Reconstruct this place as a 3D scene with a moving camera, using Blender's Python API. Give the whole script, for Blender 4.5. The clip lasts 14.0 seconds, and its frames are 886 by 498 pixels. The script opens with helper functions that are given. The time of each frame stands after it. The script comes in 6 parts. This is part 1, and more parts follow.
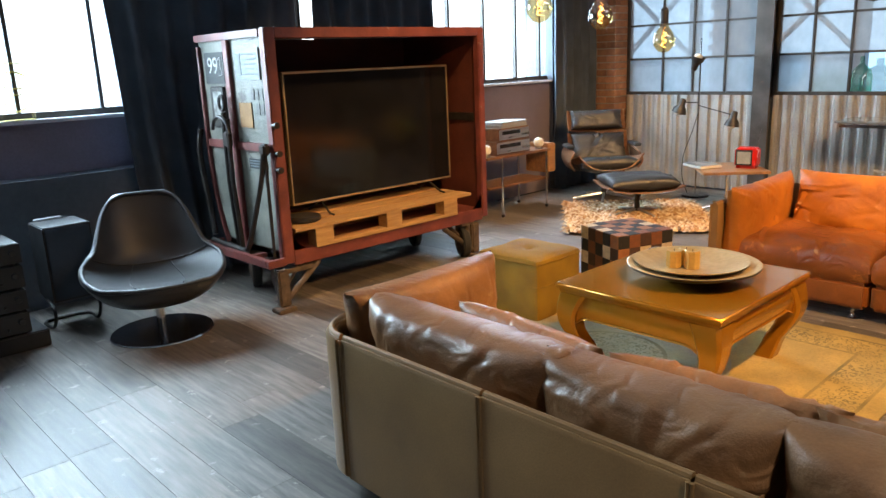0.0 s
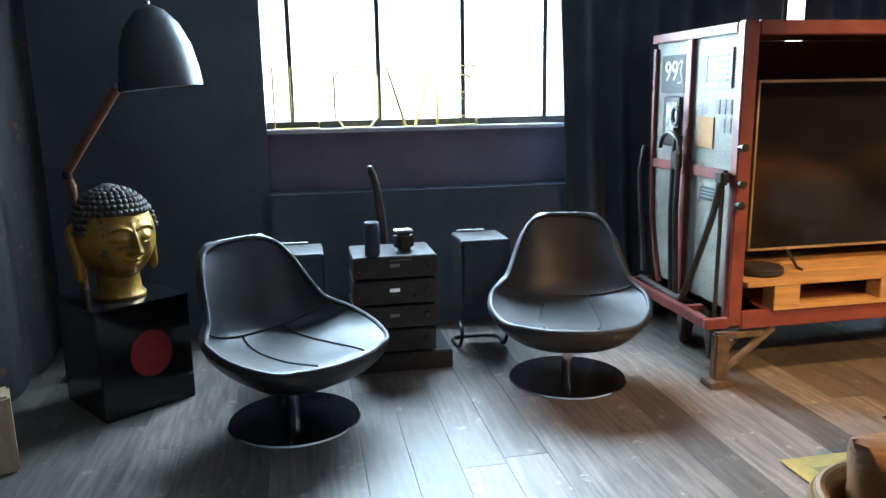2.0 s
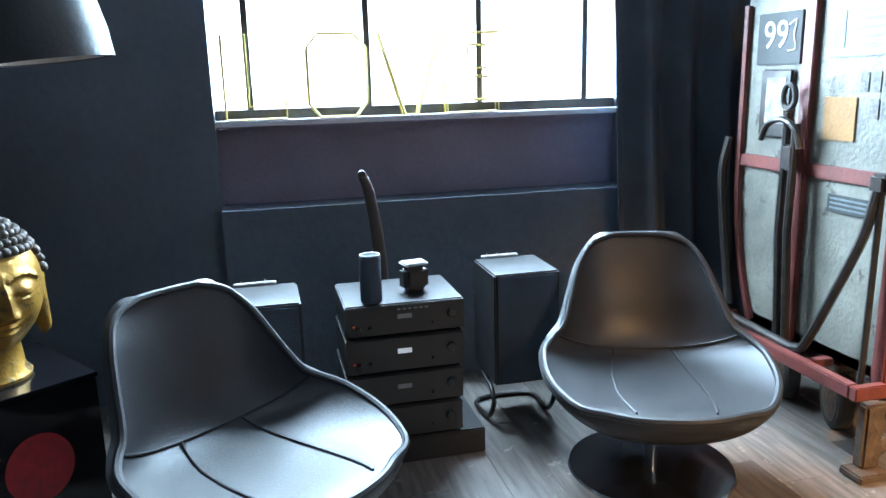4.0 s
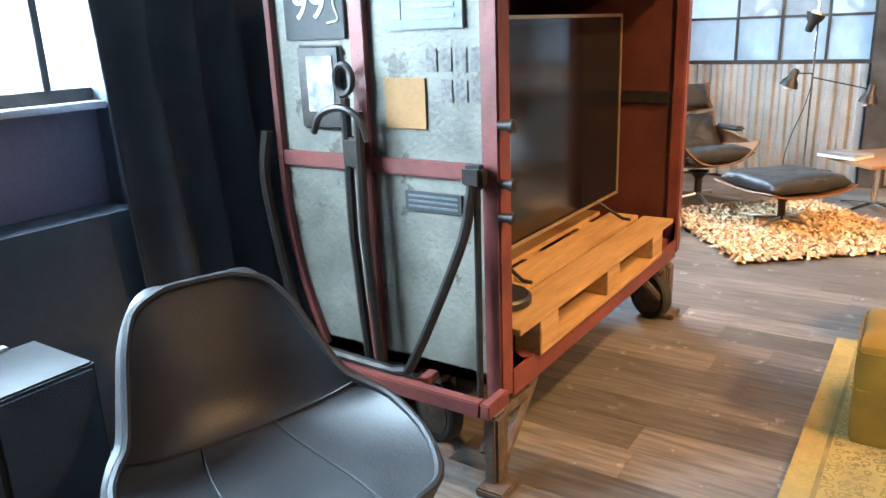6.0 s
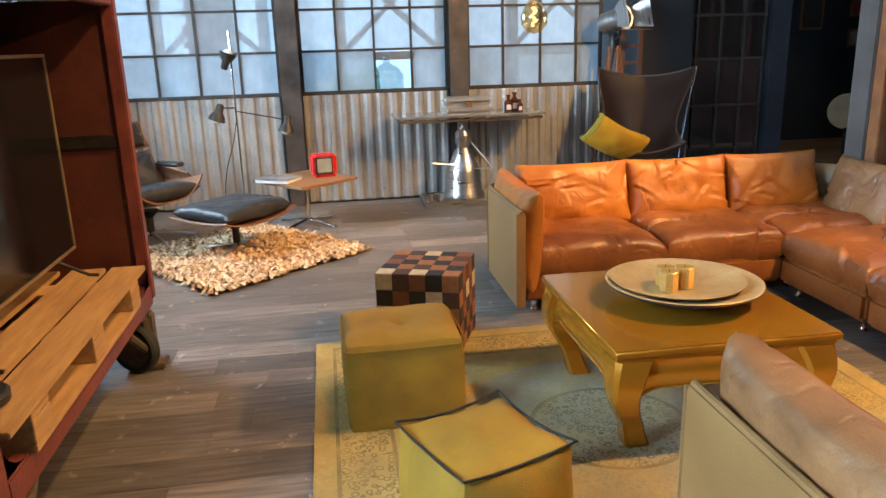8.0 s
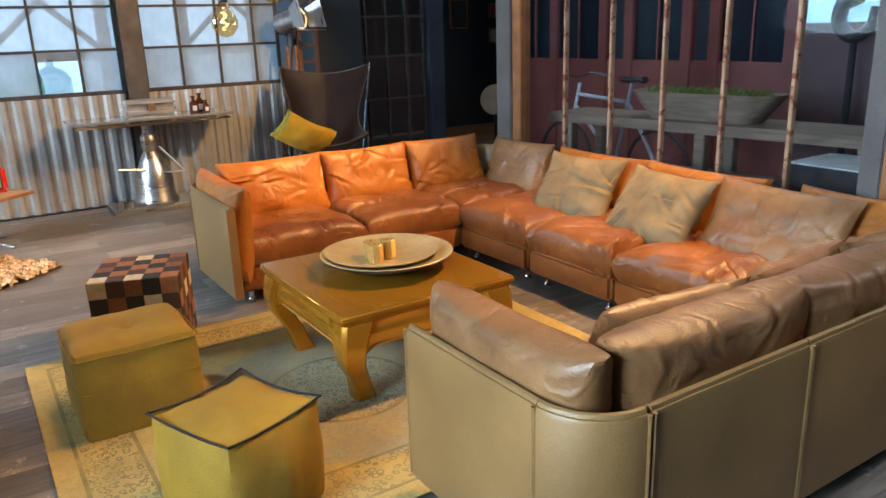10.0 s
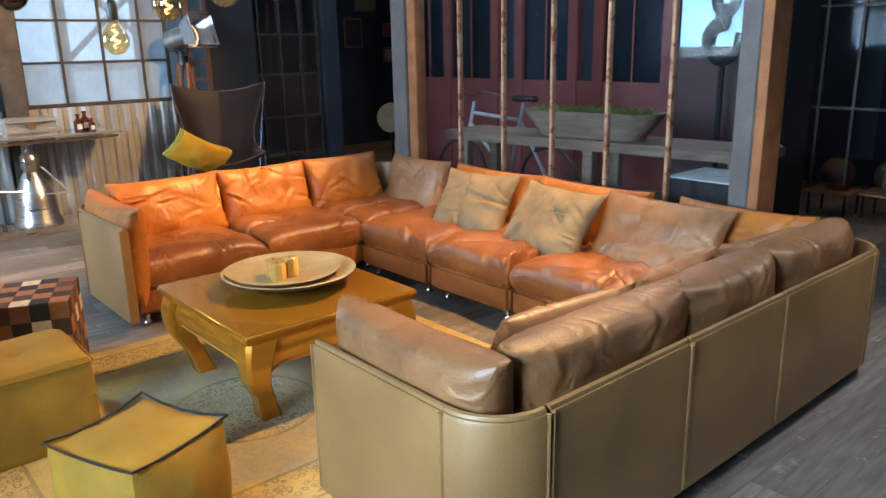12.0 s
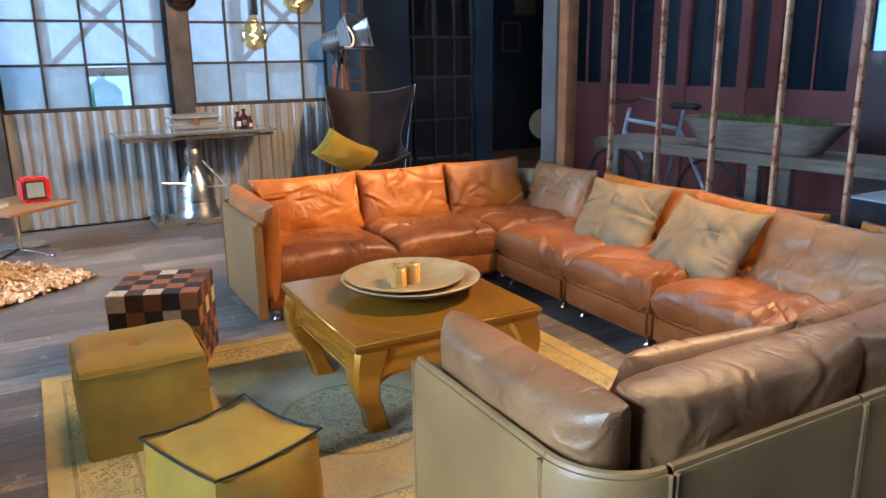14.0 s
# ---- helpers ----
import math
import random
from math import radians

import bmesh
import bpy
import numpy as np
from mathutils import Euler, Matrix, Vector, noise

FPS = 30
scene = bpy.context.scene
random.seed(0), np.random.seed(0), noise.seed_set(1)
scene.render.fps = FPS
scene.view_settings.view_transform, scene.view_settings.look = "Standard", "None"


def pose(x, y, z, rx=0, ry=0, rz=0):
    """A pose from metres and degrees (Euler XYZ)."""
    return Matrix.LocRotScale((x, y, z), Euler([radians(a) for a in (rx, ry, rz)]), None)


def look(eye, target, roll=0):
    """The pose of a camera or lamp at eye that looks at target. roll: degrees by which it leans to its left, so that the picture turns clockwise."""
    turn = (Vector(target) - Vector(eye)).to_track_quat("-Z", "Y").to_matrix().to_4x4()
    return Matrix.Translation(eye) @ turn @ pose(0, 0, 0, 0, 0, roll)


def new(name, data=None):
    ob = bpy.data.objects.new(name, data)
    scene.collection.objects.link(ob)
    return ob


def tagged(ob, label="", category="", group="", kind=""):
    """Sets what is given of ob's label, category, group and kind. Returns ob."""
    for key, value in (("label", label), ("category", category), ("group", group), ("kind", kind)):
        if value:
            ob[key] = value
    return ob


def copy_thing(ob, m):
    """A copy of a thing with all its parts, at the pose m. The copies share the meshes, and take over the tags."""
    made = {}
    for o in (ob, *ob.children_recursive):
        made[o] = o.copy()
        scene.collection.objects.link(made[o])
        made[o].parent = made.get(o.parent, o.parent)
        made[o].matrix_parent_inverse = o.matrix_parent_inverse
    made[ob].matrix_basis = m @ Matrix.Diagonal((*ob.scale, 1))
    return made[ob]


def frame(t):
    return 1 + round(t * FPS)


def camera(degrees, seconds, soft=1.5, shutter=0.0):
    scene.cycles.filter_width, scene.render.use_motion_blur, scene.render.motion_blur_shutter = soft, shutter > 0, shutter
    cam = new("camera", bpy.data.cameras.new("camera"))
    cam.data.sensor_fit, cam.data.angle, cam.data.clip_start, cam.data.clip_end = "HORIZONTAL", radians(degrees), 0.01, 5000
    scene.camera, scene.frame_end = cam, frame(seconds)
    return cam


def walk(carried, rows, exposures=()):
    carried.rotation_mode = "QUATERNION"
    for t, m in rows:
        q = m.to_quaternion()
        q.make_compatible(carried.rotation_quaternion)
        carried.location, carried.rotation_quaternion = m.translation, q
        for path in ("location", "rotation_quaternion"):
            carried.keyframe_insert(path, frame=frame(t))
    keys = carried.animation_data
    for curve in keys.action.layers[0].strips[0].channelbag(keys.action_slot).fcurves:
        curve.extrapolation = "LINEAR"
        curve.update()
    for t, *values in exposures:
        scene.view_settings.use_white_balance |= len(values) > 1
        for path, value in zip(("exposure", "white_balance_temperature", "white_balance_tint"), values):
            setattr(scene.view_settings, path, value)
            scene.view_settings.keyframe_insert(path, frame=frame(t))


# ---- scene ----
cam = camera(61.4, 14.0)
ROWS = [
    (0, (0.112, 0.064, 1.507), (1.432, 1.484, 1.018), -2.4),
    (0.5, (0.199, 0.244, 1.495), (1.285, 1.861, 1.044), -2.5),
    (1, (0.372, 0.405, 1.485), (1.126, 2.209, 1.061), -1.5),
    (1.5, (0.423, 0.632, 1.442), (0.92, 2.524, 1.028), -0.6),
    (2, (0.475, 0.905, 1.444), (0.838, 2.828, 1.033), -1.0),
    (4.5, (0.459, 2.38, 1.399), (1.013, 4.242, 0.923), -1.9),
    (5, (0.484, 2.618, 1.425), (1.353, 4.341, 0.898), -2.7),
    (5.5, (0.502, 2.845, 1.433), (1.768, 4.285, 0.865), -3.0),
    (6, (0.62, 3.02, 1.441), (2.208, 4.095, 0.874), -2.2),
    (6.5, (0.705, 3.124, 1.455), (2.527, 3.736, 0.902), -1.5),
    (7, (0.716, 3.191, 1.463), (2.627, 3.403, 0.915), -1.8),
    (7.5, (0.697, 3.185, 1.469), (2.623, 3.13, 0.932), -1.7),
    (8, (0.636, 3.164, 1.475), (2.543, 2.883, 0.942), -1.7),
    (8.5, (0.549, 3.21, 1.474), (2.407, 2.702, 0.935), -1.7),
    (9, (0.475, 3.27, 1.492), (2.251, 2.537, 0.938), -1.9),
    (11.5, (0.331, 3.417, 1.509), (1.816, 2.19, 0.972), -1.4),
    (12, (0.33, 3.415, 1.514), (1.795, 2.16, 0.987), -1.2),
    (12.5, (0.349, 3.397, 1.513), (1.828, 2.154, 0.996), -0.9),
    (13, (0.374, 3.316, 1.507), (1.905, 2.134, 1.0), -0.6),
    (13.5, (0.395, 3.227, 1.493), (2.006, 2.157, 0.987), -0.6),
    (14, (0.461, 3.183, 1.468), (2.162, 2.259, 0.966), -0.8),
]
walk(cam, [(t, look(eye, target, roll)) for t, eye, target, roll in ROWS],
     [(0, 0.05, 6700, 10), (1, 0.25, 6600, 10), (1.5, 0.42, 6500, 10), (2, 0.52, 6500, 10), (4.5, 1.0, 6300, 10), (5.3, 0.98, 6450, 10), (6.5, 0.48, 6500, 10), (7.5, 0.2, 6500, 10), (9, 0.06, 6500, 10), (11.5, 0.28, 6450, 10), (12, 0.3, 6250, 10), (13, 0.2, 5900, 10), (14, 0.12, 5450, 10)])


# ---- light ----
def area_lamp(name, eye, target, sx, sy, watts, colour):
    d = bpy.data.lights.new(name, "AREA")
    d.shape, d.size, d.size_y, d.energy, d.color = "RECTANGLE", sx, sy, watts, colour
    ob = new(name, d)
    ob.matrix_world = look(eye, target)
    return ob


def spot_lamp(name, eye, target, watts, colour, degrees=70, blend=0.5, radius=0.06):
    d = bpy.data.lights.new(name, "SPOT")
    d.energy, d.color, d.spot_size, d.spot_blend, d.shadow_soft_size = watts, colour, radians(degrees), blend, radius
    ob = new(name, d)
    ob.matrix_world = look(eye, target)
    return ob


world = bpy.data.worlds.new("sky")
scene.world = world
world.use_nodes = True
wn = world.node_tree.nodes
sky = wn.new("ShaderNodeTexSky")
sky.sky_type, sky.sun_disc, sky.sun_elevation, sky.sun_rotation = "NISHITA", False, radians(38), radians(20)
world.node_tree.links.new(sky.outputs[0], wn["Background"].inputs[0])
wn["Background"].inputs[1].default_value = 0.12
COOL, WARM = (0.60, 0.82, 1.0), (1.0, 0.57, 0.21)
# daylight in the openings of the window wall
area_lamp("daylight_window_1", (1.18, 5.98, 1.95), (1.18, 4.0, 0.9), 1.9, 1.6, 510, COOL)
area_lamp("daylight_window_2", (5.95, 5.98, 1.95), (5.95, 4.0, 0.9), 1.8, 1.6, 340, COOL)
# ceiling spots over the seating group
spot_lamp("ceiling_spot_1", (2.7, -0.15, 3.1), (3.6, 1.9, 0.2), 700, WARM, 80, 0.6)
spot_lamp("ceiling_spot_2", (4.0, -0.1, 3.1), (7.4, 2.6, 0.5), 680, WARM, 75, 0.6)
spot_lamp("ceiling_spot_3", (3.6, 2.5, 3.2), (3.65, 4.5, 0.55), 330, WARM, 62, 0.8)
spot_lamp("ceiling_spot_4", (4.9, 1.6, 3.2), (6.3, 4.1, 0.1), 330, WARM, 60, 0.6)
# added fill lamp that brightens the floor behind the near sofa
spot_lamp("ceiling_spot_5", (0.9, -1.2, 3.2), (1.05, 0.1, 0.0), 230, (1.0, 0.93, 0.86), 62, 0.9)


# ---- materials ----
def mat(name, c1, c2=None, rough=0.5, scale=6.0, metal=0.0, bump=0.15, fine=60.0, stretch=(1, 1, 1), wear=None, wear_at=0.62, coat=0.0, rnd=0.0, spec=0.5, crease=0.0):
    """A surface with cloudy variation, fine grain, uneven gloss and, if asked, worn patches of another colour."""
    m = bpy.data.materials.new(name)
    m.use_nodes = True
    nt = m.node_tree
    n, l = nt.nodes, nt.links.new
    b = n["Principled BSDF"]
    co = n.new("ShaderNodeTexCoord")
    mp = n.new("ShaderNodeMapping")
    mp.inputs["Scale"].default_value = stretch
    src = co.outputs["Object"]
    if rnd:
        info, shift = n.new("ShaderNodeObjectInfo"), n.new("ShaderNodeVectorMath")
        shift.operation = "MULTIPLY_ADD"
        shift.inputs[1].default_value = (31.0, 47.0, 13.0)
        l(info.outputs["Random"], shift.inputs[0])
        l(co.outputs["Object"], shift.inputs[2])
        src = shift.outputs[0]
    l(src, mp.inputs[0])
    big, small = n.new("ShaderNodeTexNoise"), n.new("ShaderNodeTexNoise")
    for t, s, d in ((big, scale, 5), (small, fine, 3)):
        t.inputs["Scale"].default_value, t.inputs["Detail"].default_value = s, d
        l(mp.outputs[0], t.inputs["Vector"])
    c2 = c2 or tuple(v * 0.75 for v in c1)
    ramp = n.new("ShaderNodeValToRGB")
    ramp.color_ramp.elements[0].position, ramp.color_ramp.elements[1].position = 0.32, 0.68
    ramp.color_ramp.elements[0].color, ramp.color_ramp.elements[1].color = (*c2, 1), (*c1, 1)
    l(big.outputs[0], ramp.inputs[0])
    out = ramp.outputs[0]
    mul = n.new("ShaderNodeMix")
    mul.data_type, mul.blend_type = "RGBA", "MULTIPLY"
    mul.inputs[0].default_value = 0.45
    l(out, mul.inputs[6])
    grain = n.new("ShaderNodeMapRange")
    grain.inputs[3].default_value, grain.inputs[4].default_value = 0.55, 1.35
    l(small.outputs[0], grain.inputs[0])
    l(grain.outputs[0], mul.inputs[7])
    out = mul.outputs[2]
    if wear:
        w = n.new("ShaderNodeTexNoise")
        w.inputs["Scale"].default_value, w.inputs["Detail"].default_value, w.inputs["Roughness"].default_value = scale * 1.7, 8, 0.7
        l(src, w.inputs["Vector"])
        r2 = n.new("ShaderNodeValToRGB")
        r2.color_ramp.elements[0].position, r2.color_ramp.elements[1].position = wear_at, wear_at + 0.05
        l(w.outputs[0], r2.inputs[0])
        mx = n.new("ShaderNodeMix")
        mx.data_type = "RGBA"
        l(r2.outputs[0], mx.inputs[0])
        l(out, mx.inputs[6])
        mx.inputs[7].default_value = (*wear, 1)
        out = mx.outputs[2]
    if rnd:
        oi = n.new("ShaderNodeObjectInfo")
        hs = n.new("ShaderNodeMix")
        hs.data_type, hs.blend_type = "RGBA", "MULTIPLY"
        hs.inputs[0].default_value = 1.0
        rr = n.new("ShaderNodeMapRange")
        rr.inputs[3].default_value, rr.inputs[4].default_value = 1 - rnd, 1 + rnd
        l(oi.outputs["Random"], rr.inputs[0])
        l(out, hs.inputs[6])
        l(rr.outputs[0], hs.inputs[7])
        out = hs.outputs[2]
    l(out, b.inputs["Base Color"])
    rg = n.new("ShaderNodeMapRange")
    rg.inputs[3].default_value, rg.inputs[4].default_value = max(rough - 0.12, 0.03), min(rough + 0.14, 1)
    l(big.outputs[0], rg.inputs[0])
    l(rg.outputs[0], b.inputs["Roughness"])
    b.inputs["Metallic"].default_value = metal
    b.inputs["Coat Weight"].default_value = coat
    b.inputs["Specular IOR Level"].default_value = spec
    bp = n.new("ShaderNodeBump")
    bp.inputs["Strength"].default_value, bp.inputs["Distance"].default_value = bump, 0.01
    l(small.outputs[0], bp.inputs["Height"])
    if crease:
        wv = n.new("ShaderNodeTexNoise")
        wv.noise_type = "RIDGED_MULTIFRACTAL"
        wv.inputs["Scale"].default_value, wv.inputs["Detail"].default_value, wv.inputs["Distortion"].default_value = 10.0, 4, 1.2
        l(src, wv.inputs["Vector"])
        b2 = n.new("ShaderNodeBump")
        b2.inputs["Strength"].default_value, b2.inputs["Distance"].default_value = crease, 0.02
        b2.invert = True
        l(wv.outputs[0], b2.inputs["Height"])
        l(b2.outputs[0], bp.inputs["Normal"])
    l(bp.outputs[0], b.inputs["Normal"])
    return m


def glass(name, tint=(0.95, 0.98, 1.0), clear=0.88, rough=0.02):
    m = bpy.data.materials.new(name)
    m.use_nodes = True
    n, l = m.node_tree.nodes, m.node_tree.links.new
    n.remove(n["Principled BSDF"])
    tr, gl, mx = n.new("ShaderNodeBsdfTransparent"), n.new("ShaderNodeBsdfGlossy"), n.new("ShaderNodeMixShader")
    tr.inputs[0].default_value = (*tint, 1)
    gl.inputs["Roughness"].default_value = rough
    mx.inputs[0].default_value = 1 - clear
    l(tr.outputs[0], mx.inputs[1])
    l(gl.outputs[0], mx.inputs[2])
    l(mx.outputs[0], n["Material Output"].inputs[0])
    return m


def frosted(name, colour, see=0.4):
    m = bpy.data.materials.new(name)
    m.use_nodes = True
    n, l = m.node_tree.nodes, m.node_tree.links.new
    n.remove(n["Principled BSDF"])
    tl, tr, df = n.new("ShaderNodeBsdfTranslucent"), n.new("ShaderNodeBsdfTransparent"), n.new("ShaderNodeBsdfDiffuse")
    no = n.new("ShaderNodeTexNoise")
    no.inputs["Scale"].default_value, no.inputs["Detail"].default_value = 3.0, 6
    rp = n.new("ShaderNodeValToRGB")
    rp.color_ramp.elements[0].position, rp.color_ramp.elements[1].position = 0.3, 0.75
    rp.color_ramp.elements[0].color, rp.color_ramp.elements[1].color = (*[c * 0.8 for c in colour], 1), (*colour, 1)
    l(no.outputs[0], rp.inputs[0])
    l(rp.outputs[0], tl.inputs[0])
    l(rp.outputs[0], df.inputs[0])
    m1, m2 = n.new("ShaderNodeMixShader"), n.new("ShaderNodeMixShader")
    m1.inputs[0].default_value, m2.inputs[0].default_value = 0.35, see
    l(tl.outputs[0], m1.inputs[1])
    l(df.outputs[0], m1.inputs[2])
    l(m1.outputs[0], m2.inputs[1])
    l(tr.outputs[0], m2.inputs[2])
    l(m2.outputs[0], n["Material Output"].inputs[0])
    return m


def glow(name, colour, strength):
    m = bpy.data.materials.new(name)
    m.use_nodes = True
    b = m.node_tree.nodes["Principled BSDF"]
    b.inputs["Base Color"].default_value = (*colour, 1)
    b.inputs["Emission Color"].default_value = (*colour, 1)
    b.inputs["Emission Strength"].default_value = strength
    return m


PLANK = mat("floor_plank", (0.20, 0.175, 0.155), (0.085, 0.072, 0.064), 0.5, 5, fine=55, stretch=(9, 0.8, 1), bump=0.1, wear=(0.30, 0.265, 0.235), wear_at=0.61, rnd=0.4)
SUBFLOOR = mat("subfloor", (0.04, 0.035, 0.03), rough=0.9)
BLACK_WALL = mat("black_wall_paint", (0.094, 0.116, 0.148), (0.07, 0.086, 0.11), 0.6, 2.5, bump=0.25, fine=30)
# darker than BLACK_WALL: black column paint, and the unlit room's darkness
DARK_BLACK = mat("black_paint_and_unlit_dark", (0.02, 0.024, 0.03), rough=0.7)
PARAPET = mat("mauve_grey_paint", (0.19, 0.162, 0.215), (0.15, 0.128, 0.17), 0.6, 3, bump=0.1)
WHITE_SILL = mat("sill_paint", (0.55, 0.54, 0.58), rough=0.45, scale=8)
CURTAIN = mat("black_curtain_cloth", (0.078, 0.098, 0.126), (0.05, 0.063, 0.082), 0.9, 4, fine=220, bump=0.4, spec=0.15)
STEEL_DARK = mat("dark_window_steel", (0.07, 0.06, 0.052), (0.035, 0.03, 0.028), 0.55, 12, metal=0.4, wear=(0.14, 0.08, 0.05), wear_at=0.66)
STEEL_GREY = mat("grey_steel_column", (0.12, 0.105, 0.095), (0.06, 0.05, 0.045), 0.5, 5, metal=0.5, wear=(0.2, 0.1, 0.06), wear_at=0.64)
RUST_BAR = mat("rusty_cream_bar", (0.52, 0.33, 0.2), (0.32, 0.15, 0.085), 0.6, 8, metal=0.2, wear=(0.2, 0.05, 0.025), wear_at=0.53)
RUST_POST = mat("rusty_orange_post", (0.36, 0.14, 0.05), (0.2, 0.075, 0.03), 0.6, 7, metal=0.3)
GREY_POST = mat("grey_painted_post", (0.115, 0.098, 0.095), (0.075, 0.063, 0.06), 0.55, 6)
CORRUGATED = mat("galvanised_sheet", (0.44, 0.43, 0.41), (0.32, 0.31, 0.3), 0.42, 4, metal=0.35, bump=0.08, wear=(0.3, 0.23, 0.17), wear_at=0.66)
BRICK = mat("brick", (0.33, 0.17, 0.10), (0.2, 0.1, 0.065), 0.85, 9, bump=0.6, rnd=0.3)
MORTAR = mat("mortar", (0.3, 0.27, 0.24), rough=0.95, bump=0.5)
# unseen ceiling and south wall, kept pale so they bounce fill light
CEILING = mat("ceiling_fill_grey", (0.36, 0.37, 0.39), rough=0.8)
FILL_GREY = mat("fill_wall_grey", (0.34, 0.34, 0.35), (0.28, 0.28, 0.29), 0.8, 2.0)
GLASS = glass("clear_glass", clear=0.93)
GLASS_WALL = glass("partition_glass", (0.92, 0.94, 0.97), 0.995)
GLASS_DARK = glass("dark_glass", (0.7, 0.75, 0.8), 0.996)
FROST = frosted("frosted_glass", (0.64, 0.77, 0.88), 0.35)
HAZY = frosted("hazy_glass", (0.76, 0.86, 0.95), 0.64)
RED_PAINT = mat("red_brown_paint", (0.15, 0.036, 0.03), (0.095, 0.022, 0.018), 0.5, 5, wear=(0.1, 0.05, 0.04), wear_at=0.68)
TAN = mat("tan_leather", (0.44, 0.148, 0.018), (0.29, 0.087, 0.011), 0.40, 5, fine=140, bump=0.18, wear=(0.19, 0.052, 0.012), wear_at=0.65, crease=0.35)
SEAT_TAN = mat("worn_tan_leather", (0.27, 0.085, 0.017), (0.145, 0.042, 0.010), 0.38, 4, fine=140, bump=0.18, wear=(0.36, 0.125, 0.026), wear_at=0.61, crease=0.4)
BROWN = mat("brown_leather", (0.31, 0.15, 0.06), (0.165, 0.077, 0.032), 0.4, 5, fine=140, bump=0.18, wear=(0.31, 0.18, 0.085), wear_at=0.63, crease=0.45)
SADDLE = mat("saddle_leather_panel", (0.285, 0.158, 0.058), (0.19, 0.102, 0.038), 0.40, 3, fine=160, bump=0.1)
OLIVE = mat("olive_velvet", (0.25, 0.165, 0.078), (0.16, 0.10, 0.045), 0.85, 8, fine=200, bump=0.3)
MUSTARD = mat("mustard_velvet", (0.34, 0.19, 0.012), (0.22, 0.12, 0.007), 0.8, 5, fine=220, bump=0.35)
PIPING = mat("black_piping", (0.014, 0.011, 0.01), rough=0.8)
GOLD = mat("gold_leaf_lacquer", (0.56, 0.255, 0.022), (0.48, 0.21, 0.018), 0.2, 2, metal=0.6, bump=0.0, fine=300, coat=0.3)
CHROME = mat("chrome", (0.75, 0.75, 0.76), (0.65, 0.65, 0.66), 0.1, 5, metal=1.0, bump=0.01)
ALU = mat("brushed_aluminium", (0.62, 0.62, 0.62), (0.45, 0.45, 0.46), 0.3, 5, metal=1.0, bump=0.05, stretch=(1, 1, 8))
BLACK_LEATHER = mat("black_leather", (0.028, 0.029, 0.032), (0.018, 0.018, 0.021), 0.4, 6, fine=180, bump=0.12, spec=0.5)
BLACK_PLASTIC = mat("black_plastic", (0.02, 0.02, 0.022), rough=0.4, scale=8, bump=0.05)
BLACK_GLOSS = mat("black_gloss", (0.008, 0.008, 0.01), rough=0.06, scale=4, bump=0.01)
BLACK_STEEL = mat("black_steel", (0.022, 0.022, 0.023), (0.05, 0.04, 0.035), 0.4, 14, metal=0.5, bump=0.15)
CART_RED = mat("cart_red_paint", (0.20, 0.05, 0.042), (0.11, 0.027, 0.024), 0.5, 7, bump=0.2, wear=(0.2, 0.13, 0.11), wear_at=0.65)
# inner panels of the cart: a darker red than CART_RED
CART_INSIDE = mat("cart_inside_dark_red", (0.11, 0.027, 0.018), (0.06, 0.015, 0.011), 0.55, 5, bump=0.15, wear=(0.10, 0.05, 0.03), wear_at=0.64)
CART_WHITE = mat("worn_cream_enamel", (0.215, 0.212, 0.18), (0.105, 0.105, 0.09), 0.55, 4.2, bump=0.35, wear=(0.07, 0.062, 0.05), wear_at=0.585)
PINE = mat("pallet_pine", (0.46, 0.28, 0.12), (0.32, 0.18, 0.075), 0.65, 7, stretch=(0.7, 6, 6), fine=50, bump=0.25, rnd=0.15)
WALNUT = mat("walnut_veneer", (0.22, 0.105, 0.05), (0.13, 0.055, 0.027), 0.4, 6, stretch=(1, 6, 6), fine=50)
TEAK = mat("teak_top", (0.34, 0.17, 0.075), (0.23, 0.11, 0.05), 0.42, 5, stretch=(1, 8, 8), fine=50)
OLD_WOOD = mat("weathered_wood", (0.24, 0.175, 0.12), (0.13, 0.092, 0.062), 0.75, 5, stretch=(1, 8, 8), bump=0.5)
WHITE = mat("white_enamel", (0.75, 0.74, 0.72), rough=0.35)
RED_PLASTIC = mat("red_plastic", (0.62, 0.025, 0.025), (0.52, 0.02, 0.02), 0.25, 4, bump=0.02)


# ---- building helpers ----
def part(name, bm, material, parent=None, label="", smooth=True):
    me = bpy.data.meshes.new(name)
    bm.normal_update()
    bm.to_mesh(me)
    bm.free()
    me.materials.append(material)
    if smooth:
        for p in me.polygons:
            p.use_smooth = True
        me.set_sharp_from_angle(angle=radians(38))
    ob = new(name, me)
    if parent is not None:
        ob.parent = parent
    if label:
        tagged(ob, label)
    return ob


def thing(name, label, category, m=None, group="", kind=""):
    e = new(name)
    e.empty_display_size = 0.1
    if m is not None:
        e.matrix_world = m
    return tagged(e, label, category, group, kind)


def block(x0, x1, y0, y1, z0, z1, bevel=0.0, seg=2, bm=None):
    own = bm is None
    b = bmesh.new()
    bmesh.ops.create_cube(b, size=1)
    for v in b.verts:
        v.co = Vector(((x0 + x1) / 2 + v.co.x * (x1 - x0), (y0 + y1) / 2 + v.co.y * (y1 - y0), (z0 + z1) / 2 + v.co.z * (z1 - z0)))
    if bevel:
        bmesh.ops.bevel(b, geom=b.edges[:], offset=bevel, segments=seg, affect="EDGES", clamp_overlap=True)
    return b if own else join(bm, b)


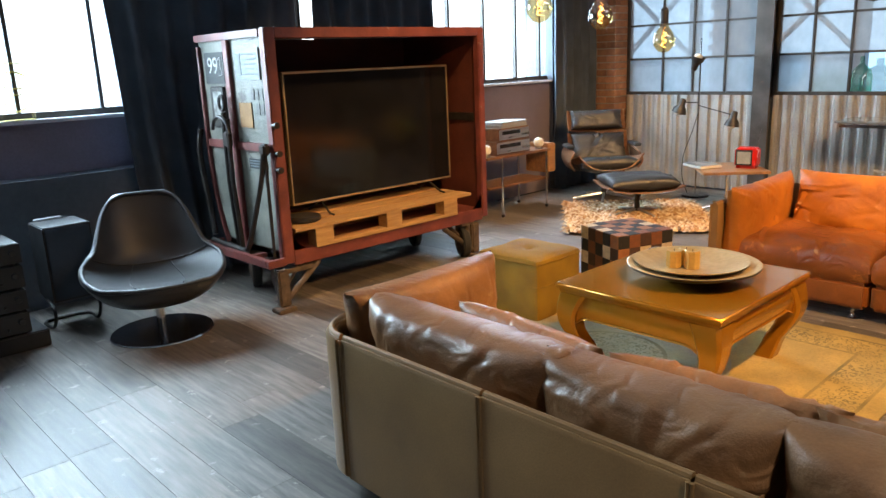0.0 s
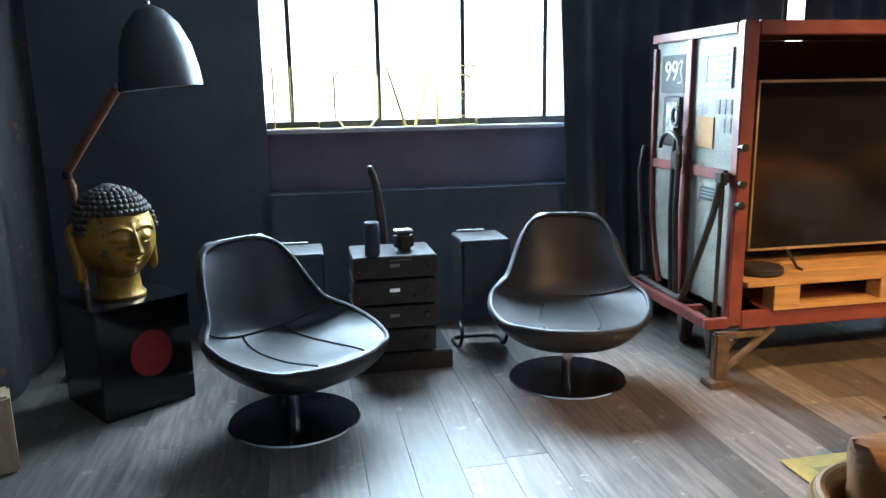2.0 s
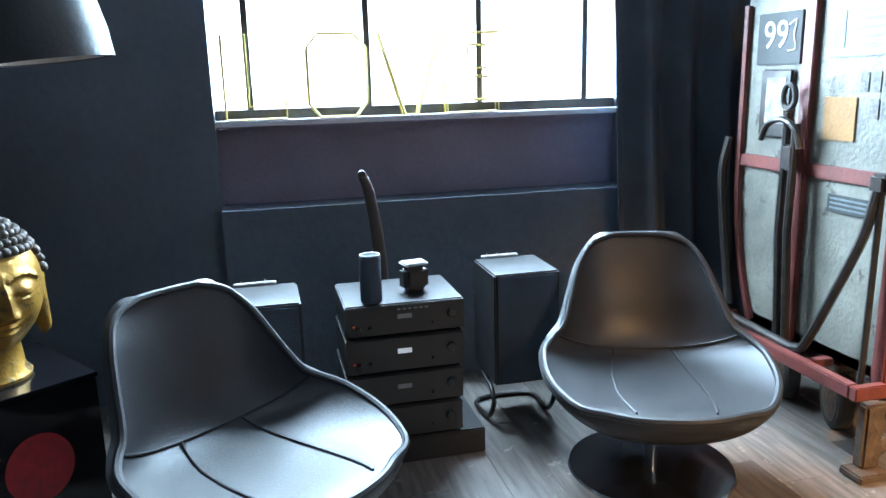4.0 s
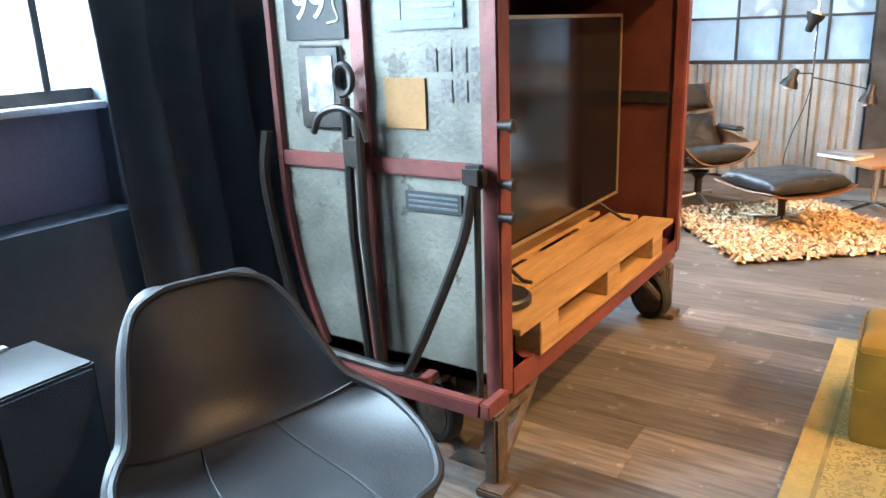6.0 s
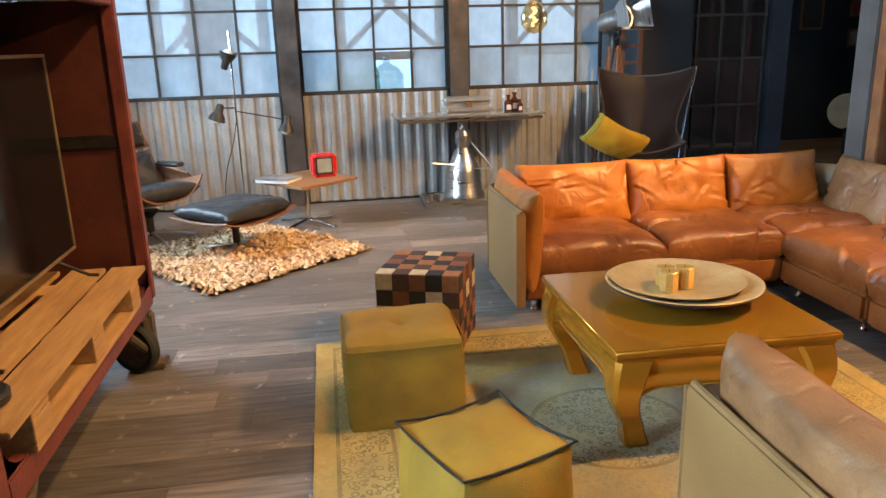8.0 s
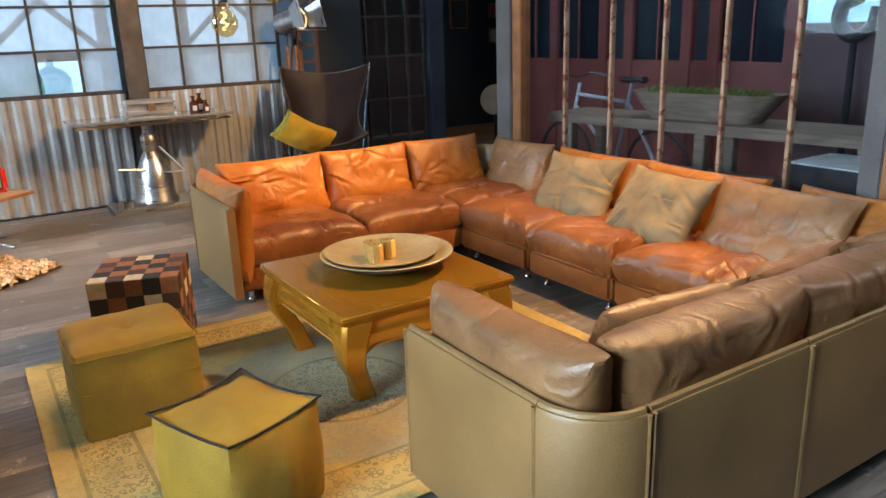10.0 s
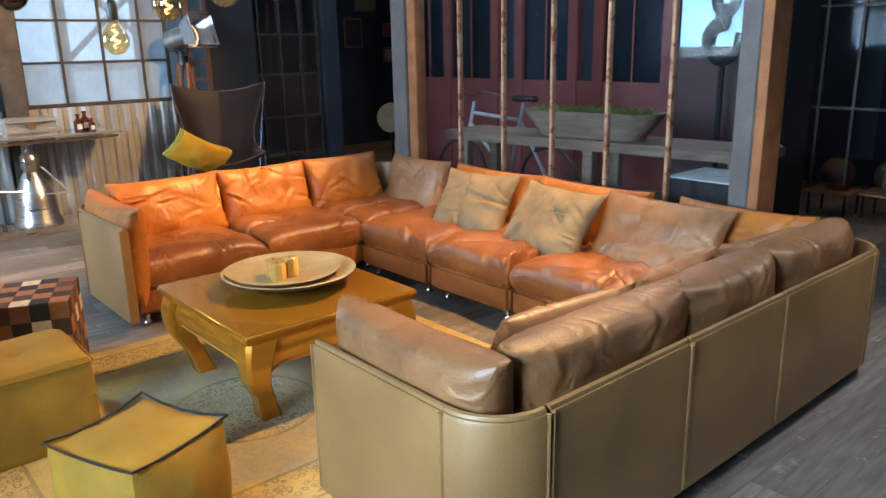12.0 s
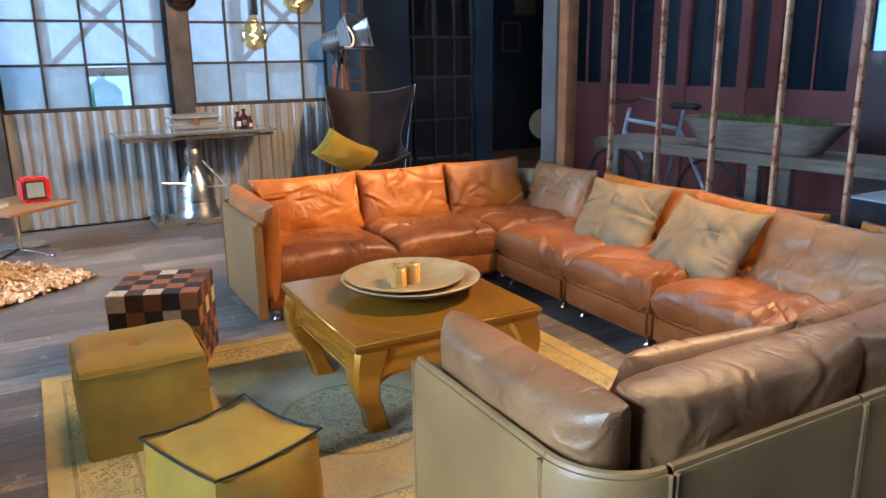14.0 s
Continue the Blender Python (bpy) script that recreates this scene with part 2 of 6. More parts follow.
def join(bm, other):
    me = bpy.data.meshes.new("tmp")
    other.to_mesh(me)
    other.free()
    bm.from_mesh(me)
    bpy.data.meshes.remove(me)
    return bm


def move(bm, m):
    bmesh.ops.transform(bm, matrix=m, verts=bm.verts[:])
    return bm


def lathe(profile, seg=28, cap=True, bm=None):
    """A turned body from (radius, height) pairs, bottom to top."""
    b = bmesh.new()
    rings = []
    for r, z in profile:
        rings.append([b.verts.new((r * math.cos(2 * math.pi * k / seg), r * math.sin(2 * math.pi * k / seg), z)) for k in range(seg)])
    for a, c in zip(rings, rings[1:]):
        for k in range(seg):
            b.faces.new((a[k], a[(k + 1) % seg], c[(k + 1) % seg], c[k]))
    if cap:
        b.faces.new(rings[0][::-1])
        b.faces.new(rings[-1])
    return b if bm is None else join(bm, b)


def tube(points, r, seg=8, closed=False, bm=None, taper=None):
    """A round bar along points."""
    pts = [Vector(p) for p in points]
    b = bmesh.new()
    rings, n, side = [], len(pts), None
    for i, p in enumerate(pts):
        a = pts[i - 1] if i or closed else p
        c = pts[(i + 1) % n] if i < n - 1 or closed else p
        d = (c - a).normalized()
        if side is None:
            side = d.orthogonal().normalized()
        side = (side - d * side.dot(d)).normalized()
        up = d.cross(side)
        rr = r * (taper[i] if taper else 1)
        rings.append([b.verts.new(p + rr * (math.cos(2 * math.pi * k / seg) * side + math.sin(2 * math.pi * k / seg) * up)) for k in range(seg)])
    pairs = list(zip(rings, rings[1:])) + ([(rings[-1], rings[0])] if closed else [])
    for a, c in pairs:
        for k in range(seg):
            b.faces.new((a[k], a[(k + 1) % seg], c[(k + 1) % seg], c[k]))
    if not closed:
        b.faces.new(rings[0][::-1])
        b.faces.new(rings[-1])
    return b if bm is None else join(bm, b)


def smoothed(points, n=6):
    """Catmull-Rom through points."""
    p = [Vector(q) for q in points]
    p = [p[0] * 2 - p[1]] + p + [p[-1] * 2 - p[-2]]
    out = []
    for i in range(1, len(p) - 2):
        for k in range(n):
            t = k / n
            a, b_, c, d = p[i - 1:i + 3]
            out.append(0.5 * ((2 * b_) + (c - a) * t + (2 * a - 5 * b_ + 4 * c - d) * t * t + (3 * b_ - a - 3 * c + d) * t ** 3))
    return out + [p[-2]]


def sheet(f, nu, nv, thick=0.0):
    """A grid surface f(u, v) with u, v from 0 to 1, with a back face if thick."""
    b = bmesh.new()
    g = [[b.verts.new(f(i / nu, j / nv)) for j in range(nv + 1)] for i in range(nu + 1)]
    for i in range(nu):
        for j in range(nv):
            b.faces.new((g[i][j], g[i + 1][j], g[i + 1][j + 1], g[i][j + 1]))
    if thick:
        b.normal_update()
        bmesh.ops.solidify(b, geom=b.faces[:], thickness=thick)
    return b


def cushion(w, d, h, seed=0, puff=0.55, wrinkle=0.012, n=26, crown=3.0, corners=0.0):
    """A stuffed cushion, w by d lying flat, h thick in the middle, with creases that run in from the edges."""
    b = bmesh.new()
    off = Vector((seed * 7.3, seed * 3.1, seed * 1.7))
    rng = random.Random(seed * 17 + 3)
    n = int(n * 1.55)
    creases = []
    for k in range(16):
        a = rng.uniform(0, 6.283)
        c, q = math.cos(a), math.sin(a)
        reach = 1 / max(abs(c), abs(q)) * (0.96 if k < 11 else rng.uniform(0.1, 0.6))
        p = Vector((c * reach * w / 2, q * reach * d / 2))
        turn = a + math.pi + rng.uniform(-0.9, 0.9)
        creases.append((p, Vector((math.cos(turn), math.sin(turn))), rng.uniform(0.12, 0.42) * min(w, d) * 1.6, rng.uniform(0.007, 0.017), rng.uniform(0.5, 1.15) * wrinkle * (0.85 if k < 11 else 0.4), rng.uniform(-0.5, 0.5)))
    layers = []
    for s in (1, -1):
        g = []
        for i in range(n + 1):
            row = []
            for j in range(n + 1):
                u, v = 2 * i / n - 1, 2 * j / n - 1
                u, v = math.sin(u * math.pi / 2) * 0.35 + u * 0.65, math.sin(v * math.pi / 2) * 0.35 + v * 0.65
                edge = i in (0, n) or j in (0, n)
                e = (1 - abs(u) ** crown) * (1 - abs(v) ** crown)
                z = s * h / 2 * (max(e, 0) ** puff)
                x = w / 2 * u * (1 - 0.05 * (1 - v * v) * abs(u) ** 4 + corners * abs(u * v) ** 3)
                y = d / 2 * v * (1 - 0.05 * (1 - u * u) * abs(v) ** 4 + corners * abs(u * v) ** 3)
                if not edge:
                    q = Vector((x * 6, y * 6, s * 2)) + off
                    lift = wrinkle * (noise.noise(q) * 0.75 + noise.noise(q * 2.1) * 0.3)
                    for p, way, length, wide, deep, bend in creases:
                        dx, dy = x - p.x, y - p.y
                        along = dx * way.x + dy * way.y
                        if -0.02 < along < length:
                            t = max(along, 0) / length
                            side = dx * -way.y + dy * way.x - bend * length * t * t * 0.5
                            if abs(side) < 4 * wide:
                                lift += deep * (1 - t) ** 0.7 * (0.75 * math.exp(-((side - 1.7 * wide) / wide) ** 2) - math.exp(-(side / wide) ** 2))
                    z += s * lift
                if edge and s == -1:
                    row.append(layers[0][i][j])
                else:
                    row.append(b.verts.new((x, y, z)))
            g.append(row)
        layers.append(g)
        for i in range(n):
            for j in range(n):
                f = (g[i][j], g[i + 1][j], g[i + 1][j + 1], g[i][j + 1])
                b.faces.new(f if s == 1 else f[::-1])
    return b


def text_mesh(name, words, size, material, m, parent=None, depth=0.0015):
    cu = bpy.data.curves.new(name, "FONT")
    cu.body, cu.size, cu.extrude, cu.align_x, cu.align_y = words, size, depth, "CENTER", "CENTER"
    tmp = new("tmp_text", cu)
    me = bpy.data.meshes.new_from_object(tmp)
    bpy.data.objects.remove(tmp)
    me.materials.clear()
    me.materials.append(material)
    ob = new(name, me)
    ob.parent = parent
    ob.matrix_local = m
    return ob


def structure(name, bm, material, label, smooth=False):
    return tagged(part(name, bm, material, smooth=smooth), label, name.rstrip("_0123456789").split("_")[0], kind="structure")


# ---- the hall ----
WY, WX, GY, TOP = 5.55, 7.9, -0.36, 3.6
structure("floor", block(-2.4, 11.5, -7.0, 6.0, -0.2, -0.012), SUBFLOOR, "dark screed under the grey-brown plank floor")
structure("ceiling", block(-2.4, 11.5, -7.0, 6.0, TOP, TOP + 0.15), CEILING, "unseen ceiling of the hall, pale grey to bounce fill light")
structure("wall_west", block(-2.4, -2.2, -7.0, 6.0, 0, TOP), BLACK_WALL, "black painted wall")
structure("wall_south", block(-2.2, 11.3, -7.0, -6.8, 0, TOP), FILL_GREY, "unseen wall at the far side, pale grey to bounce fill light")
structure("wall_far_east", block(11.3, 11.5, -7.0, -0.45, 0, TOP), BLACK_WALL, "black painted wall behind the doorway")
# window wall: piers, parapet niche and lintel
bm = block(-2.2, 0.29, WY - 0.05, WY + 0.35, 0, TOP)
block(0.29, 3.4, WY - 0.14, WY + 0.35, 0, 0.862, bm=bm)
block(0.29, 2.2, WY, WY + 0.35, 2.75, TOP, bm=bm)
block(2.2, 3.62, WY - 0.05, WY + 0.35, 0, TOP, bm=bm)
block(3.62, 6.97, WY, WY + 0.35, 2.75, TOP, bm=bm)
block(6.97, 8.05, WY - 0.05, WY + 0.35, 0, TOP, bm=bm)
structure("wall_north", bm, BLACK_WALL, "black painted window wall with deep window niches")
bm = block(0.29, 2.2, WY + 0.03, WY + 0.35, 0.865, 1.215)
block(3.62, 6.97, WY, WY + 0.35, 0, 1.225, bm=bm)
structure("wall_parapet", bm, PARAPET, "mauve-grey painted parapet under the windows")


def steel_window(name, x0, x1, z0, z1, cols, label, sill=True):
    w = thing(name, label, "window", kind="structure")
    y = WY + 0.06
    bm = block(x0, x1, y - 0.03, y + 0.03, z0, z0 + 0.045, 0.004)
    block(x0, x1, y - 0.03, y + 0.03, z1 - 0.045, z1, 0.004, bm=bm)
    part("window_frame", bm, STEEL_DARK, w)
    for c in cols:
        part("mullion", block(c - 0.014, c + 0.014, y - 0.025, y + 0.025, z0 + 0.045, z1 - 0.045, 0.003), STEEL_DARK, w)
    edges = [x0] + list(cols) + [x1]
    for a, b_ in zip(edges, edges[1:]):
        p = part("pane", block(a + 0.01, b_ - 0.01, y - 0.004, y + 0.004, z0 + 0.04, z1 - 0.04), GLASS, w)
        p.visible_shadow = False
    part("window_sill", block(x0 - 0.0, x1 + 0.0, WY - 0.045, y - 0.031, z0 - 0.025, z0, 0.004), WHITE_SILL, w)
    return w


steel_window("window_1", 0.29, 2.2, 1.24, 2.75, (0.445, 0.975, 1.505, 2.04), "bright steel window with thin dark mullions")
steel_window("window_2", 3.62, 6.97, 1.25, 2.75, (3.72, 4.3, 4.9, 5.45, 5.95, 6.45, 6.85), "bright steel window half hidden by a black curtain")
structure("backdrop", block(-3, 9, 7.4, 7.45, 0, 5), glow("white_sky", (0.95, 0.98, 1.0), 3.0), "white overcast sky outside the windows")


def curtain(name, x0, x1, y, z0, z1, label, taper=0.0, folds=9, amp=0.05, seed=0):
    def f(u, v):
        z = z0 + (z1 - z0) * v
        low = (1 - v)
        x = x0 + (x1 - x0) * u + taper * low * low * (1 - u)
        return Vector((x, y + amp * math.sin(u * folds * 2 * math.pi + 0.5 * noise.noise(Vector((u * 4, z, seed)))) * (0.6 + 0.4 * low) + 0.03 * noise.noise(Vector((u * 6, z * 1.2, seed))), z))
    return tagged(part(name, sheet(f, folds * 12, 24, 0.006), CURTAIN), label, "curtain", "black window curtains")


curtain("curtain", 2.03, 3.5, WY - 0.25, 0.02, 3.2, "long black cloth curtain drawn beside the window", 0.12, 7, 0.06, 1)
curtain("curtain", 3.74, 5.08, WY - 0.14, 0.02, 3.2, "long black cloth curtain covering half the window", 0, 7, 0.05, 2)
curtain("curtain", 6.9, 7.62, WY - 0.16, 0.02, 3.2, "long black cloth curtain beside the brick pier", 0, 5, 0.05, 3)

# ---- corrugated wall with steel windows ----
def corrugated(y0, y1, z0, z1):
    pitch, n = 0.122, int((y1 - y0) / 0.122 * 14)

    def f(u, v):
        y = y0 + (y1 - y0) * u
        p = (y / pitch) % 1.0
        ridge = 0.0 if p < 0.36 else (1.0 if 0.5 < p < 0.86 else ((p - 0.36) / 0.14 if p <= 0.5 else (1 - p) / 0.14))
        return Vector((WX - 0.028 * ridge, y, z0 + (z1 - z0) * v))
    return sheet(f, n, 1, 0.004)


structure("wall_east", block(WX + 0.01, WX + 0.12, 0.42, 5.2, 0, 1.0), BLACK_WALL, "low wall behind the corrugated sheets")
for k, (a, b_) in enumerate(((0.46, 1.80), (2.0, 3.38), (3.58, 5.13))):
    tagged(part("corrugated_sheet", corrugated(a, b_, 0.02, 1.03), CORRUGATED), "galvanised corrugated metal wainscot under the steel windows", "wall cladding", "corrugated wall sheets", "structure")
for k, (a, b_) in enumerate(((1.81, 1.99), (3.39, 3.57))):
    p = thing("column_%d" % (k + 1), "grey riveted steel column between the windows", "column", kind="structure")
    part("flange", block(WX - 0.1, WX - 0.075, a, b_, 0, TOP, 0.003), STEEL_GREY, p)
    part("flange", block(WX + 0.09, WX + 0.115, a, b_, 0, TOP, 0.003), STEEL_GREY, p)
    part("web", block(WX - 0.075, WX + 0.09, (a + b_) / 2 - 0.02, (a + b_) / 2 + 0.02, 0, TOP), STEEL_GREY, p)


def grid_window(name, y0, y1, cols, rows, label, missing=()):
    w = thing(name, label, "window", kind="structure")
    x = WX + 0.02
    zs = [1.035] + list(rows)
    bm = block(x - 0.03, x + 0.03, y0, y1, 1.03, 1.065, 0.003)
    block(x - 0.03, x + 0.03, y0, y1, rows[-1] - 0.03, rows[-1], 0.003, bm=bm)
    block(x - 0.03, x + 0.03, y0, y0 + 0.03, 1.065, rows[-1] - 0.03, 0.003, bm=bm)
    block(x - 0.03, x + 0.03, y1 - 0.03, y1, 1.065, rows[-1] - 0.03, 0.003, bm=bm)
    part("window_frame", bm, STEEL_DARK, w)
    ys = [y0] + list(cols) + [y1]
    for c in cols:
        part("muntin", block(x - 0.02, x + 0.02, c - 0.011, c + 0.011, 1.065, rows[-1] - 0.03, 0.002), STEEL_DARK, w)
    for r in rows[:-1]:
        part("muntin", block(x - 0.019, x + 0.019, y0 + 0.03, y1 - 0.03, r - 0.011, r + 0.011, 0.002), STEEL_DARK, w)
    for i, (a, b_) in enumerate(zip(ys, ys[1:])):
        for j, (c, d) in enumerate(zip(zs, list(rows))):
            if (i, j) in missing:
                continue
            p = part("pane", block(x - 0.004, x + 0.004, a + 0.008, b_ - 0.008, c + 0.005, d - 0.005), FROST if j == 0 else HAZY, w)
            p.visible_shadow = False
    return w


ROWS_Z = (1.43, 1.80, 2.17, 2.54, 2.9)
grid_window("window_3", 3.57, 5.13, (3.93, 4.30, 4.67), ROWS_Z, "steel grid window with hazy square panes")
grid_window("window_4", 1.99, 3.39, (2.34, 2.69, 3.04), ROWS_Z, "steel grid window with frosted lower panes", {(1, 0)})
grid_window("window_5", 0.46, 1.81, (0.72, 1.08, 1.45), ROWS_Z, "steel grid window with frosted lower panes")
structure("wall_east_top", block(WX - 0.05, WX + 0.12, 0.42, 5.2, 2.9, TOP), BLACK_WALL, "black wall above the steel windows")

# brick pier in the corner
pier = thing("brick_pier", "rough red-brown brick pier beside the steel window", "pier", kind="structure")
part("mortar_core", block(7.66, 8.04, 5.14, 5.49, 0, TOP), MORTAR, pier, smooth=False)
for k in range(46):
    z = 0.01 + k * 0.078
    for j, (ya, yb) in enumerate(((5.135, 5.375), (5.385, 5.49)) if k % 2 else ((5.135, 5.25), (5.26, 5.49))):
        part("brick", block(7.652, 7.9, ya - 0.006, yb, z, z + 0.066, 0.005, 1), BRICK, pier)

# outside, behind the steel windows
structure("ground", block(8.05, 40, -0.4, 30, -0.3, -0.2), mat("yard_concrete", (0.35, 0.34, 0.32), rough=0.9), "pale concrete yard behind the windows")
structure("backdrop_2", block(17, 17.1, -12, 24, 0, 9), glow("pale_day", (0.50, 0.76, 1.0), 1.1), "pale daylight beyond the yard")
HALL_STEEL = mat("pale_hall_steel", (0.58, 0.63, 0.68), rough=0.6)
for k in range(4):
    y = -1.2 + 2.6 * k
    tr = thing("steel_truss", "pale grey steel frame with crossed braces in the hall outside", "truss", pose(12.2, y, 0), "hall trusses")
    part("post", block(-0.08, 0.08, -0.08, 0.08, -0.2, 4.2), HALL_STEEL, tr)
    part("post", block(-0.08, 0.08, 1.42, 1.58, -0.2, 4.2), HALL_STEEL, tr)
    part("beam", block(-0.06, 0.06, 0.08, 1.42, 1.25, 1.37), HALL_STEEL, tr)
    part("brace", tube([(0, 0.06, 1.4), (0, 1.44, 2.7)], 0.045), HALL_STEEL, tr)
    part("brace", tube([(0.1, 1.44, 1.4), (0.1, 0.06, 2.7)], 0.045), HALL_STEEL, tr)
bp2 = thing("brick_pier", "old brick pier seen outside through the panes", "pier", kind="structure")
part("mortar_core", block(8.72, 9.1, 4.08, 4.5, -0.2, 3.4), MORTAR, bp2)
for k in range(14):
    for j in range(2):
        o = 0.11 * (k % 2)
        part("brick", block(8.705, 8.8, 4.08 + 0.22 * j + o * 0.5, 4.27 + 0.22 * j + o * 0.5, 1.1 + 0.078 * k, 1.166 + 0.078 * k, 0.004, 1), BRICK, bp2)
GREEN_GLASS = glass("green_bottle_glass", (0.55, 0.85, 0.72), 0.75)
CLEAR_BOTTLE = glass("bottle_glass", (0.88, 0.95, 0.95), 0.72)
ledge = structure("ledge", block(8.05, 8.5, 0.5, 5.1, 0.94, 1.0), OLD_WOOD, "ledge behind the panes that carries glass jugs")
for x, y, r, h, m_, s in ((8.3, 2.55, 0.17, 0.36, CLEAR_BOTTLE, "large clear glass demijohn"), (8.33, 2.72, 0.1, 0.38, GREEN_GLASS, "green glass demijohn"), (8.3, 3.0, 0.15, 0.3, GREEN_GLASS, "round green glass jug")):
    j = thing("demijohn", s + " on the ledge outside the panes", "bottle", pose(x, y, 1.0), "demijohns")
    part("body", lathe([(r * 0.8, 0), (r, h * 0.12), (r, h * 0.5), (r * 0.75, h * 0.68), (r * 0.22, h * 0.82), (r * 0.2, h), (r * 0.25, h)], 24), m_, j)

# right end: dark column, steel partition and doorway
structure("wall_corner", block(WX - 0.12, WX + 0.5, -0.42, 0.1, 0, TOP), DARK_BLACK, "black painted corner column")
part_w = thing("window_6", "dark steel glazed partition beside the doorway", "window", kind="structure")
x = WX - 0.05
for y in (-0.5, -0.75, -1.0, -1.22):
    part("muntin", block(x - 0.02, x + 0.02, y - 0.012, y + 0.012, 0.1, 2.6), STEEL_DARK, part_w)
for z in (0.34, 0.78, 1.24, 1.66, 2.1):
    part("muntin", block(x - 0.018, x + 0.018, -1.24, -0.42, z - 0.012, z + 0.012), STEEL_DARK, part_w)
for i, (a, b_) in enumerate(((-1.21, -1.01), (-0.99, -0.76), (-0.74, -0.51))):
    for j, (c, d) in enumerate(((0.36, 0.77), (0.8, 1.22), (1.26, 1.65), (1.68, 2.09))):
        part("pane", block(x - 0.003, x + 0.003, a, b_, c, d), GLASS, part_w)
part("kick_panel", block(x - 0.015, x + 0.015, -1.24, -0.42, 0, 0.33), BLACK_STEEL, part_w)
structure("door_frame", block(WX - 0.15, WX + 0.05, -1.45, -1.25, 0, TOP, 0.01), mat("blue_black_steel", (0.045, 0.055, 0.075), rough=0.4, metal=0.4), "blue-black steel door post")
structure("wall_passage", block(10.4, 10.5, -6.8, -0.45, 0, TOP), mat("night_blue_wall", (0.03, 0.042, 0.058), rough=0.7), "night-blue wall at the end of the passage")
structure("wall_passage_side", block(WX + 0.5, 10.4, -0.45, -0.35, 0, TOP), BLACK_WALL, "black side wall of the passage")

# glass partition behind the sofa
gw = thing("glass_partition", "tall glass partition with rusty cream glazing bars", "partition", kind="structure")
for xb in (4.5, 4.052, 3.606, 3.163, 2.729):
    part("glazing_bar", block(xb - 0.0115, xb + 0.0115, GY - 0.02, GY + 0.02, 0.1, 3.4, 0.004), RUST_BAR, gw)
part("post", block(4.955, 5.06, GY - 0.05, GY + 0.05, 0, TOP, 0.006), RUST_POST, gw, "rust-orange steel post")
part("bottom_rail", block(2.32, 4.95, GY - 0.03, GY + 0.03, 0.02, 0.1, 0.004), RUST_BAR, gw)
part("top_rail", block(2.32, 4.95, GY - 0.03, GY + 0.03, 3.4, 3.48, 0.004), RUST_BAR, gw)
for a, b_ in ((4.516, 4.95), (4.068, 4.484), (3.622, 4.036), (3.179, 3.59), (2.745, 3.147), (2.32, 2.713)):
    part("pane", block(a, b_, GY - 0.004, GY + 0.004, 0.1, 3.4), GLASS_WALL, gw)
structure("column_3", block(5.064, 5.25, GY - 0.14, GY + 0.06, 0, TOP, 0.008), GREY_POST, "grey painted steel column")
structure("column_4", block(2.206, 2.314, GY - 0.14, GY + 0.06, 0, TOP, 0.006), GREY_POST, "grey painted column at the end of the glass wall")
structure("column_5", block(2.15, 2.204, GY - 0.135, GY + 0.056, 0, TOP, 0.003), RUST_POST, "rust-orange steel post at the end of the glass wall")
# red doors behind the glass
rd = thing("red_doors", "red-brown panelled doors with dark panes behind the glass", "door", kind="structure")
RY = -2.3
part("lower_panel", block(3.95, 7.6, RY - 0.05, RY, 0, 1.16, 0.01), RED_PAINT, rd)
for xb in (7.5, 6.85, 6.1, 5.75, 5.05, 4.75, 4.02):
    part("stile", block(xb - 0.06, xb + 0.06, RY - 0.06, RY + 0.015, 0, 3.2, 0.008), RED_PAINT, rd)
for a, b_ in ((7.44, 6.91), (6.79, 6.16), (5.69, 5.11), (4.69, 4.08)):
    part("pane", block(b_, a, RY - 0.03, RY - 0.02, 1.16, 3.1), GLASS_DARK, rd)
    part("pane_muntin", block((a + b_) / 2 - 0.01, (a + b_) / 2 + 0.01, RY - 0.035, RY - 0.01, 1.16, 3.1), RED_PAINT, rd)
# added dark sheet; its colour gives the panes their unlit room
structure("wall_behind_doors", block(3.95, 7.7, RY - 0.5, RY - 0.42, 0, TOP), mat("unlit_room_dark", (0.03, 0.04, 0.05), rough=0.7), "dark sheet standing for the unlit room behind the red doors")
structure("wall_low_red", block(3.2, 3.94, RY - 0.05, RY, 0, 1.46), mat("dark_red_board", (0.06, 0.03, 0.03), rough=0.6), "dark board under the bright window")
w7 = thing("window_7", "bright pale-blue window with thin wires", "window", kind="structure")
part("pane", block(3.2, 3.94, RY - 0.06, RY - 0.05, 1.46, 3.0), glow("blue_daylight", (0.32, 0.62, 1.0), 0.42), w7)
for xb in (3.62, 3.35):
    part("mullion", block(xb - 0.006, xb + 0.006, RY - 0.049, RY - 0.03, 1.46, 3.0), STEEL_DARK, w7)
# dark glazed wall at the right
w8 = thing("window_8", "dark glazed steel wall with thin muntins", "window", kind="structure")
for xb in (3.02, 2.75, 2.45, 2.1, 1.7, 1.25, 0.8):
    part("muntin", block(xb - 0.011, xb + 0.011, -3.02, -2.98, 0.35, 3.2), STEEL_DARK, w8)
for z in (0.96, 1.75):
    part("muntin", block(0.4, 3.2, -3.018, -2.982, z - 0.011, z + 0.011), STEEL_DARK, w8)
part("pane", block(0.4, 3.2, -3.004, -2.996, 0.35, 3.2), GLASS_DARK, w8)
# black on these two walls stands for the dark of the unlit room
structure("wall_dark_room", block(-2.2, 3.19, -4.9, -4.8, 0, TOP), DARK_BLACK, "wall behind the dark glazing, coloured black for the unlit room")
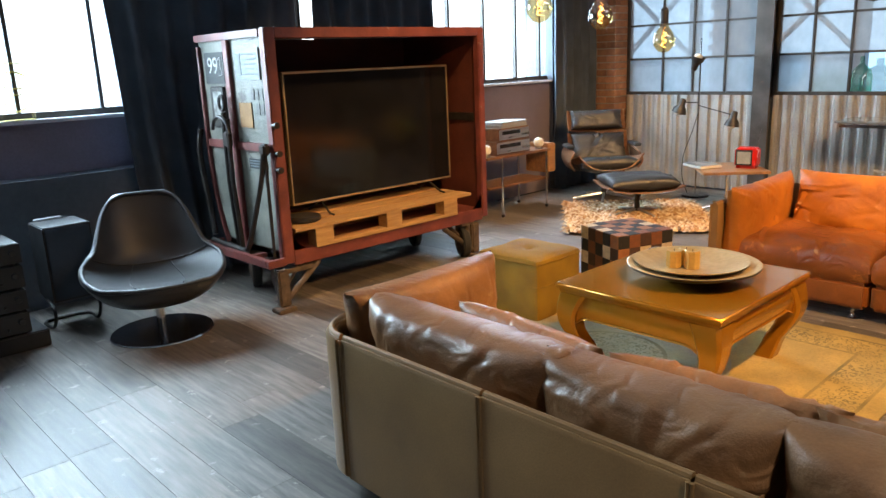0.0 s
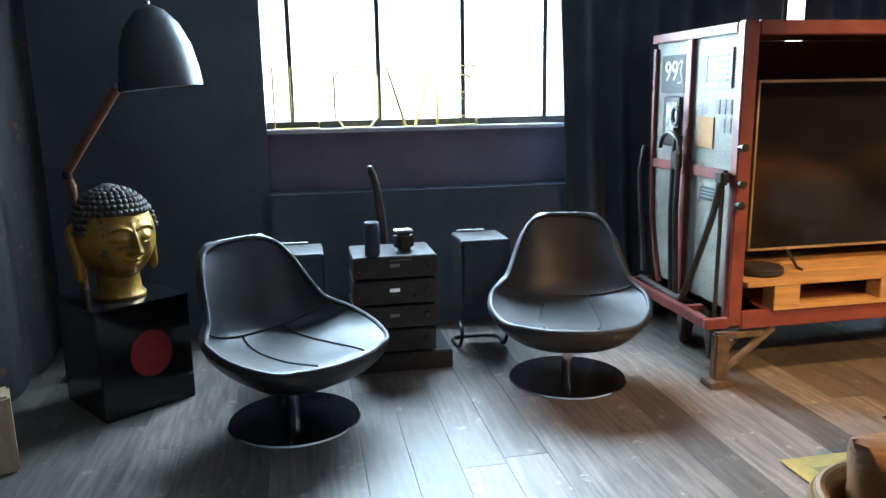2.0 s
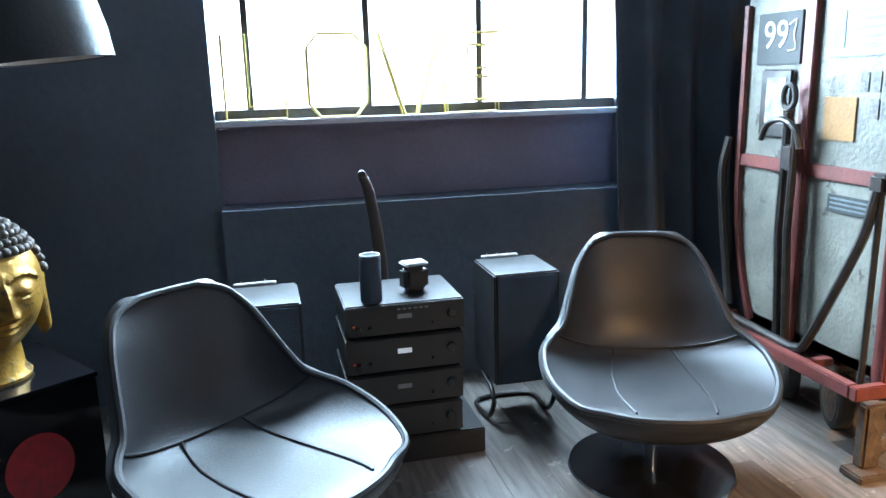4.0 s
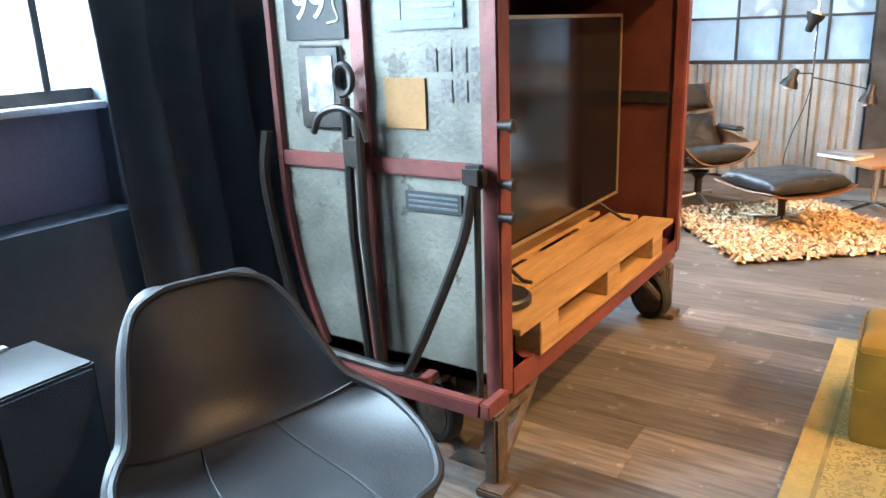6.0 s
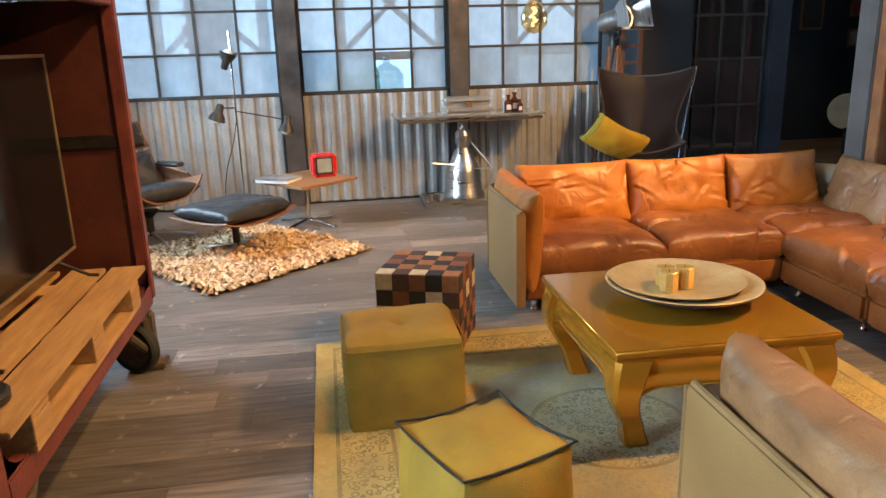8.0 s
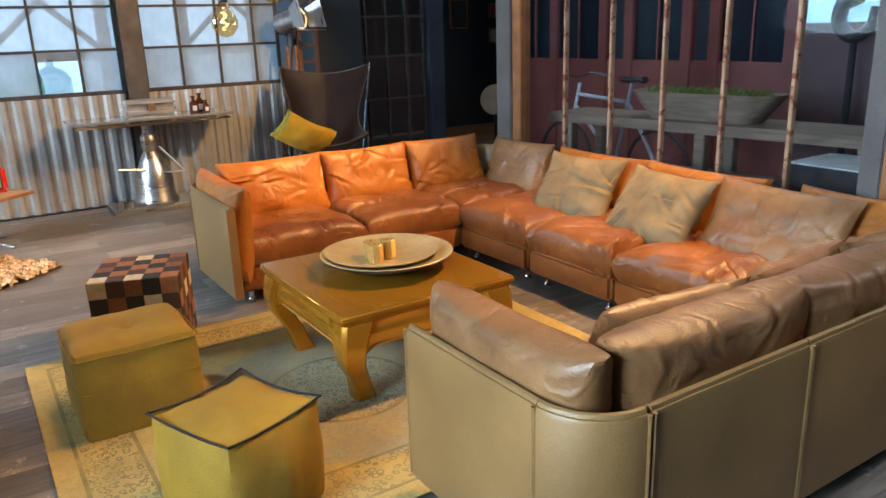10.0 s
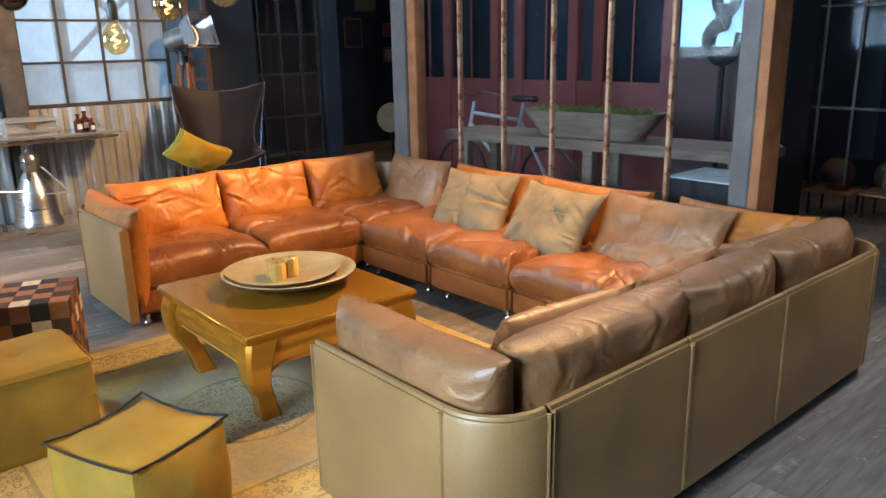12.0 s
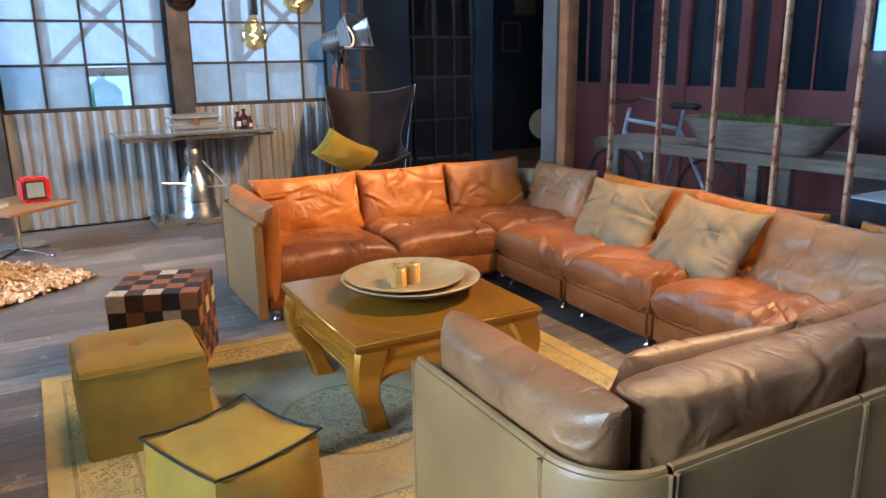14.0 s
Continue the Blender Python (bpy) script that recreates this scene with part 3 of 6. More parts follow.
structure("wall_divider", block(3.08, 3.19, -2.97, -2.36, 0, TOP), DARK_BLACK, "return wall, coloured black for the unlit room")


# ---- sofa ----
SX0, SX1, SY0, SYN, SYL, RIM = 1.474, 5.299, -0.265, 2.287, 2.215, 0.595


def sofa_module(name, x0, x1, y0, y1, label, seed, leather, split=0.0):
    s = thing(name, label, "sofa", pose((x0 + x1) / 2, (y0 + y1) / 2, 0), "seating landscape")
    w, d = x1 - x0, y1 - y0
    part("base", block(-w / 2 + 0.006, w / 2 - 0.006, -d / 2 + 0.006, d / 2 - 0.006, 0.075, 0.225, 0.02), SADDLE if split else leather, s)
    c = part("seat_cushion", cushion(w + 0.012, d + 0.012, 0.225, seed, 0.3, 0.024, 34, 7.0), leather, s)
    c.location.z = 0.29
    for sx in (-1, 1):
        for sy in (-1, 1):
            f = part("foot", lathe([(0.02, 0), (0.024, 0.006), (0.014, 0.02), (0.014, 0.06), (0.022, 0.076)], 14), CHROME, s, "chrome foot")
            f.location = (sx * (w / 2 - 0.09), sy * (d / 2 - 0.09), 0)
    return s


def panel_path(points, name, label, r=0.0):
    """An upright shell panel, following points in plan, with a rolled upper rim."""
    pts = [Vector((p[0], p[1], 0)) for p in points]
    t = thing(name, label, "sofa", group="sofa shell panels")
    bm = bmesh.new()
    prev = None
    for i, p in enumerate(pts):
        a, c = pts[max(i - 1, 0)], pts[min(i + 1, len(pts) - 1)]
        d = (c - a).normalized()
        nrm = Vector((d.y, -d.x, 0))
        ring = [bm.verts.new(p + nrm * o + Vector((0, 0, z))) for o, z in ((0, 0.07), (0, RIM - 0.012), (-0.006, RIM), (-0.04, RIM), (-0.046, RIM - 0.012), (-0.046, 0.07))]
        if prev:
            for k in range(6):
                bm.faces.new((prev[k], prev[(k + 1) % 6], ring[(k + 1) % 6], ring[k]))
        else:
            bm.faces.new(ring[::-1])
        prev = ring
    bm.faces.new(prev)
    bmesh.ops.recalc_face_normals(bm, faces=bm.faces[:])
    part("shell", bm, SADDLE, t)
    rim = [p + Vector((0, 0, RIM + 0.002)) for p in pts]
    sh = []
    for i, p in enumerate(rim):
        a, c = rim[max(i - 1, 0)], rim[min(i + 1, len(rim) - 1)]
        d = (c - a).normalized()
        sh.append(p - Vector((d.y, -d.x, 0)) * 0.023)
    part("welt", tube(sh, 0.012), SADDLE, t)
    for e in (0, -1):
        part("seam", tube([pts[e] + Vector((0, 0, 0.08)), pts[e] + Vector((0, 0, RIM))], 0.006, 6), SADDLE, t)
    return t


def arc(cx, cy, r, a0, a1, n=8):
    return [(cx + r * math.cos(radians(a0 + (a1 - a0) * k / n)), cy + r * math.sin(radians(a0 + (a1 - a0) * k / n))) for k in range(n + 1)]


R = 0.2
SHELL_LABEL = "olive-tan saddle leather shell panel of the sofa"
panel_path([(2.305, SYN), (1.968, SYN), (SX0 + R + 0.0, SYN)] , "sofa_arm_panel", SHELL_LABEL)
panel_path(arc(SX0 + R, SYN - R, R, 91, 180, 10), "sofa_corner_panel", "rounded olive-tan leather corner panel of the sofa")
for a, b_ in ((2.069, 1.416), (1.406, 0.776), (0.766, -0.047)):
    panel_path([(SX0, a), (SX0, (a + b_) / 2), (SX0, b_)], "sofa_back_panel", SHELL_LABEL)
panel_path(arc(SX0 + R, SY0 + R, R, 180, 270, 10), "sofa_corner_panel", "rounded olive-tan leather corner panel of the sofa")
for a, b_ in ((1.655, 2.519), (2.53, 3.373), (3.383, 4.227), (4.237, 5.08)):
    panel_path([(a, SY0), ((a + b_) / 2, SY0), (b_, SY0)], "sofa_back_panel", SHELL_LABEL)
panel_path(arc(SX1 - R, SY0 + R, R, 270, 360, 10), "sofa_corner_panel", "rounded olive-tan leather corner panel of the sofa")
for a, b_ in ((-0.047, 0.619), (0.63, 1.296), (1.307, 1.973)):
    panel_path([(SX1, a), (SX1, (a + b_) / 2), (SX1, b_)], "sofa_back_panel", SHELL_LABEL)
panel_path(arc(SX1 - R, SYL - R, R, 0, 89, 10), "sofa_corner_panel", "rounded olive-tan leather corner panel of the sofa")
panel_path([(SX1 - R, SYL), (4.778, SYL), (4.36, SYL)], "sofa_arm_panel", SHELL_LABEL)

sofa_module("sofa_section", 4.43, 5.247, 1.327, 2.165, "cognac leather sofa seat with a worn cushion at the arm", 1, SEAT_TAN)
sofa_module("sofa_section", 4.44, 5.247, 0.599, 1.322, "cognac leather sofa seat with a worn cushion", 2, SEAT_TAN)
sofa_module("sofa_section", 4.466, 5.247, -0.213, 0.593, "cognac leather corner seat of the sofa", 3, SEAT_TAN)
sofa_module("sofa_section", 3.737, 4.461, -0.213, 0.63, "brown-orange leather sofa seat, creased", 4, SEAT_TAN)
sofa_module("sofa_section", 3.04, 3.732, -0.213, 0.63, "brown-orange leather sofa seat, creased", 5, SEAT_TAN)
sofa_module("sofa_section", 2.301, 3.035, -0.213, 0.63, "brown leather sofa seat, creased", 6, SEAT_TAN)
sofa_module("sofa_section", 1.53, 2.296, -0.213, 0.593, "brown leather corner seat of the sofa", 7, BROWN)
sofa_module("sofa_section", 1.53, 2.275, 0.599, 1.317, "brown leather sofa seat", 8, BROWN)
sofa_module("sofa_section", 1.53, 2.275, 1.322, 2.233, "brown leather sofa seat at the arm", 9, BROWN)


def loose(name, w, d, h, m, material, label, seed, puff=0.45, wrinkle=0.016, corners=0.03, group="sofa cushions"):
    c = part(name, cushion(w, d, h, seed, puff, wrinkle, 28, 4.0, corners), material)
    c.matrix_world = m
    return tagged(c, label, "cushion", group)


LEAN = 72
# along the near back
for y, l_, sd in ((1.65, 0.832, 11), (0.963, 0.666, 12), (0.276, 0.728, 13)):
    loose("back_cushion", l_, 0.42, 0.24, pose(1.672, y, 0.512, 0, 0, 90) @ pose(0, 0, 0, 83), BROWN, "plump worn brown leather back cushion", sd, 0.32, 0.014)
loose("arm_cushion", 0.74, 0.40, 0.2, pose(1.945, 2.139, 0.522, 0, 0, 0) @ pose(0, 0, 0, 87), BROWN, "plump brown leather arm cushion with dark creases", 14, 0.34, 0.01)
for x, y, a, sd in ((1.93, 1.546, 86, 15), (1.93, 0.901, 95, 16), (1.9, 0.328, 84, 17)):
    loose("cushion", 0.62, 0.4, 0.13, pose(x, y, 0.500, 0, 0, a) @ pose(0, 0, 0, 62), BROWN, "soft dark brown leather cushion leaning on the back cushion", sd, 0.5, 0.014)
# along the far arm
for y, l_, sd in ((1.65, 0.728, 21), (0.963, 0.686, 22), (0.297, 0.645, 23)):
    loose("back_cushion", l_, 0.40, 0.18, pose(5.122, y, 0.525, 0, 0, -90) @ pose(0, 0, 0, 72), TAN, "cognac leather back cushion, creased", sd, 0.42, 0.02)
loose("arm_cushion", 0.82, 0.54, 0.17, pose(4.80, 2.112, 0.425, 0, 0, 180) @ pose(0, 0, 0, 87), TAN, "cognac leather arm cushion with a seam", 24, 0.36, 0.012)
# along the middle back
for x, l_, sd, m_ in ((4.695, 0.66, 31, BROWN), (3.862, 0.82, 32, TAN), (3.061, 0.8, 33, TAN), (2.124, 0.72, 35, TAN)):
    loose("back_cushion", l_, 0.40, 0.18, pose(x, -0.078, 0.505, 0, 0, 180) @ pose(0, 0, 0, 74), m_, "worn leather back cushion, creased", sd, 0.42, 0.02)
loose("back_cushion", 0.78, 0.44, 0.15, pose(2.48, 0.109, 0.51, 0, 0, 176) @ pose(0, 0, 0, 62), BROWN, "large brown leather cushion with worn light patches", 36, 0.5, 0.02)
loose("cushion", 0.56, 0.44, 0.14, pose(3.80, 0.17, 0.515, 0, 0, 188) @ pose(0, 0, 0, 58), OLIVE, "olive velvet scatter cushion, crumpled", 37, 0.5, 0.024, 0.07)
loose("cushion", 0.62, 0.44, 0.15, pose(3.13, 0.20, 0.510, 0, 0, 172) @ pose(0, 0, 0, 56), OLIVE, "olive velvet scatter cushion, crumpled", 38, 0.5, 0.024, 0.07)

# ---- coffee table ----
tb = thing("coffee_table", "gold lacquered low opium table with bowed legs", "coffee table", pose(3.334, 1.822, 0) @ Matrix.Diagonal((0.975, 0.968, 1.045, 1)))
bm = block(-0.47, 0.47, -0.443, 0.443, 0.39, 0.42, 0.008, 3)
block(-0.455, 0.455, -0.428, 0.428, 0.374, 0.39, 0.004, bm=bm)
part("tabletop", bm, GOLD, tb)


def apron(length, y, turn):
    """A curved board whose lower edge runs down into the legs."""
    def f(u, v):
        e = abs(2 * u - 1)
        low = 0.265 - 0.05 * max(0.0, (e - 0.72) / 0.28) ** 2
        return Vector(((u - 0.5) * length, y - 0.014 * math.sin(math.pi * v), low + (0.374 - low) * v))
    o = part("apron", sheet(f, 30, 6, 0.02), GOLD, tb)
    o.matrix_local = pose(0, 0, 0, 0, 0, turn)
    bead = part("bead", tube([(f(u, 0) + Vector((0, -0.004, 0))) for u in [k / 30 for k in range(31)]], 0.005, 6), GOLD, tb)
    bead.matrix_local = pose(0, 0, 0, 0, 0, turn)


apron(0.76, -0.405, 0)
apron(0.76, -0.405, 180)
apron(0.71, -0.432, 90)
apron(0.71, -0.432, 270)
for sx in (-1, 1):
    for sy in (-1, 1):
        bm = bmesh.new()
        prev = None
        for k in range(17):
            q = k / 16
            z = 0.374 * (1 - q)
            o = 0.034 * math.sin(math.pi * min(q / 0.7, 1)) - 0.055 * max(0, (q - 0.3) / 0.7) ** 1.8
            hw = 0.078 - 0.036 * math.sin(math.pi / 2 * min(q / 0.75, 1)) + 0.008 * max(0, (q - 0.8) / 0.2)
            cx, cy = sx * (0.378 + o), sy * (0.351 + o)
            ring = [bm.verts.new((cx + a_ * hw, cy + b_ * hw, z)) for a_, b_ in ((-1, -0.75), (-0.75, -1), (0.75, -1), (1, -0.75), (1, 0.75), (0.75, 1), (-0.75, 1), (-1, 0.75))]
            if prev:
                for w_ in range(8):
                    bm.faces.new((prev[w_], prev[(w_ + 1) % 8], ring[(w_ + 1) % 8], ring[w_]))
            else:
                bm.faces.new(ring)
            prev = ring
        bm.faces.new(prev[::-1])
        bmesh.ops.recalc_face_normals(bm, faces=bm.faces[:])
        part("leg", bm, GOLD, tb)
BOWL = mat("hammered_gold_tray", (0.6, 0.47, 0.26), (0.5, 0.36, 0.17), 0.45, 14, metal=0.55, bump=0.3)
bw = thing("tray_bowl", "large shallow gold dish with a dark underside on the table", "dish", pose(3.35, 1.78, 0.439) @ Matrix.Scale(1.08, 4))
part("dish", lathe([(0.06, 0.0), (0.1, 0.0), (0.2, 0.03), (0.285, 0.062), (0.287, 0.068), (0.282, 0.07), (0.2, 0.045), (0.1, 0.02), (0.001, 0.018)], 48), BLACK_PLASTIC, bw, "dark underside")
part("liner", lathe([(0.001, 0.022), (0.1, 0.024), (0.2, 0.049), (0.284, 0.074), (0.288, 0.072)], 48, cap=False), BOWL, bw)
pl = thing("plate", "gold hammered plate lying in the dish", "plate", pose(3.365, 1.80, 0.4775) @ Matrix.Scale(1.08, 4))
part("plate", lathe([(0.001, 0.0), (0.14, 0.005), (0.22, 0.03), (0.245, 0.04), (0.247, 0.044), (0.22, 0.036), (0.14, 0.012), (0.001, 0.008)], 40), BOWL, pl)
CANDLE = mat("gold_candle", (0.62, 0.42, 0.14), (0.5, 0.31, 0.09), 0.35, 10, metal=0.6)
for x, y, h in ((3.31, 1.86, 0.085), (3.39, 1.84, 0.08), (3.34, 1.78, 0.09)):
    cd = thing("candle", "gold faceted block candle on the plate", "candle", pose(x, y, 0.488), "gold candles")
    part("wax", lathe([(0.034, 0), (0.038, 0.004), (0.038, h - 0.004), (0.034, h), (0.006, h - 0.006)], 8), CANDLE, cd)
    part("wick", tube([(0, 0, h - 0.007), (0.002, 0, h + 0.006)], 0.0015, 5), PIPING, cd)

# ---- rugs, poufs, stools ----
def rug_material():
    m = mat("faded_vintage_rug", (0.52, 0.37, 0.13), (0.36, 0.27, 0.11), 0.95, 4.5, fine=260, bump=0.5, spec=0.1)
    n, l = m.node_tree.nodes, m.node_tree.links.new
    b = n["Principled BSDF"]
    src = b.inputs["Base Color"].links[0].from_socket
    co = n.new("ShaderNodeTexCoord")
    sep = n.new("ShaderNodeSeparateXYZ")
    l(co.outputs["Object"], sep.inputs[0])

    def op(kind, a, b_=None):
        q = n.new("ShaderNodeMath")
        q.operation = kind
        for s, v in zip(q.inputs, (a, b_)):
            if v is None:
                continue
            if isinstance(v, (int, float)):
                s.default_value = v
            else:
                l(v, s)
        return q.outputs[0]
    ax, ay = op("ABSOLUTE", sep.outputs[0]), op("ABSOLUTE", sep.outputs[1])
    e = op("MINIMUM", op("SUBTRACT", 0.99, ax), op("SUBTRACT", 1.2, ay))
    lines = op("MAXIMUM", op("LESS_THAN", op("ABSOLUTE", op("SUBTRACT", e, 0.09)), 0.008), op("LESS_THAN", op("ABSOLUTE", op("SUBTRACT", e, 0.30)), 0.008))
    r = op("SQRT", op("ADD", op("POWER", op("SUBTRACT", sep.outputs[0], -0.1), 2.0), op("POWER", op("SUBTRACT", sep.outputs[1], 0.05), 2.0)))
    med = op("LESS_THAN", r, 0.3)
    vor = n.new("ShaderNodeTexVoronoi")
    vor.inputs["Scale"].default_value = 34
    l(co.outputs["Object"], vor.inputs["Vector"])
    flower = op("LESS_THAN", op("ABSOLUTE", op("SUBTRACT", vor.outputs["Distance"], 0.42)), 0.09)
    wear = n.new("ShaderNodeTexNoise")
    wear.inputs["Scale"].default_value, wear.inputs["Detail"].default_value = 7.0, 6
    l(co.outputs["Object"], wear.inputs["Vector"])
    field = op("MAXIMUM", op("MAXIMUM", med, 0.3), op("MULTIPLY", op("GREATER_THAN", e, 0.1), op("LESS_THAN", e, 0.29)))
    pat = op("MAXIMUM", op("MULTIPLY", flower, field), lines)
    ring = op("LESS_THAN", op("ABSOLUTE", op("SUBTRACT", r, 0.31)), 0.01)
    pat = op("MULTIPLY", op("MAXIMUM", pat, ring), op("MULTIPLY", op("POWER", wear.outputs[0], 1.3), 1.5))
    grey = op("MULTIPLY", op("LESS_THAN", r, 0.62), op("MULTIPLY", wear.outputs[0], 0.9))
    m1, m2 = n.new("ShaderNodeMix"), n.new("ShaderNodeMix")
    for q, fac, col in ((m1, grey, (0.27, 0.31, 0.29, 1)), (m2, pat, (0.17, 0.145, 0.07, 1))):
        q.data_type = "RGBA"
        l(fac, q.inputs[0])
        q.inputs[7].default_value = col
    l(src, m1.inputs[6])
    l(m1.outputs[2], m2.inputs[6])
    l(m2.outputs[2], b.inputs["Base Color"])
    return m


bm = sheet(lambda u, v: Vector(((u - 0.5) * 1.98, (v - 0.5) * 2.4, 0.006 + 0.002 * noise.noise(Vector((u * 9, v * 9, 0))))), 30, 36, -0.006)
rg = part("rug", bm, rug_material())
rg.location = (3.245, 2.10, 0.002)
tagged(rg, "faded vintage ornamental rug in yellow-beige and grey-green", "rug")

SHAG = mat("felt_strips", (0.62, 0.46, 0.27), (0.36, 0.2, 0.09), 0.9, 30, bump=0.2)
shag_n = SHAG.node_tree.nodes
geo, vr = shag_n.new("ShaderNodeNewGeometry"), shag_n.new("ShaderNodeValToRGB")
for k, (p_, c) in enumerate(((0.0, (0.26, 0.12, 0.05, 1)), (0.3, (0.45, 0.26, 0.12, 1)), (0.6, (0.60, 0.42, 0.24, 1)), (1.0, (0.72, 0.60, 0.44, 1)))):
    e = vr.color_ramp.elements[k] if k < 2 else vr.color_ramp.elements.new(p_)
    e.position, e.color = p_, c
SHAG.node_tree.links.new(geo.outputs["Random Per Island"], vr.inputs[0])
SHAG.node_tree.links.new(vr.outputs[0], shag_n["Principled BSDF"].inputs["Base Color"])
rnd = random.Random(4)
verts, faces = [], []
ax_, bx_ = Vector((5.2, 3.93, 0)) - Vector((6.02, 2.93, 0)), Vector((7.07, 3.8, 0)) - Vector((6.02, 2.93, 0))
for k in range(5200):
    p = Vector((6.02, 2.93, 0)) + ax_ * rnd.random() + bx_ * rnd.random()
    a, t_ = rnd.uniform(0, 6.28), rnd.uniform(-0.2, 0.9)
    d = Vector((math.cos(a), math.sin(a), 0))
    s = Vector((-d.y, d.x, 0)) * rnd.uniform(0.007, 0.013)
    ln = rnd.uniform(0.04, 0.085)
    z0 = rnd.uniform(0.006, 0.022)
    q0, q1, q2 = p + Vector((0, 0, z0)), p + d * ln * 0.55 + Vector((0, 0, z0 + 0.016 + 0.02 * max(t_, 0))), p + d * ln + Vector((0, 0, z0 + 0.01 * t_ + 0.006))
    i = len(verts)
    verts += [q0 - s, q0 + s, q1 - s, q1 + s, q2 - s, q2 + s]
    faces += [(i, i + 1, i + 3, i + 2), (i + 2, i + 3, i + 5, i + 4)]
me = bpy.data.meshes.new("shag_pile")
me.from_pydata([tuple(v) for v in verts], [], faces)
me.materials.append(SHAG)
shr = thing("shag_rug", "shaggy rug of cream, tan and brown felt strips", "rug")
pile = new("pile", me)
pile.parent = shr
tagged(pile, kind="stuff")
bm = bmesh.new()
bm.faces.new([bm.verts.new(Vector((6.02, 2.93, 0.002)) + o) for o in (Vector(), bx_, ax_ + bx_, ax_)])
bmesh.ops.solidify(bm, geom=bm.faces[:], thickness=-0.005)
part("backing", bm, mat("rug_backing", (0.34, 0.22, 0.11), rough=0.95), shr)


def cube_stool(name, cx, cy, rot, sx, sy, h, label, material, tuft=True, bulge=0.012, pleat=0.0):
    s = thing(name, label, "pouf", pose(cx, cy, 0, 0, 0, rot))
    b = bmesh.new()
    bmesh.ops.create_cube(b, size=1)
    bmesh.ops.subdivide_edges(b, edges=b.edges[:], cuts=13, use_grid_fill=True)
    for v in b.verts:
        u = Vector((v.co.x * 2, v.co.y * 2, v.co.z * 2))
        r = 0.88
        q = Vector([max(abs(c) - r, 0) * (1 if c > 0 else -1) for c in u])
        k = Vector([max(-r, min(r, c)) for c in u])
        if q.length > 0:
            q = q.normalized() * (1 - r) * min(1, q.length / (1 - r))
        u = k + q
        sag = bulge * ((1 - u.y ** 2) * (1 - u.z ** 2) * abs(u.x) ** 3 + (1 - u.x ** 2) * (1 - u.z ** 2) * abs(u.y) ** 3)
        p = Vector((u.x * sx / 2, u.y * sy / 2, (u.z + 1) * h / 2))
        side = Vector((u.x * abs(u.x) ** 3, u.y * abs(u.y) ** 3, 0))
        p += side * sag
        if u.z > 0.9:
            d2 = u.x ** 2 + u.y ** 2
            if tuft:
                p.z += 0.018 * (1 - u.x ** 4) * (1 - u.y ** 4) - 0.04 * math.exp(-d2 / 0.012) - 0.012 * math.exp(-d2 / 0.08)
            else:
                p.z += 0.03 * (1 - u.x ** 2) * (1 - u.y ** 2) + 0.02 * (u.x * u.y) ** 2 + 0.016 * noise.noise(Vector((u.x * 2, u.y * 2, 3)))
        p += 0.006 * noise.noise_vector(p * 9 + Vector((cx, cy, 0)))
        if pleat and abs(u.z) < 0.95:
            p += side.normalized() * pleat * noise.noise(Vector((p.x * 38, p.y * 38, p.z * 2.5))) if side.length else Vector()
        v.co = p
    part("cover", b, material, s)
    return s


ot = cube_stool("pouf", 3.495, 2.932, 1, 0.425, 0.46, 0.375, "square mustard velvet pouf with a buttoned top", MUSTARD)
part("button", lathe([(0.001, 0.006), (0.012, 0.004), (0.014, 0)], 12, cap=False), MUSTARD, ot).location = (0, 0, 0.352)
for z in (0.215, 0.352):
    part("seam", tube([(sx * 0.2155, sy * 0.2335, z) for sx, sy in ((-0.93, -1), (0, -1.035), (0.93, -1), (1, -0.93), (1.035, 0), (1, 0.93), (0.93, 1), (0, 1.035), (-0.93, 1), (-1, 0.93), (-1.035, 0), (-1, -0.93))], 0.0035, 6, closed=True), MUSTARD, ot)
pf = cube_stool("pouf", 2.565, 2.777, 22, 0.385, 0.375, 0.35, "mustard velvet beanbag pouf with black piping, slightly slumped", MUSTARD, False, 0.045, 0.011)
cr = [(-1, -1), (-0.5, -0.965), (0, -0.95), (0.5, -0.965), (1, -1), (0.965, -0.5), (0.95, 0), (0.965, 0.5), (1, 1), (0.5, 0.965), (0, 0.95), (-0.5, 0.965), (-1, 1), (-0.965, 0.5), (-0.95, 0), (-0.965, -0.5)]
part("piping", tube([(a * 0.194, b_ * 0.189, 0.356 + 0.018 * (a * b_) ** 2) for a, b_ in cr], 0.0045, 8, closed=True), PIPING, pf, "black piping round the top")

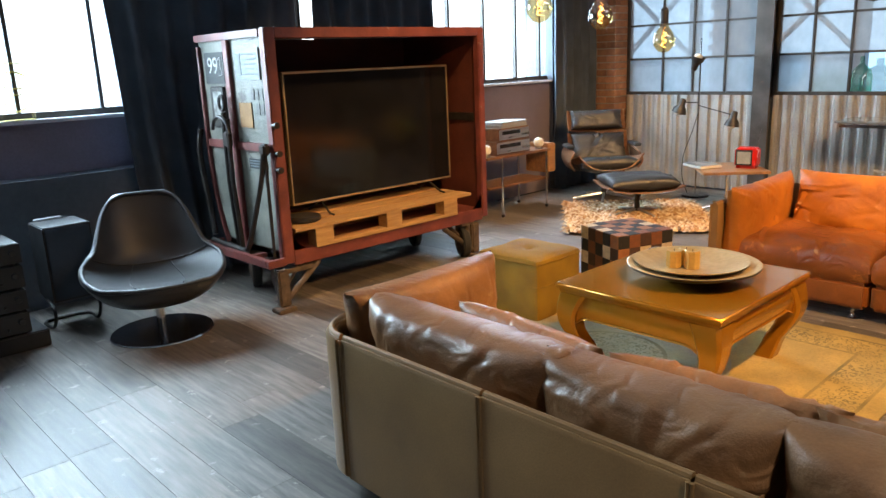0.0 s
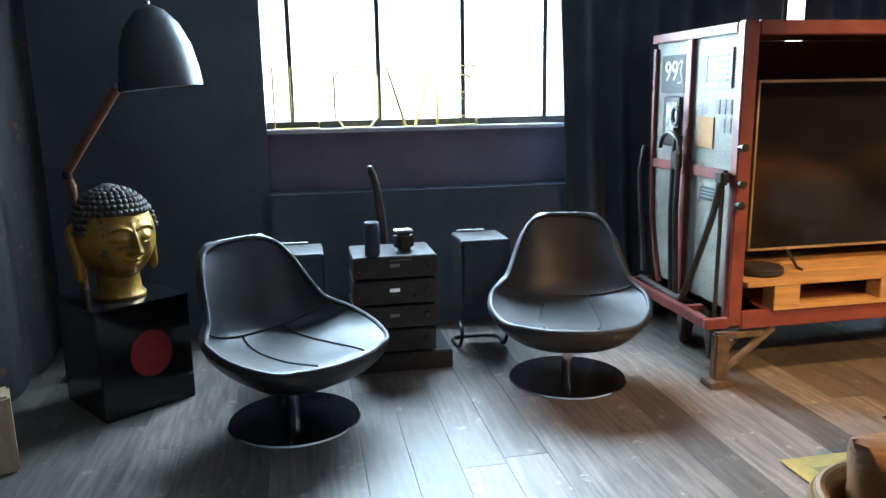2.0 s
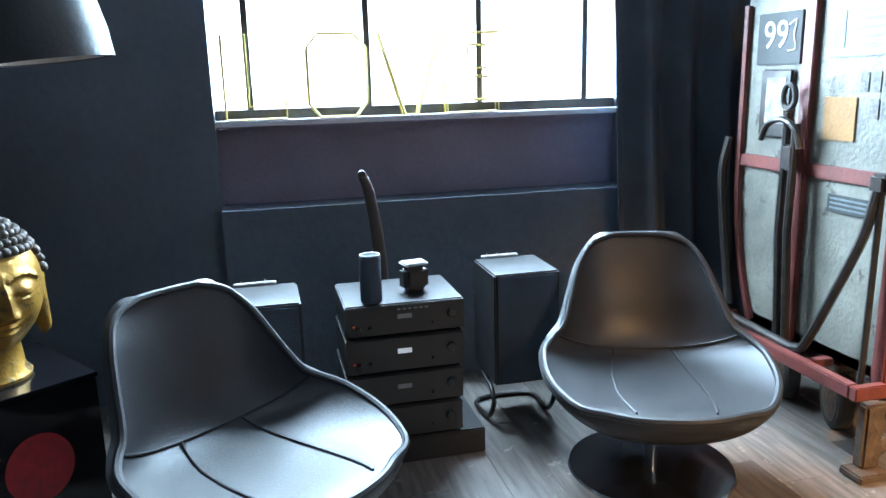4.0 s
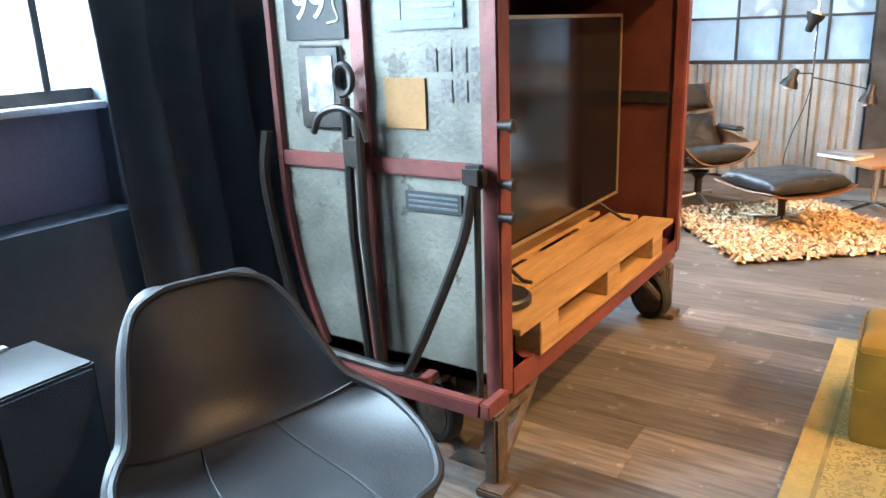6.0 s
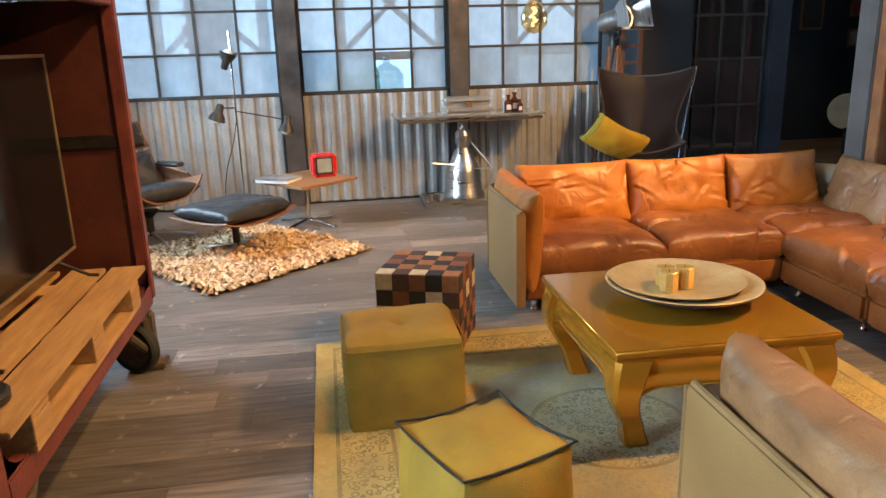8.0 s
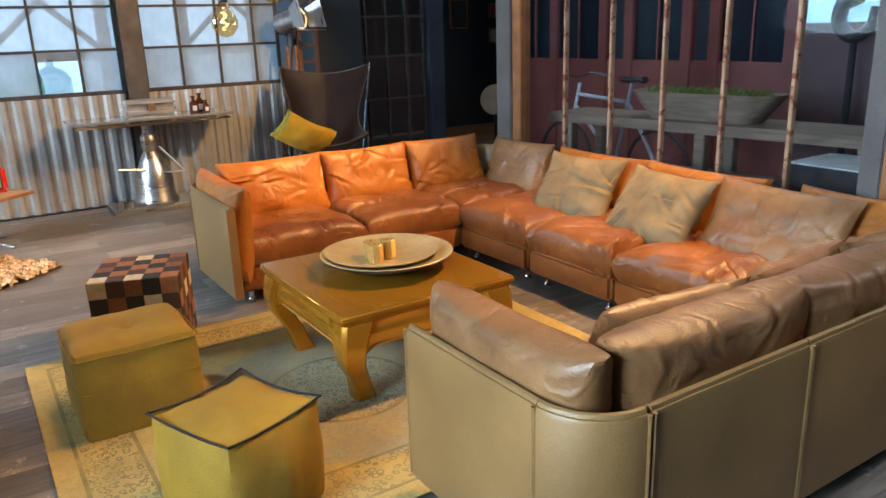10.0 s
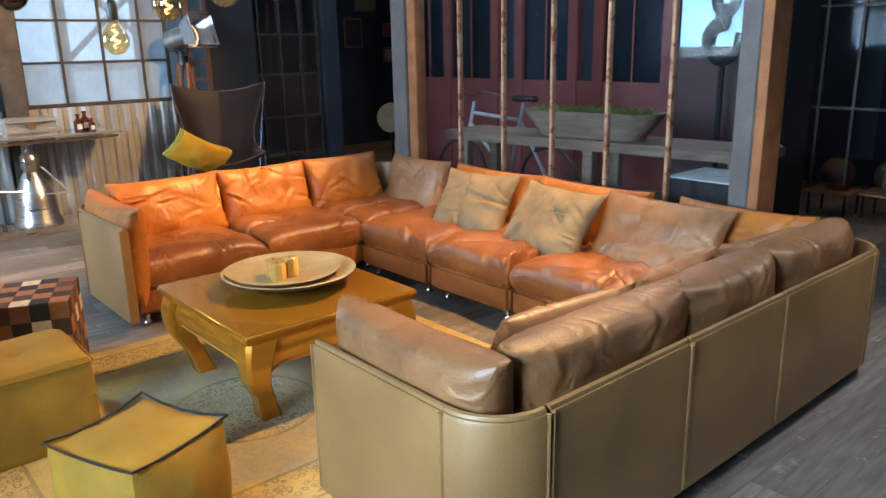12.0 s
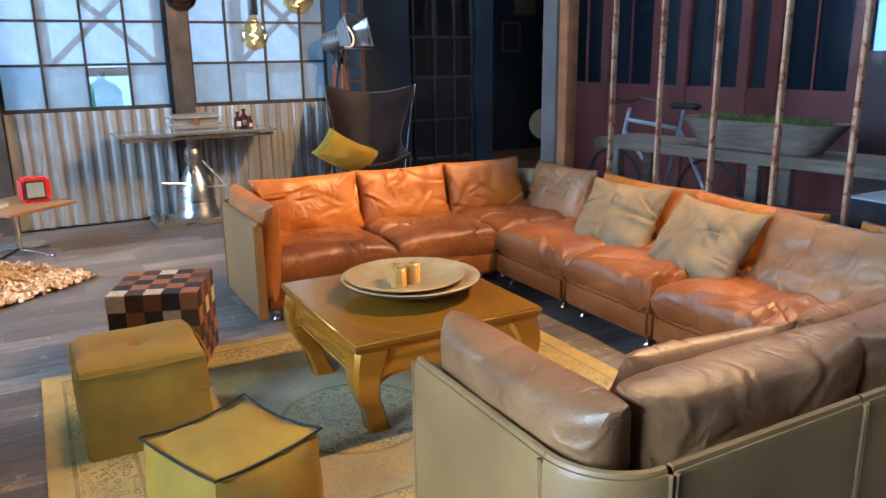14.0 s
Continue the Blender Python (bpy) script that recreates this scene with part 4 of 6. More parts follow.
HIDES = [mat("cowhide_" + n_, c, None, 0.75, 25, fine=200, bump=0.3) for n_, c in (("black", (0.022, 0.017, 0.015)), ("brown", (0.23, 0.078, 0.03)), ("chestnut", (0.36, 0.135, 0.045)), ("cream", (0.66, 0.50, 0.31)), ("dark_brown", (0.08, 0.034, 0.018)))]
pc = thing("patchwork_cube", "cowhide patchwork cube stool in black, brown and cream squares", "pouf", pose(4.222, 2.722, 0, 0, 0, -21))
part("core", block(-0.205, 0.205, -0.205, 0.205, 0.01, 0.4, 0.01), HIDES[4], pc)
patch_me = {}
for f_, (rx, ry, rz) in enumerate(((0, 0, 0), (90, 0, 0), (90, 0, 90), (90, 0, 180), (90, 0, 270))):
    for i in range(5):
        for j in range(5):
            k = rnd.choice((0, 0, 0, 4)) if (i + j + f_) % 2 else rnd.choice((1, 1, 2, 2, 3, 3))
            if k not in patch_me:
                patch_me[k] = part("hide_patch", block(-0.0411, 0.0411, -0.0411, 0.0411, -0.003, 0.0025, 0.0015, 1), HIDES[k], pc).data
                ob = [c for c in pc.children if c.data == patch_me[k]][0]
            else:
                ob = new("hide_patch", patch_me[k])
                ob.parent = pc
            zc = 0.405 if f_ == 0 else 0.21
            m_ = pose(0, 0, 0.2, rx, ry, rz) if f_ else Matrix.Translation((0, 0, 0.2))
            ob.matrix_local = m_ @ Matrix.Translation(((i - 2) * 0.0825, (j - 2) * 0.0825 + 0.0, 0.207))

# ---- freight cart with the television ----
ct = thing("freight_cart", "old red and cream iron freight cart holding a television", "cart")
X0, X1, Y0, Y1, Z0, Z1 = 2.475, 4.34, 4.08, 4.97, 0.3, 1.74


def back_y(z):
    return Y1 - 0.16 * max(0.0, (0.95 - z) / 0.65) ** 2


def end_wall(x, th, ya=None, yb=None, zs=12, z0=Z0 + 0.03, z1=Z1 - 0.04):
    b = bmesh.new()
    prev = None
    for k in range(zs + 1):
        z = z0 + (z1 - z0) * k / zs
        a, c = (ya if ya is not None else Y0 + 0.05), (yb if yb is not None else back_y(z))
        ring = [b.verts.new(q) for q in ((x, a, z), (x, c, z), (x + th, c, z), (x + th, a, z))]
        if prev:
            for q in range(4):
                b.faces.new((prev[q], prev[(q + 1) % 4], ring[(q + 1) % 4], ring[q]))
        else:
            b.faces.new(ring)
        prev = ring
    b.faces.new(prev[::-1])
    bmesh.ops.recalc_face_normals(b, faces=b.faces[:])
    return b


ew = part("end_panel", end_wall(X0 + 0.03, 0.03), CART_WHITE, ct, "worn cream enamelled end doors")
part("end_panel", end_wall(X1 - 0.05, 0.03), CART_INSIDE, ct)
bm = bmesh.new()
prev = None
for k in range(13):
    z = Z0 + 0.03 + (Z1 - Z0 - 0.07) * k / 12
    y = back_y(z)
    ring = [bm.verts.new(q) for q in ((X0 + 0.06, y - 0.03, z), (X1 - 0.05, y - 0.03, z), (X1 - 0.05, y, z), (X0 + 0.06, y, z))]
    if prev:
        for q in range(4):
            bm.faces.new((prev[q], prev[(q + 1) % 4], ring[(q + 1) % 4], ring[q]))
    prev = ring
bmesh.ops.recalc_face_normals(bm, faces=bm.faces[:])
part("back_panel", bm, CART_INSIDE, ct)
part("roof_panel", block(X0 + 0.01, X1 - 0.01, Y0 + 0.02, Y1, Z1 - 0.035, Z1 - 0.005, 0.004), CART_RED, ct)
part("floor_panel", block(X0 + 0.03, X1 - 0.03, Y0 + 0.05, Y1 - 0.15, Z0 + 0.03, Z0 + 0.07), CART_RED, ct)
part("front_post", block(X0, X0 + 0.075, Y0 - 0.01, Y0 + 0.05, Z0, Z1, 0.006), CART_RED, ct)
part("front_post", block(X1 - 0.06, X1, Y0 - 0.01, Y0 + 0.05, Z0, Z1, 0.006), CART_RED, ct)
part("top_rail", block(X0 + 0.075, X1 - 0.06, Y0 - 0.008, Y0 + 0.048, Z1 - 0.065, Z1, 0.005), CART_RED, ct)
part("bottom_sill", block(X0 + 0.075, X1 - 0.06, Y0 - 0.008, Y0 + 0.048, Z0 - 0.02, Z0 + 0.075, 0.005), CART_RED, ct)
for x_, sg in ((X0 + 0.074, 1), (X1 - 0.059, -1)):
    bm = bmesh.new()
    pr = [(0, 0.0), (0.15, 0.0)] + [(0.15 - 0.15 * math.sin(a), 0.15 - 0.15 * math.cos(a)) for a in [radians(q) for q in range(15, 91, 15)]]
    f0 = [bm.verts.new((x_ + sg * a, Y0, Z0 + 0.074 + c)) for a, c in pr]
    bm.faces.new(f0)
    bmesh.ops.solidify(bm, geom=bm.faces[:], thickness=-0.035 * sg)
    bmesh.ops.recalc_face_normals(bm, faces=bm.faces[:])
    part("corner_gusset", bm, CART_RED, ct)
part("top_beam", block(X0 - 0.004, X0 + 0.03, Y0 + 0.05, Y1, Z1 - 0.05, Z1 - 0.005, 0.004), CART_RED, ct)
part("middle_beam", block(X0 + 0.012, X0 + 0.03, Y0 + 0.05, back_y(1.0) - 0.005, 1.0, 1.052, 0.003), CART_RED, ct)
part("door_post", block(X0 + 0.005, X0 + 0.03, 4.545, 4.605, Z0 + 0.03, Z1 - 0.05, 0.004), CART_RED, ct)
part("rear_post", tube([(X0 + 0.02, back_y(z) - 0.01, z) for z in [Z0 + 0.04 + 0.11 * k for k in range(13)]], 0.018, 6), CART_RED, ct)
part("inner_rail", block(X1 - 0.062, X1 - 0.052, Y0 + 0.06, Y1 - 0.05, 1.05, 1.11, 0.003), BLACK_STEEL, ct)
bm = block(X0 - 0.13, X0 - 0.09, Y0 + 0.0, Y1 - 0.06, 0.3, 0.35, 0.004)
block(X0 - 0.13, X0 - 0.002, Y0 - 0.035, Y0 - 0.001, 0.3, 0.35, 0.004, bm=bm)
block(X0 - 0.09, X0 + 0.03, 4.33, 4.37, 0.305, 0.335, 0.003, bm=bm)
block(X0 - 0.13, X0 + 0.03, Y1 - 0.06, Y1 - 0.03, 0.3, 0.35, 0.004, bm=bm)
part("bumper_frame", bm, CART_RED, ct)
xb = X0 - 0.035
for y_, top in ((4.605, 1.24), (4.555, 1.2)):
    part("tow_bar", tube([(xb, y_ - 0.0, top), (xb - 0.01, y_ - 0.005, 0.8), (xb, y_ - 0.03, 0.34)], 0.016, 8), BLACK_STEEL, ct)
part("tow_eye", tube([(xb - 0.005, 4.6 + 0.035 * math.cos(a), 1.3 + 0.045 * math.sin(a)) for a in [k * math.pi / 8 for k in range(16)]], 0.011, 8, closed=True), BLACK_STEEL, ct)
part("tow_hook", tube(smoothed([(xb - 0.02, 4.73, 1.13), (xb - 0.025, 4.69, 1.19), (xb - 0.03, 4.6, 1.215), (xb - 0.025, 4.53, 1.18), (xb - 0.02, 4.505, 1.11)], 4), 0.012, 8), BLACK_STEEL, ct)
part("tow_clevis", block(xb - 0.02, xb + 0.02, 4.545, 4.615, 1.02, 1.12, 0.008), BLACK_STEEL, ct)
part("brake_lever", tube(smoothed([(xb, 4.14, 1.03), (xb - 0.01, 4.145, 0.95), (xb - 0.02, 4.18, 0.8), (xb - 0.04, 4.35, 0.42), (xb - 0.045, 4.41, 0.365), (xb - 0.045, 4.5, 0.36), (xb - 0.045, 4.85, 0.37)], 5), 0.017, 8), BLACK_STEEL, ct)
part("latch_rod", tube([(xb, 4.125, 1.0), (xb, 4.13, 0.32)], 0.011, 8), BLACK_STEEL, ct)
part("lever_head", block(xb - 0.02, xb + 0.03, 4.1, 4.17, 0.99, 1.06, 0.012), BLACK_STEEL, ct)
part("rear_lever", tube(smoothed([(xb + 0.02, 4.99, 1.12), (xb, 5.0, 0.98), (xb, 4.98, 0.8), (xb, 4.93, 0.55), (xb - 0.02, 4.87, 0.4)], 5), 0.02, 8), BLACK_STEEL, ct)
for z in (1.17, 1.0, 0.9):
    b_ = lathe([(0.014, 0), (0.014, 0.035), (0.02, 0.036), (0.02, 0.05), (0.008, 0.052)], 12)
    o = part("bolt", b_, BLACK_STEEL, ct)
    o.matrix_local = pose(X0 + 0.01, Y0 - 0.005, z, 90, 0, 0) @ pose(0, 0, 0)
CHALK = mat("chalk_mark", (0.62, 0.62, 0.6), rough=0.95)
FADED = mat("faded_lettering", (0.26, 0.28, 0.28), rough=0.9)
SLATE = mat("slate_board", (0.035, 0.04, 0.042), rough=0.7)
PLATE = mat("enamel_plate", (0.13, 0.16, 0.175), (0.085, 0.105, 0.115), 0.5, 12)
CARD = mat("brown_card", (0.33, 0.18, 0.075), rough=0.85)
STENCIL = mat("faded_stencil", (0.055, 0.055, 0.054), (0.17, 0.165, 0.155), 0.7, 60)
xp = X0 + 0.03
sb = part("number_board", block(xp - 0.012, xp, 4.63, 4.89, 1.42, 1.62, 0.003), SLATE, ct, "slate board with chalked digits")
text_mesh("chalk_digits", "99", 0.15, CHALK, Matrix.Translation((xp - 0.0135, 4.775, 1.53)) @ pose(0, 0, 0, 90, 0, -90), ct)
part("chalk_stroke", tube(smoothed([(xp - 0.014, 4.70, 1.57), (xp - 0.014, 4.66, 1.585), (xp - 0.014, 4.67, 1.53), (xp - 0.014, 4.655, 1.48), (xp - 0.014, 4.7, 1.47)], 4), 0.004, 5), CHALK, ct)
p2 = part("info_plate", block(xp - 0.01, xp, 4.19, 4.49, 1.44, 1.63, 0.003), PLATE, ct, "grey-blue enamel plate with faded lettering")
for k in range(5):
    part("letter_bar", block(xp - 0.0125, xp - 0.0102, 4.22, 4.38 - 0.02 * (k % 2), 1.47 + 0.03 * k, 1.482 + 0.03 * k), FADED, p2)
part("letter_bar", block(xp - 0.0125, xp - 0.0102, 4.41, 4.47, 1.47, 1.6), FADED, p2)
part("frame_plate", block(xp - 0.02, xp, 4.655, 4.845, 1.13, 1.405, 0.015, 3), BLACK_STEEL, ct, "black iron card holder")
part("card", block(xp - 0.0235, xp - 0.0205, 4.685, 4.8, 1.19, 1.37, 0.001), mat("torn_paper", (0.42, 0.42, 0.4), (0.12, 0.12, 0.115), 0.9, 16), ct, "torn white paper card")
part("card", block(xp - 0.006, xp, 4.335, 4.49, 1.145, 1.3, 0.001), CARD, ct, "brown hardboard card")
pl3 = part("maker_plate", block(xp - 0.008, xp, 4.215, 4.43, 0.885, 0.95, 0.002), SLATE, ct, "small grey maker's plate")
for k in range(3):
    part("letter_bar", block(xp - 0.0105, xp - 0.0085, 4.23, 4.415, 0.898 + 0.017 * k, 0.905 + 0.017 * k), PLATE, pl3)
for z, n_ in ((1.352, 4), (1.262, 3)):
    for k in range(n_):
        part("stencil_bar", block(xp - 0.0035, xp - 0.0005, 4.135 + 0.052 * k, 4.174 + 0.052 * k, z - 0.034, z + 0.034, 0.001), STENCIL, ct)
RUSTY = mat("rusty_cast_iron", (0.15, 0.105, 0.075), (0.07, 0.05, 0.04), 0.75, 20, metal=0.3, bump=0.5)
for x_, sx in ((X0 - 0.03, 1), (X1 - 0.16, -1)):
    bm = block(x_ - 0.03, x_ + 0.05, Y0 - 0.02, Y0 + 0.03, 0.03, 0.27, 0.01)
    block(x_ - 0.07, x_ + 0.06, Y0 - 0.06, Y0 + 0.04, 0.0, 0.03, 0.006, bm=bm)
    tube([(x_ + sx * 0.02, Y0, 0.06), (x_ + sx * 0.3, Y0 + 0.02, 0.27)], 0.02, 8, bm=bm)
    tube([(x_ + sx * 0.02, Y0 + 0.06, 0.10), (x_ + sx * 0.2, Y0 + 0.08, 0.27)], 0.016, 8, bm=bm)
    block(x_ - 0.01, x_ + sx * 0.24 if sx > 0 else x_ + 0.01, Y0 - 0.01, Y0 + 0.02, 0.235, 0.265, 0.005, bm=bm) if sx > 0 else None
    part("prop_leg", bm, RUSTY, ct)
RUBBER = mat("black_rubber", (0.025, 0.024, 0.023), rough=0.8)
for x_, y_, r_ in ((2.62, 4.42, 0.13), (2.62, 4.72, 0.13), (4.12, 4.14, 0.12), (4.12, 4.72, 0.13)):
    w = part("wheel", lathe([(0.03, -0.045), (r_ - 0.04, -0.03), (r_ - 0.03, -0.03), (r_ - 0.03, 0.03), (r_ - 0.04, 0.03), (0.03, 0.045)], 24), RUSTY, ct)
    w.matrix_local = pose(x_, y_, r_, 90, 0, 65)
    part("tyre", lathe([(r_ - 0.032, -0.026), (r_ - 0.008, -0.03), (r_, -0.02), (r_, 0.02), (r_ - 0.008, 0.03), (r_ - 0.032, 0.026)], 24, cap=False), RUBBER, w)
    fk = block(x_ - 0.07, x_ + 0.07, y_ - 0.06, y_ + 0.06, 0.255, 0.285, 0.005)
    tube([(x_, y_ - 0.055, 0.26), (x_, y_ - 0.06, r_)], 0.018, 8, bm=fk)
    tube([(x_, y_ + 0.055, 0.26), (x_, y_ + 0.06, r_)], 0.018, 8, bm=fk)
    part("castor_fork", fk, RUSTY, ct)

pa = thing("pallet", "rough pine pallet lying in the cart under the television", "pallet", pose(3.35, 4.5, 0.37))
for y in (-0.375, -0.2, 0.0, 0.2, 0.36):
    part("deck_board", block(-0.79, 0.79, y - 0.075, y + 0.075, 0.125, 0.147, 0.003), PINE, pa)
for x_ in (-0.57, 0.02, 0.57):
    part("stringer", block(x_ - 0.07, x_ + 0.07, -0.447, 0.36, 0.103, 0.125, 0.002), PINE, pa)
    for y in (-0.398, 0.0, 0.3):
        part("block", block(x_ - 0.07, x_ + 0.07, y - 0.05, y + 0.05, 0.022, 0.103, 0.003), PINE, pa)
for y in (-0.398, 0.0, 0.3):
    part("bottom_board", block(-0.64, 0.64, y - 0.05, y + 0.05, 0.0, 0.022, 0.002), PINE, pa)
tv = thing("television", "large flat black television with a thin brushed bezel, switched off", "television", pose(3.495, 4.38, 0.517))
part("screen", block(-0.725, 0.725, -0.006, 0.0, 0.095, 0.945), BLACK_GLOSS, tv, "dark glossy screen")
part("case", block(-0.73, 0.73, 0.001, 0.05, 0.09, 0.95, 0.01), BLACK_PLASTIC, tv)
BEZEL = mat("champagne_bezel", (0.6, 0.48, 0.32), rough=0.35, metal=0.8)
for a in ((-0.737, 0.737, 0.946, 0.96), (-0.737, 0.737, 0.08, 0.094), (-0.737, -0.726, 0.0945, 0.9455), (0.726, 0.737, 0.0945, 0.9455)):
    part("bezel", block(a[0], a[1], -0.012, 0.03, a[2], a[3], 0.002), BEZEL, tv)
for s in (-1, 1):
    part("stand_foot", tube([(s * 0.5, 0.02, 0.09), (s * 0.52, -0.12, 0.008), (s * 0.52, -0.16, 0.005)], 0.008, 6), BLACK_PLASTIC, tv)
    part("stand_foot", tube([(s * 0.5, 0.02, 0.09), (s * 0.52, 0.14, 0.008)], 0.008, 6), BLACK_PLASTIC, tv)
sbx = thing("set_top_box", "small black rounded receiver box on the pallet", "receiver", pose(2.74, 4.23, 0.518))
part("case", lathe([(0.1, 0), (0.115, 0.008), (0.115, 0.03), (0.105, 0.038), (0.001, 0.038)], 24), BLACK_PLASTIC, sbx)

# ---- black swivel chairs ----
RIM_LEATHER = mat("black_leather_rim", (0.028, 0.029, 0.032), (0.018, 0.018, 0.021), 0.5, 6, fine=180, bump=0.12, spec=0.4)


def swivel_chair():
    c = thing("swivel_chair", "black leather shell swivel chair on a chrome disc base", "armchair", None, "swivel chairs")
    prof = smoothed([(0.40, 0.372), (0.33, 0.368), (0.15, 0.345), (-0.06, 0.335), (-0.2, 0.36), (-0.27, 0.43), (-0.315, 0.565), (-0.355, 0.68), (-0.385, 0.76), (-0.392, 0.79)], 5)
    wid = smoothed([(0.20, 0), (0.30, 0), (0.375, 0), (0.385, 0), (0.35, 0), (0.305, 0), (0.27, 0), (0.235, 0), (0.185, 0), (0.10, 0)], 5)
    lift = smoothed([(0.0, 0), (0.012, 0), (0.06, 0), (0.105, 0), (0.105, 0), (0.07, 0), (0.03, 0), (0.012, 0), (0, 0), (0, 0)], 5)
    wrap = smoothed([(-0.05, 0), (-0.02, 0), (0.0, 0), (0.04, 0), (0.10, 0), (0.12, 0), (0.09, 0), (0.06, 0), (0.03, 0), (0.01, 0)], 5)
    n = len(prof) - 1

    def inner(u, v):
        i = min(int(v * n + 1e-6), n - 1)
        t = v * n - i
        p, w, l_, g = (a[i] * (1 - t) + a[i + 1] * t for a in (prof, wid, lift, wrap))
        s = 2 * u - 1
        return Vector((w.x * s * (1.12 - 0.12 * s * s), p.x + g.x * abs(s) ** 2.2, p.y + l_.x * abs(s) ** 2.4))

    b = bmesh.new()
    nu, nv = 24, n
    gi = [[b.verts.new(inner(i / nu, j / nv)) for j in range(nv + 1)] for i in range(nu + 1)]
    b2 = []
    for i in range(nu + 1):
        row = []
        for j in range(nv + 1):
            u, v = i / nu, j / nv
            s = 2 * u - 1
            p = inner(u, v)
            fade = (1 - abs(s) ** 3) * (1 - abs(2 * v - 1) ** 6)
            du = inner(min(u + 0.01, 1), v) - inner(max(u - 0.01, 0), v)
            dv = inner(u, min(v + 0.01, 1)) - inner(u, max(v - 0.01, 0))
            lead = min(1.0, v / 0.2)
            nn = (du.cross(dv).normalized() * lead + Vector((0, 0, -1)) * (1 - lead)).normalized()
            seat = max(0, 1 - v / 0.55)
            row.append(b.verts.new(p + nn * (0.03 + 0.025 * fade) + Vector((0, 0, -0.12 * seat ** 0.5 * (1 - abs(s) ** 2.6) * min(1, v * 5) if seat > 0 else 0))))
        b2.append(row)
    for i in range(nu):
        for j in range(nv):
            b.faces.new((gi[i][j], gi[i + 1][j], gi[i + 1][j + 1], gi[i][j + 1]))
            b.faces.new((b2[i][j], b2[i][j + 1], b2[i + 1][j + 1], b2[i + 1][j]))
    for i in range(nu):
        b.faces.new((gi[i][0], b2[i][0], b2[i + 1][0], gi[i + 1][0]))
        b.faces.new((gi[i][nv], gi[i + 1][nv], b2[i + 1][nv], b2[i][nv]))
    for j in range(nv):
        b.faces.new((gi[0][j], gi[0][j + 1], b2[0][j + 1], b2[0][j]))
        b.faces.new((gi[nu][j], b2[nu][j], b2[nu][j + 1], gi[nu][j + 1]))
    bmesh.ops.recalc_face_normals(b, faces=b.faces[:])
    sh = part("shell", b, BLACK_LEATHER, c)
    for p_ in sh.data.polygons:
        p_.use_smooth = True
    up = Vector((0, 0.003, 0.003))
    part("seam", tube([inner(u, 0.47) + up for u in [k / 20 for k in range(21)]], 0.0045, 6), BLACK_LEATHER, c)
    for s in (0.36, 0.64):
        part("seam", tube([inner(s + (s - 0.5) * 0.5 * (1 - v / 0.47), v) + up for v in [0.09 + 0.38 * k / 14 for k in range(15)]], 0.0045, 6), BLACK_LEATHER, c)
    edge = [inner(0.0, k / 30) for k in range(31)] + [inner(k / 20, 1.0) for k in range(1, 20)] + [inner(1.0, 1 - k / 30) for k in range(31)] + [inner(1 - k / 20, 0.0) for k in range(1, 20)]
    part("rim", tube([e + Vector((0, 0, -0.006)) for e in edge], 0.013, 8, closed=True), RIM_LEATHER, c, "rounded leather rim")
    part("stem", lathe([(0.026, 0.012), (0.026, 0.16), (0.034, 0.17), (0.034, 0.185)], 20), CHROME, c, "chrome stem")
    part("base", lathe([(0.29, 0), (0.295, 0.003), (0.29, 0.009), (0.2, 0.013), (0.03, 0.018)], 48), BLACK_GLOSS, c, "dark polished disc base")
    part("base_edge", lathe([(0.291, 0.0005), (0.298, 0.003), (0.292, 0.0088)], 48, cap=False), CHROME, c)
    return c


ch = swivel_chair()
ch.matrix_world = pose(0.388, 4.15, 0, 0, 0, 217)
copy_thing(ch, pose(1.762, 4.345, 0, 0, 0, 162))

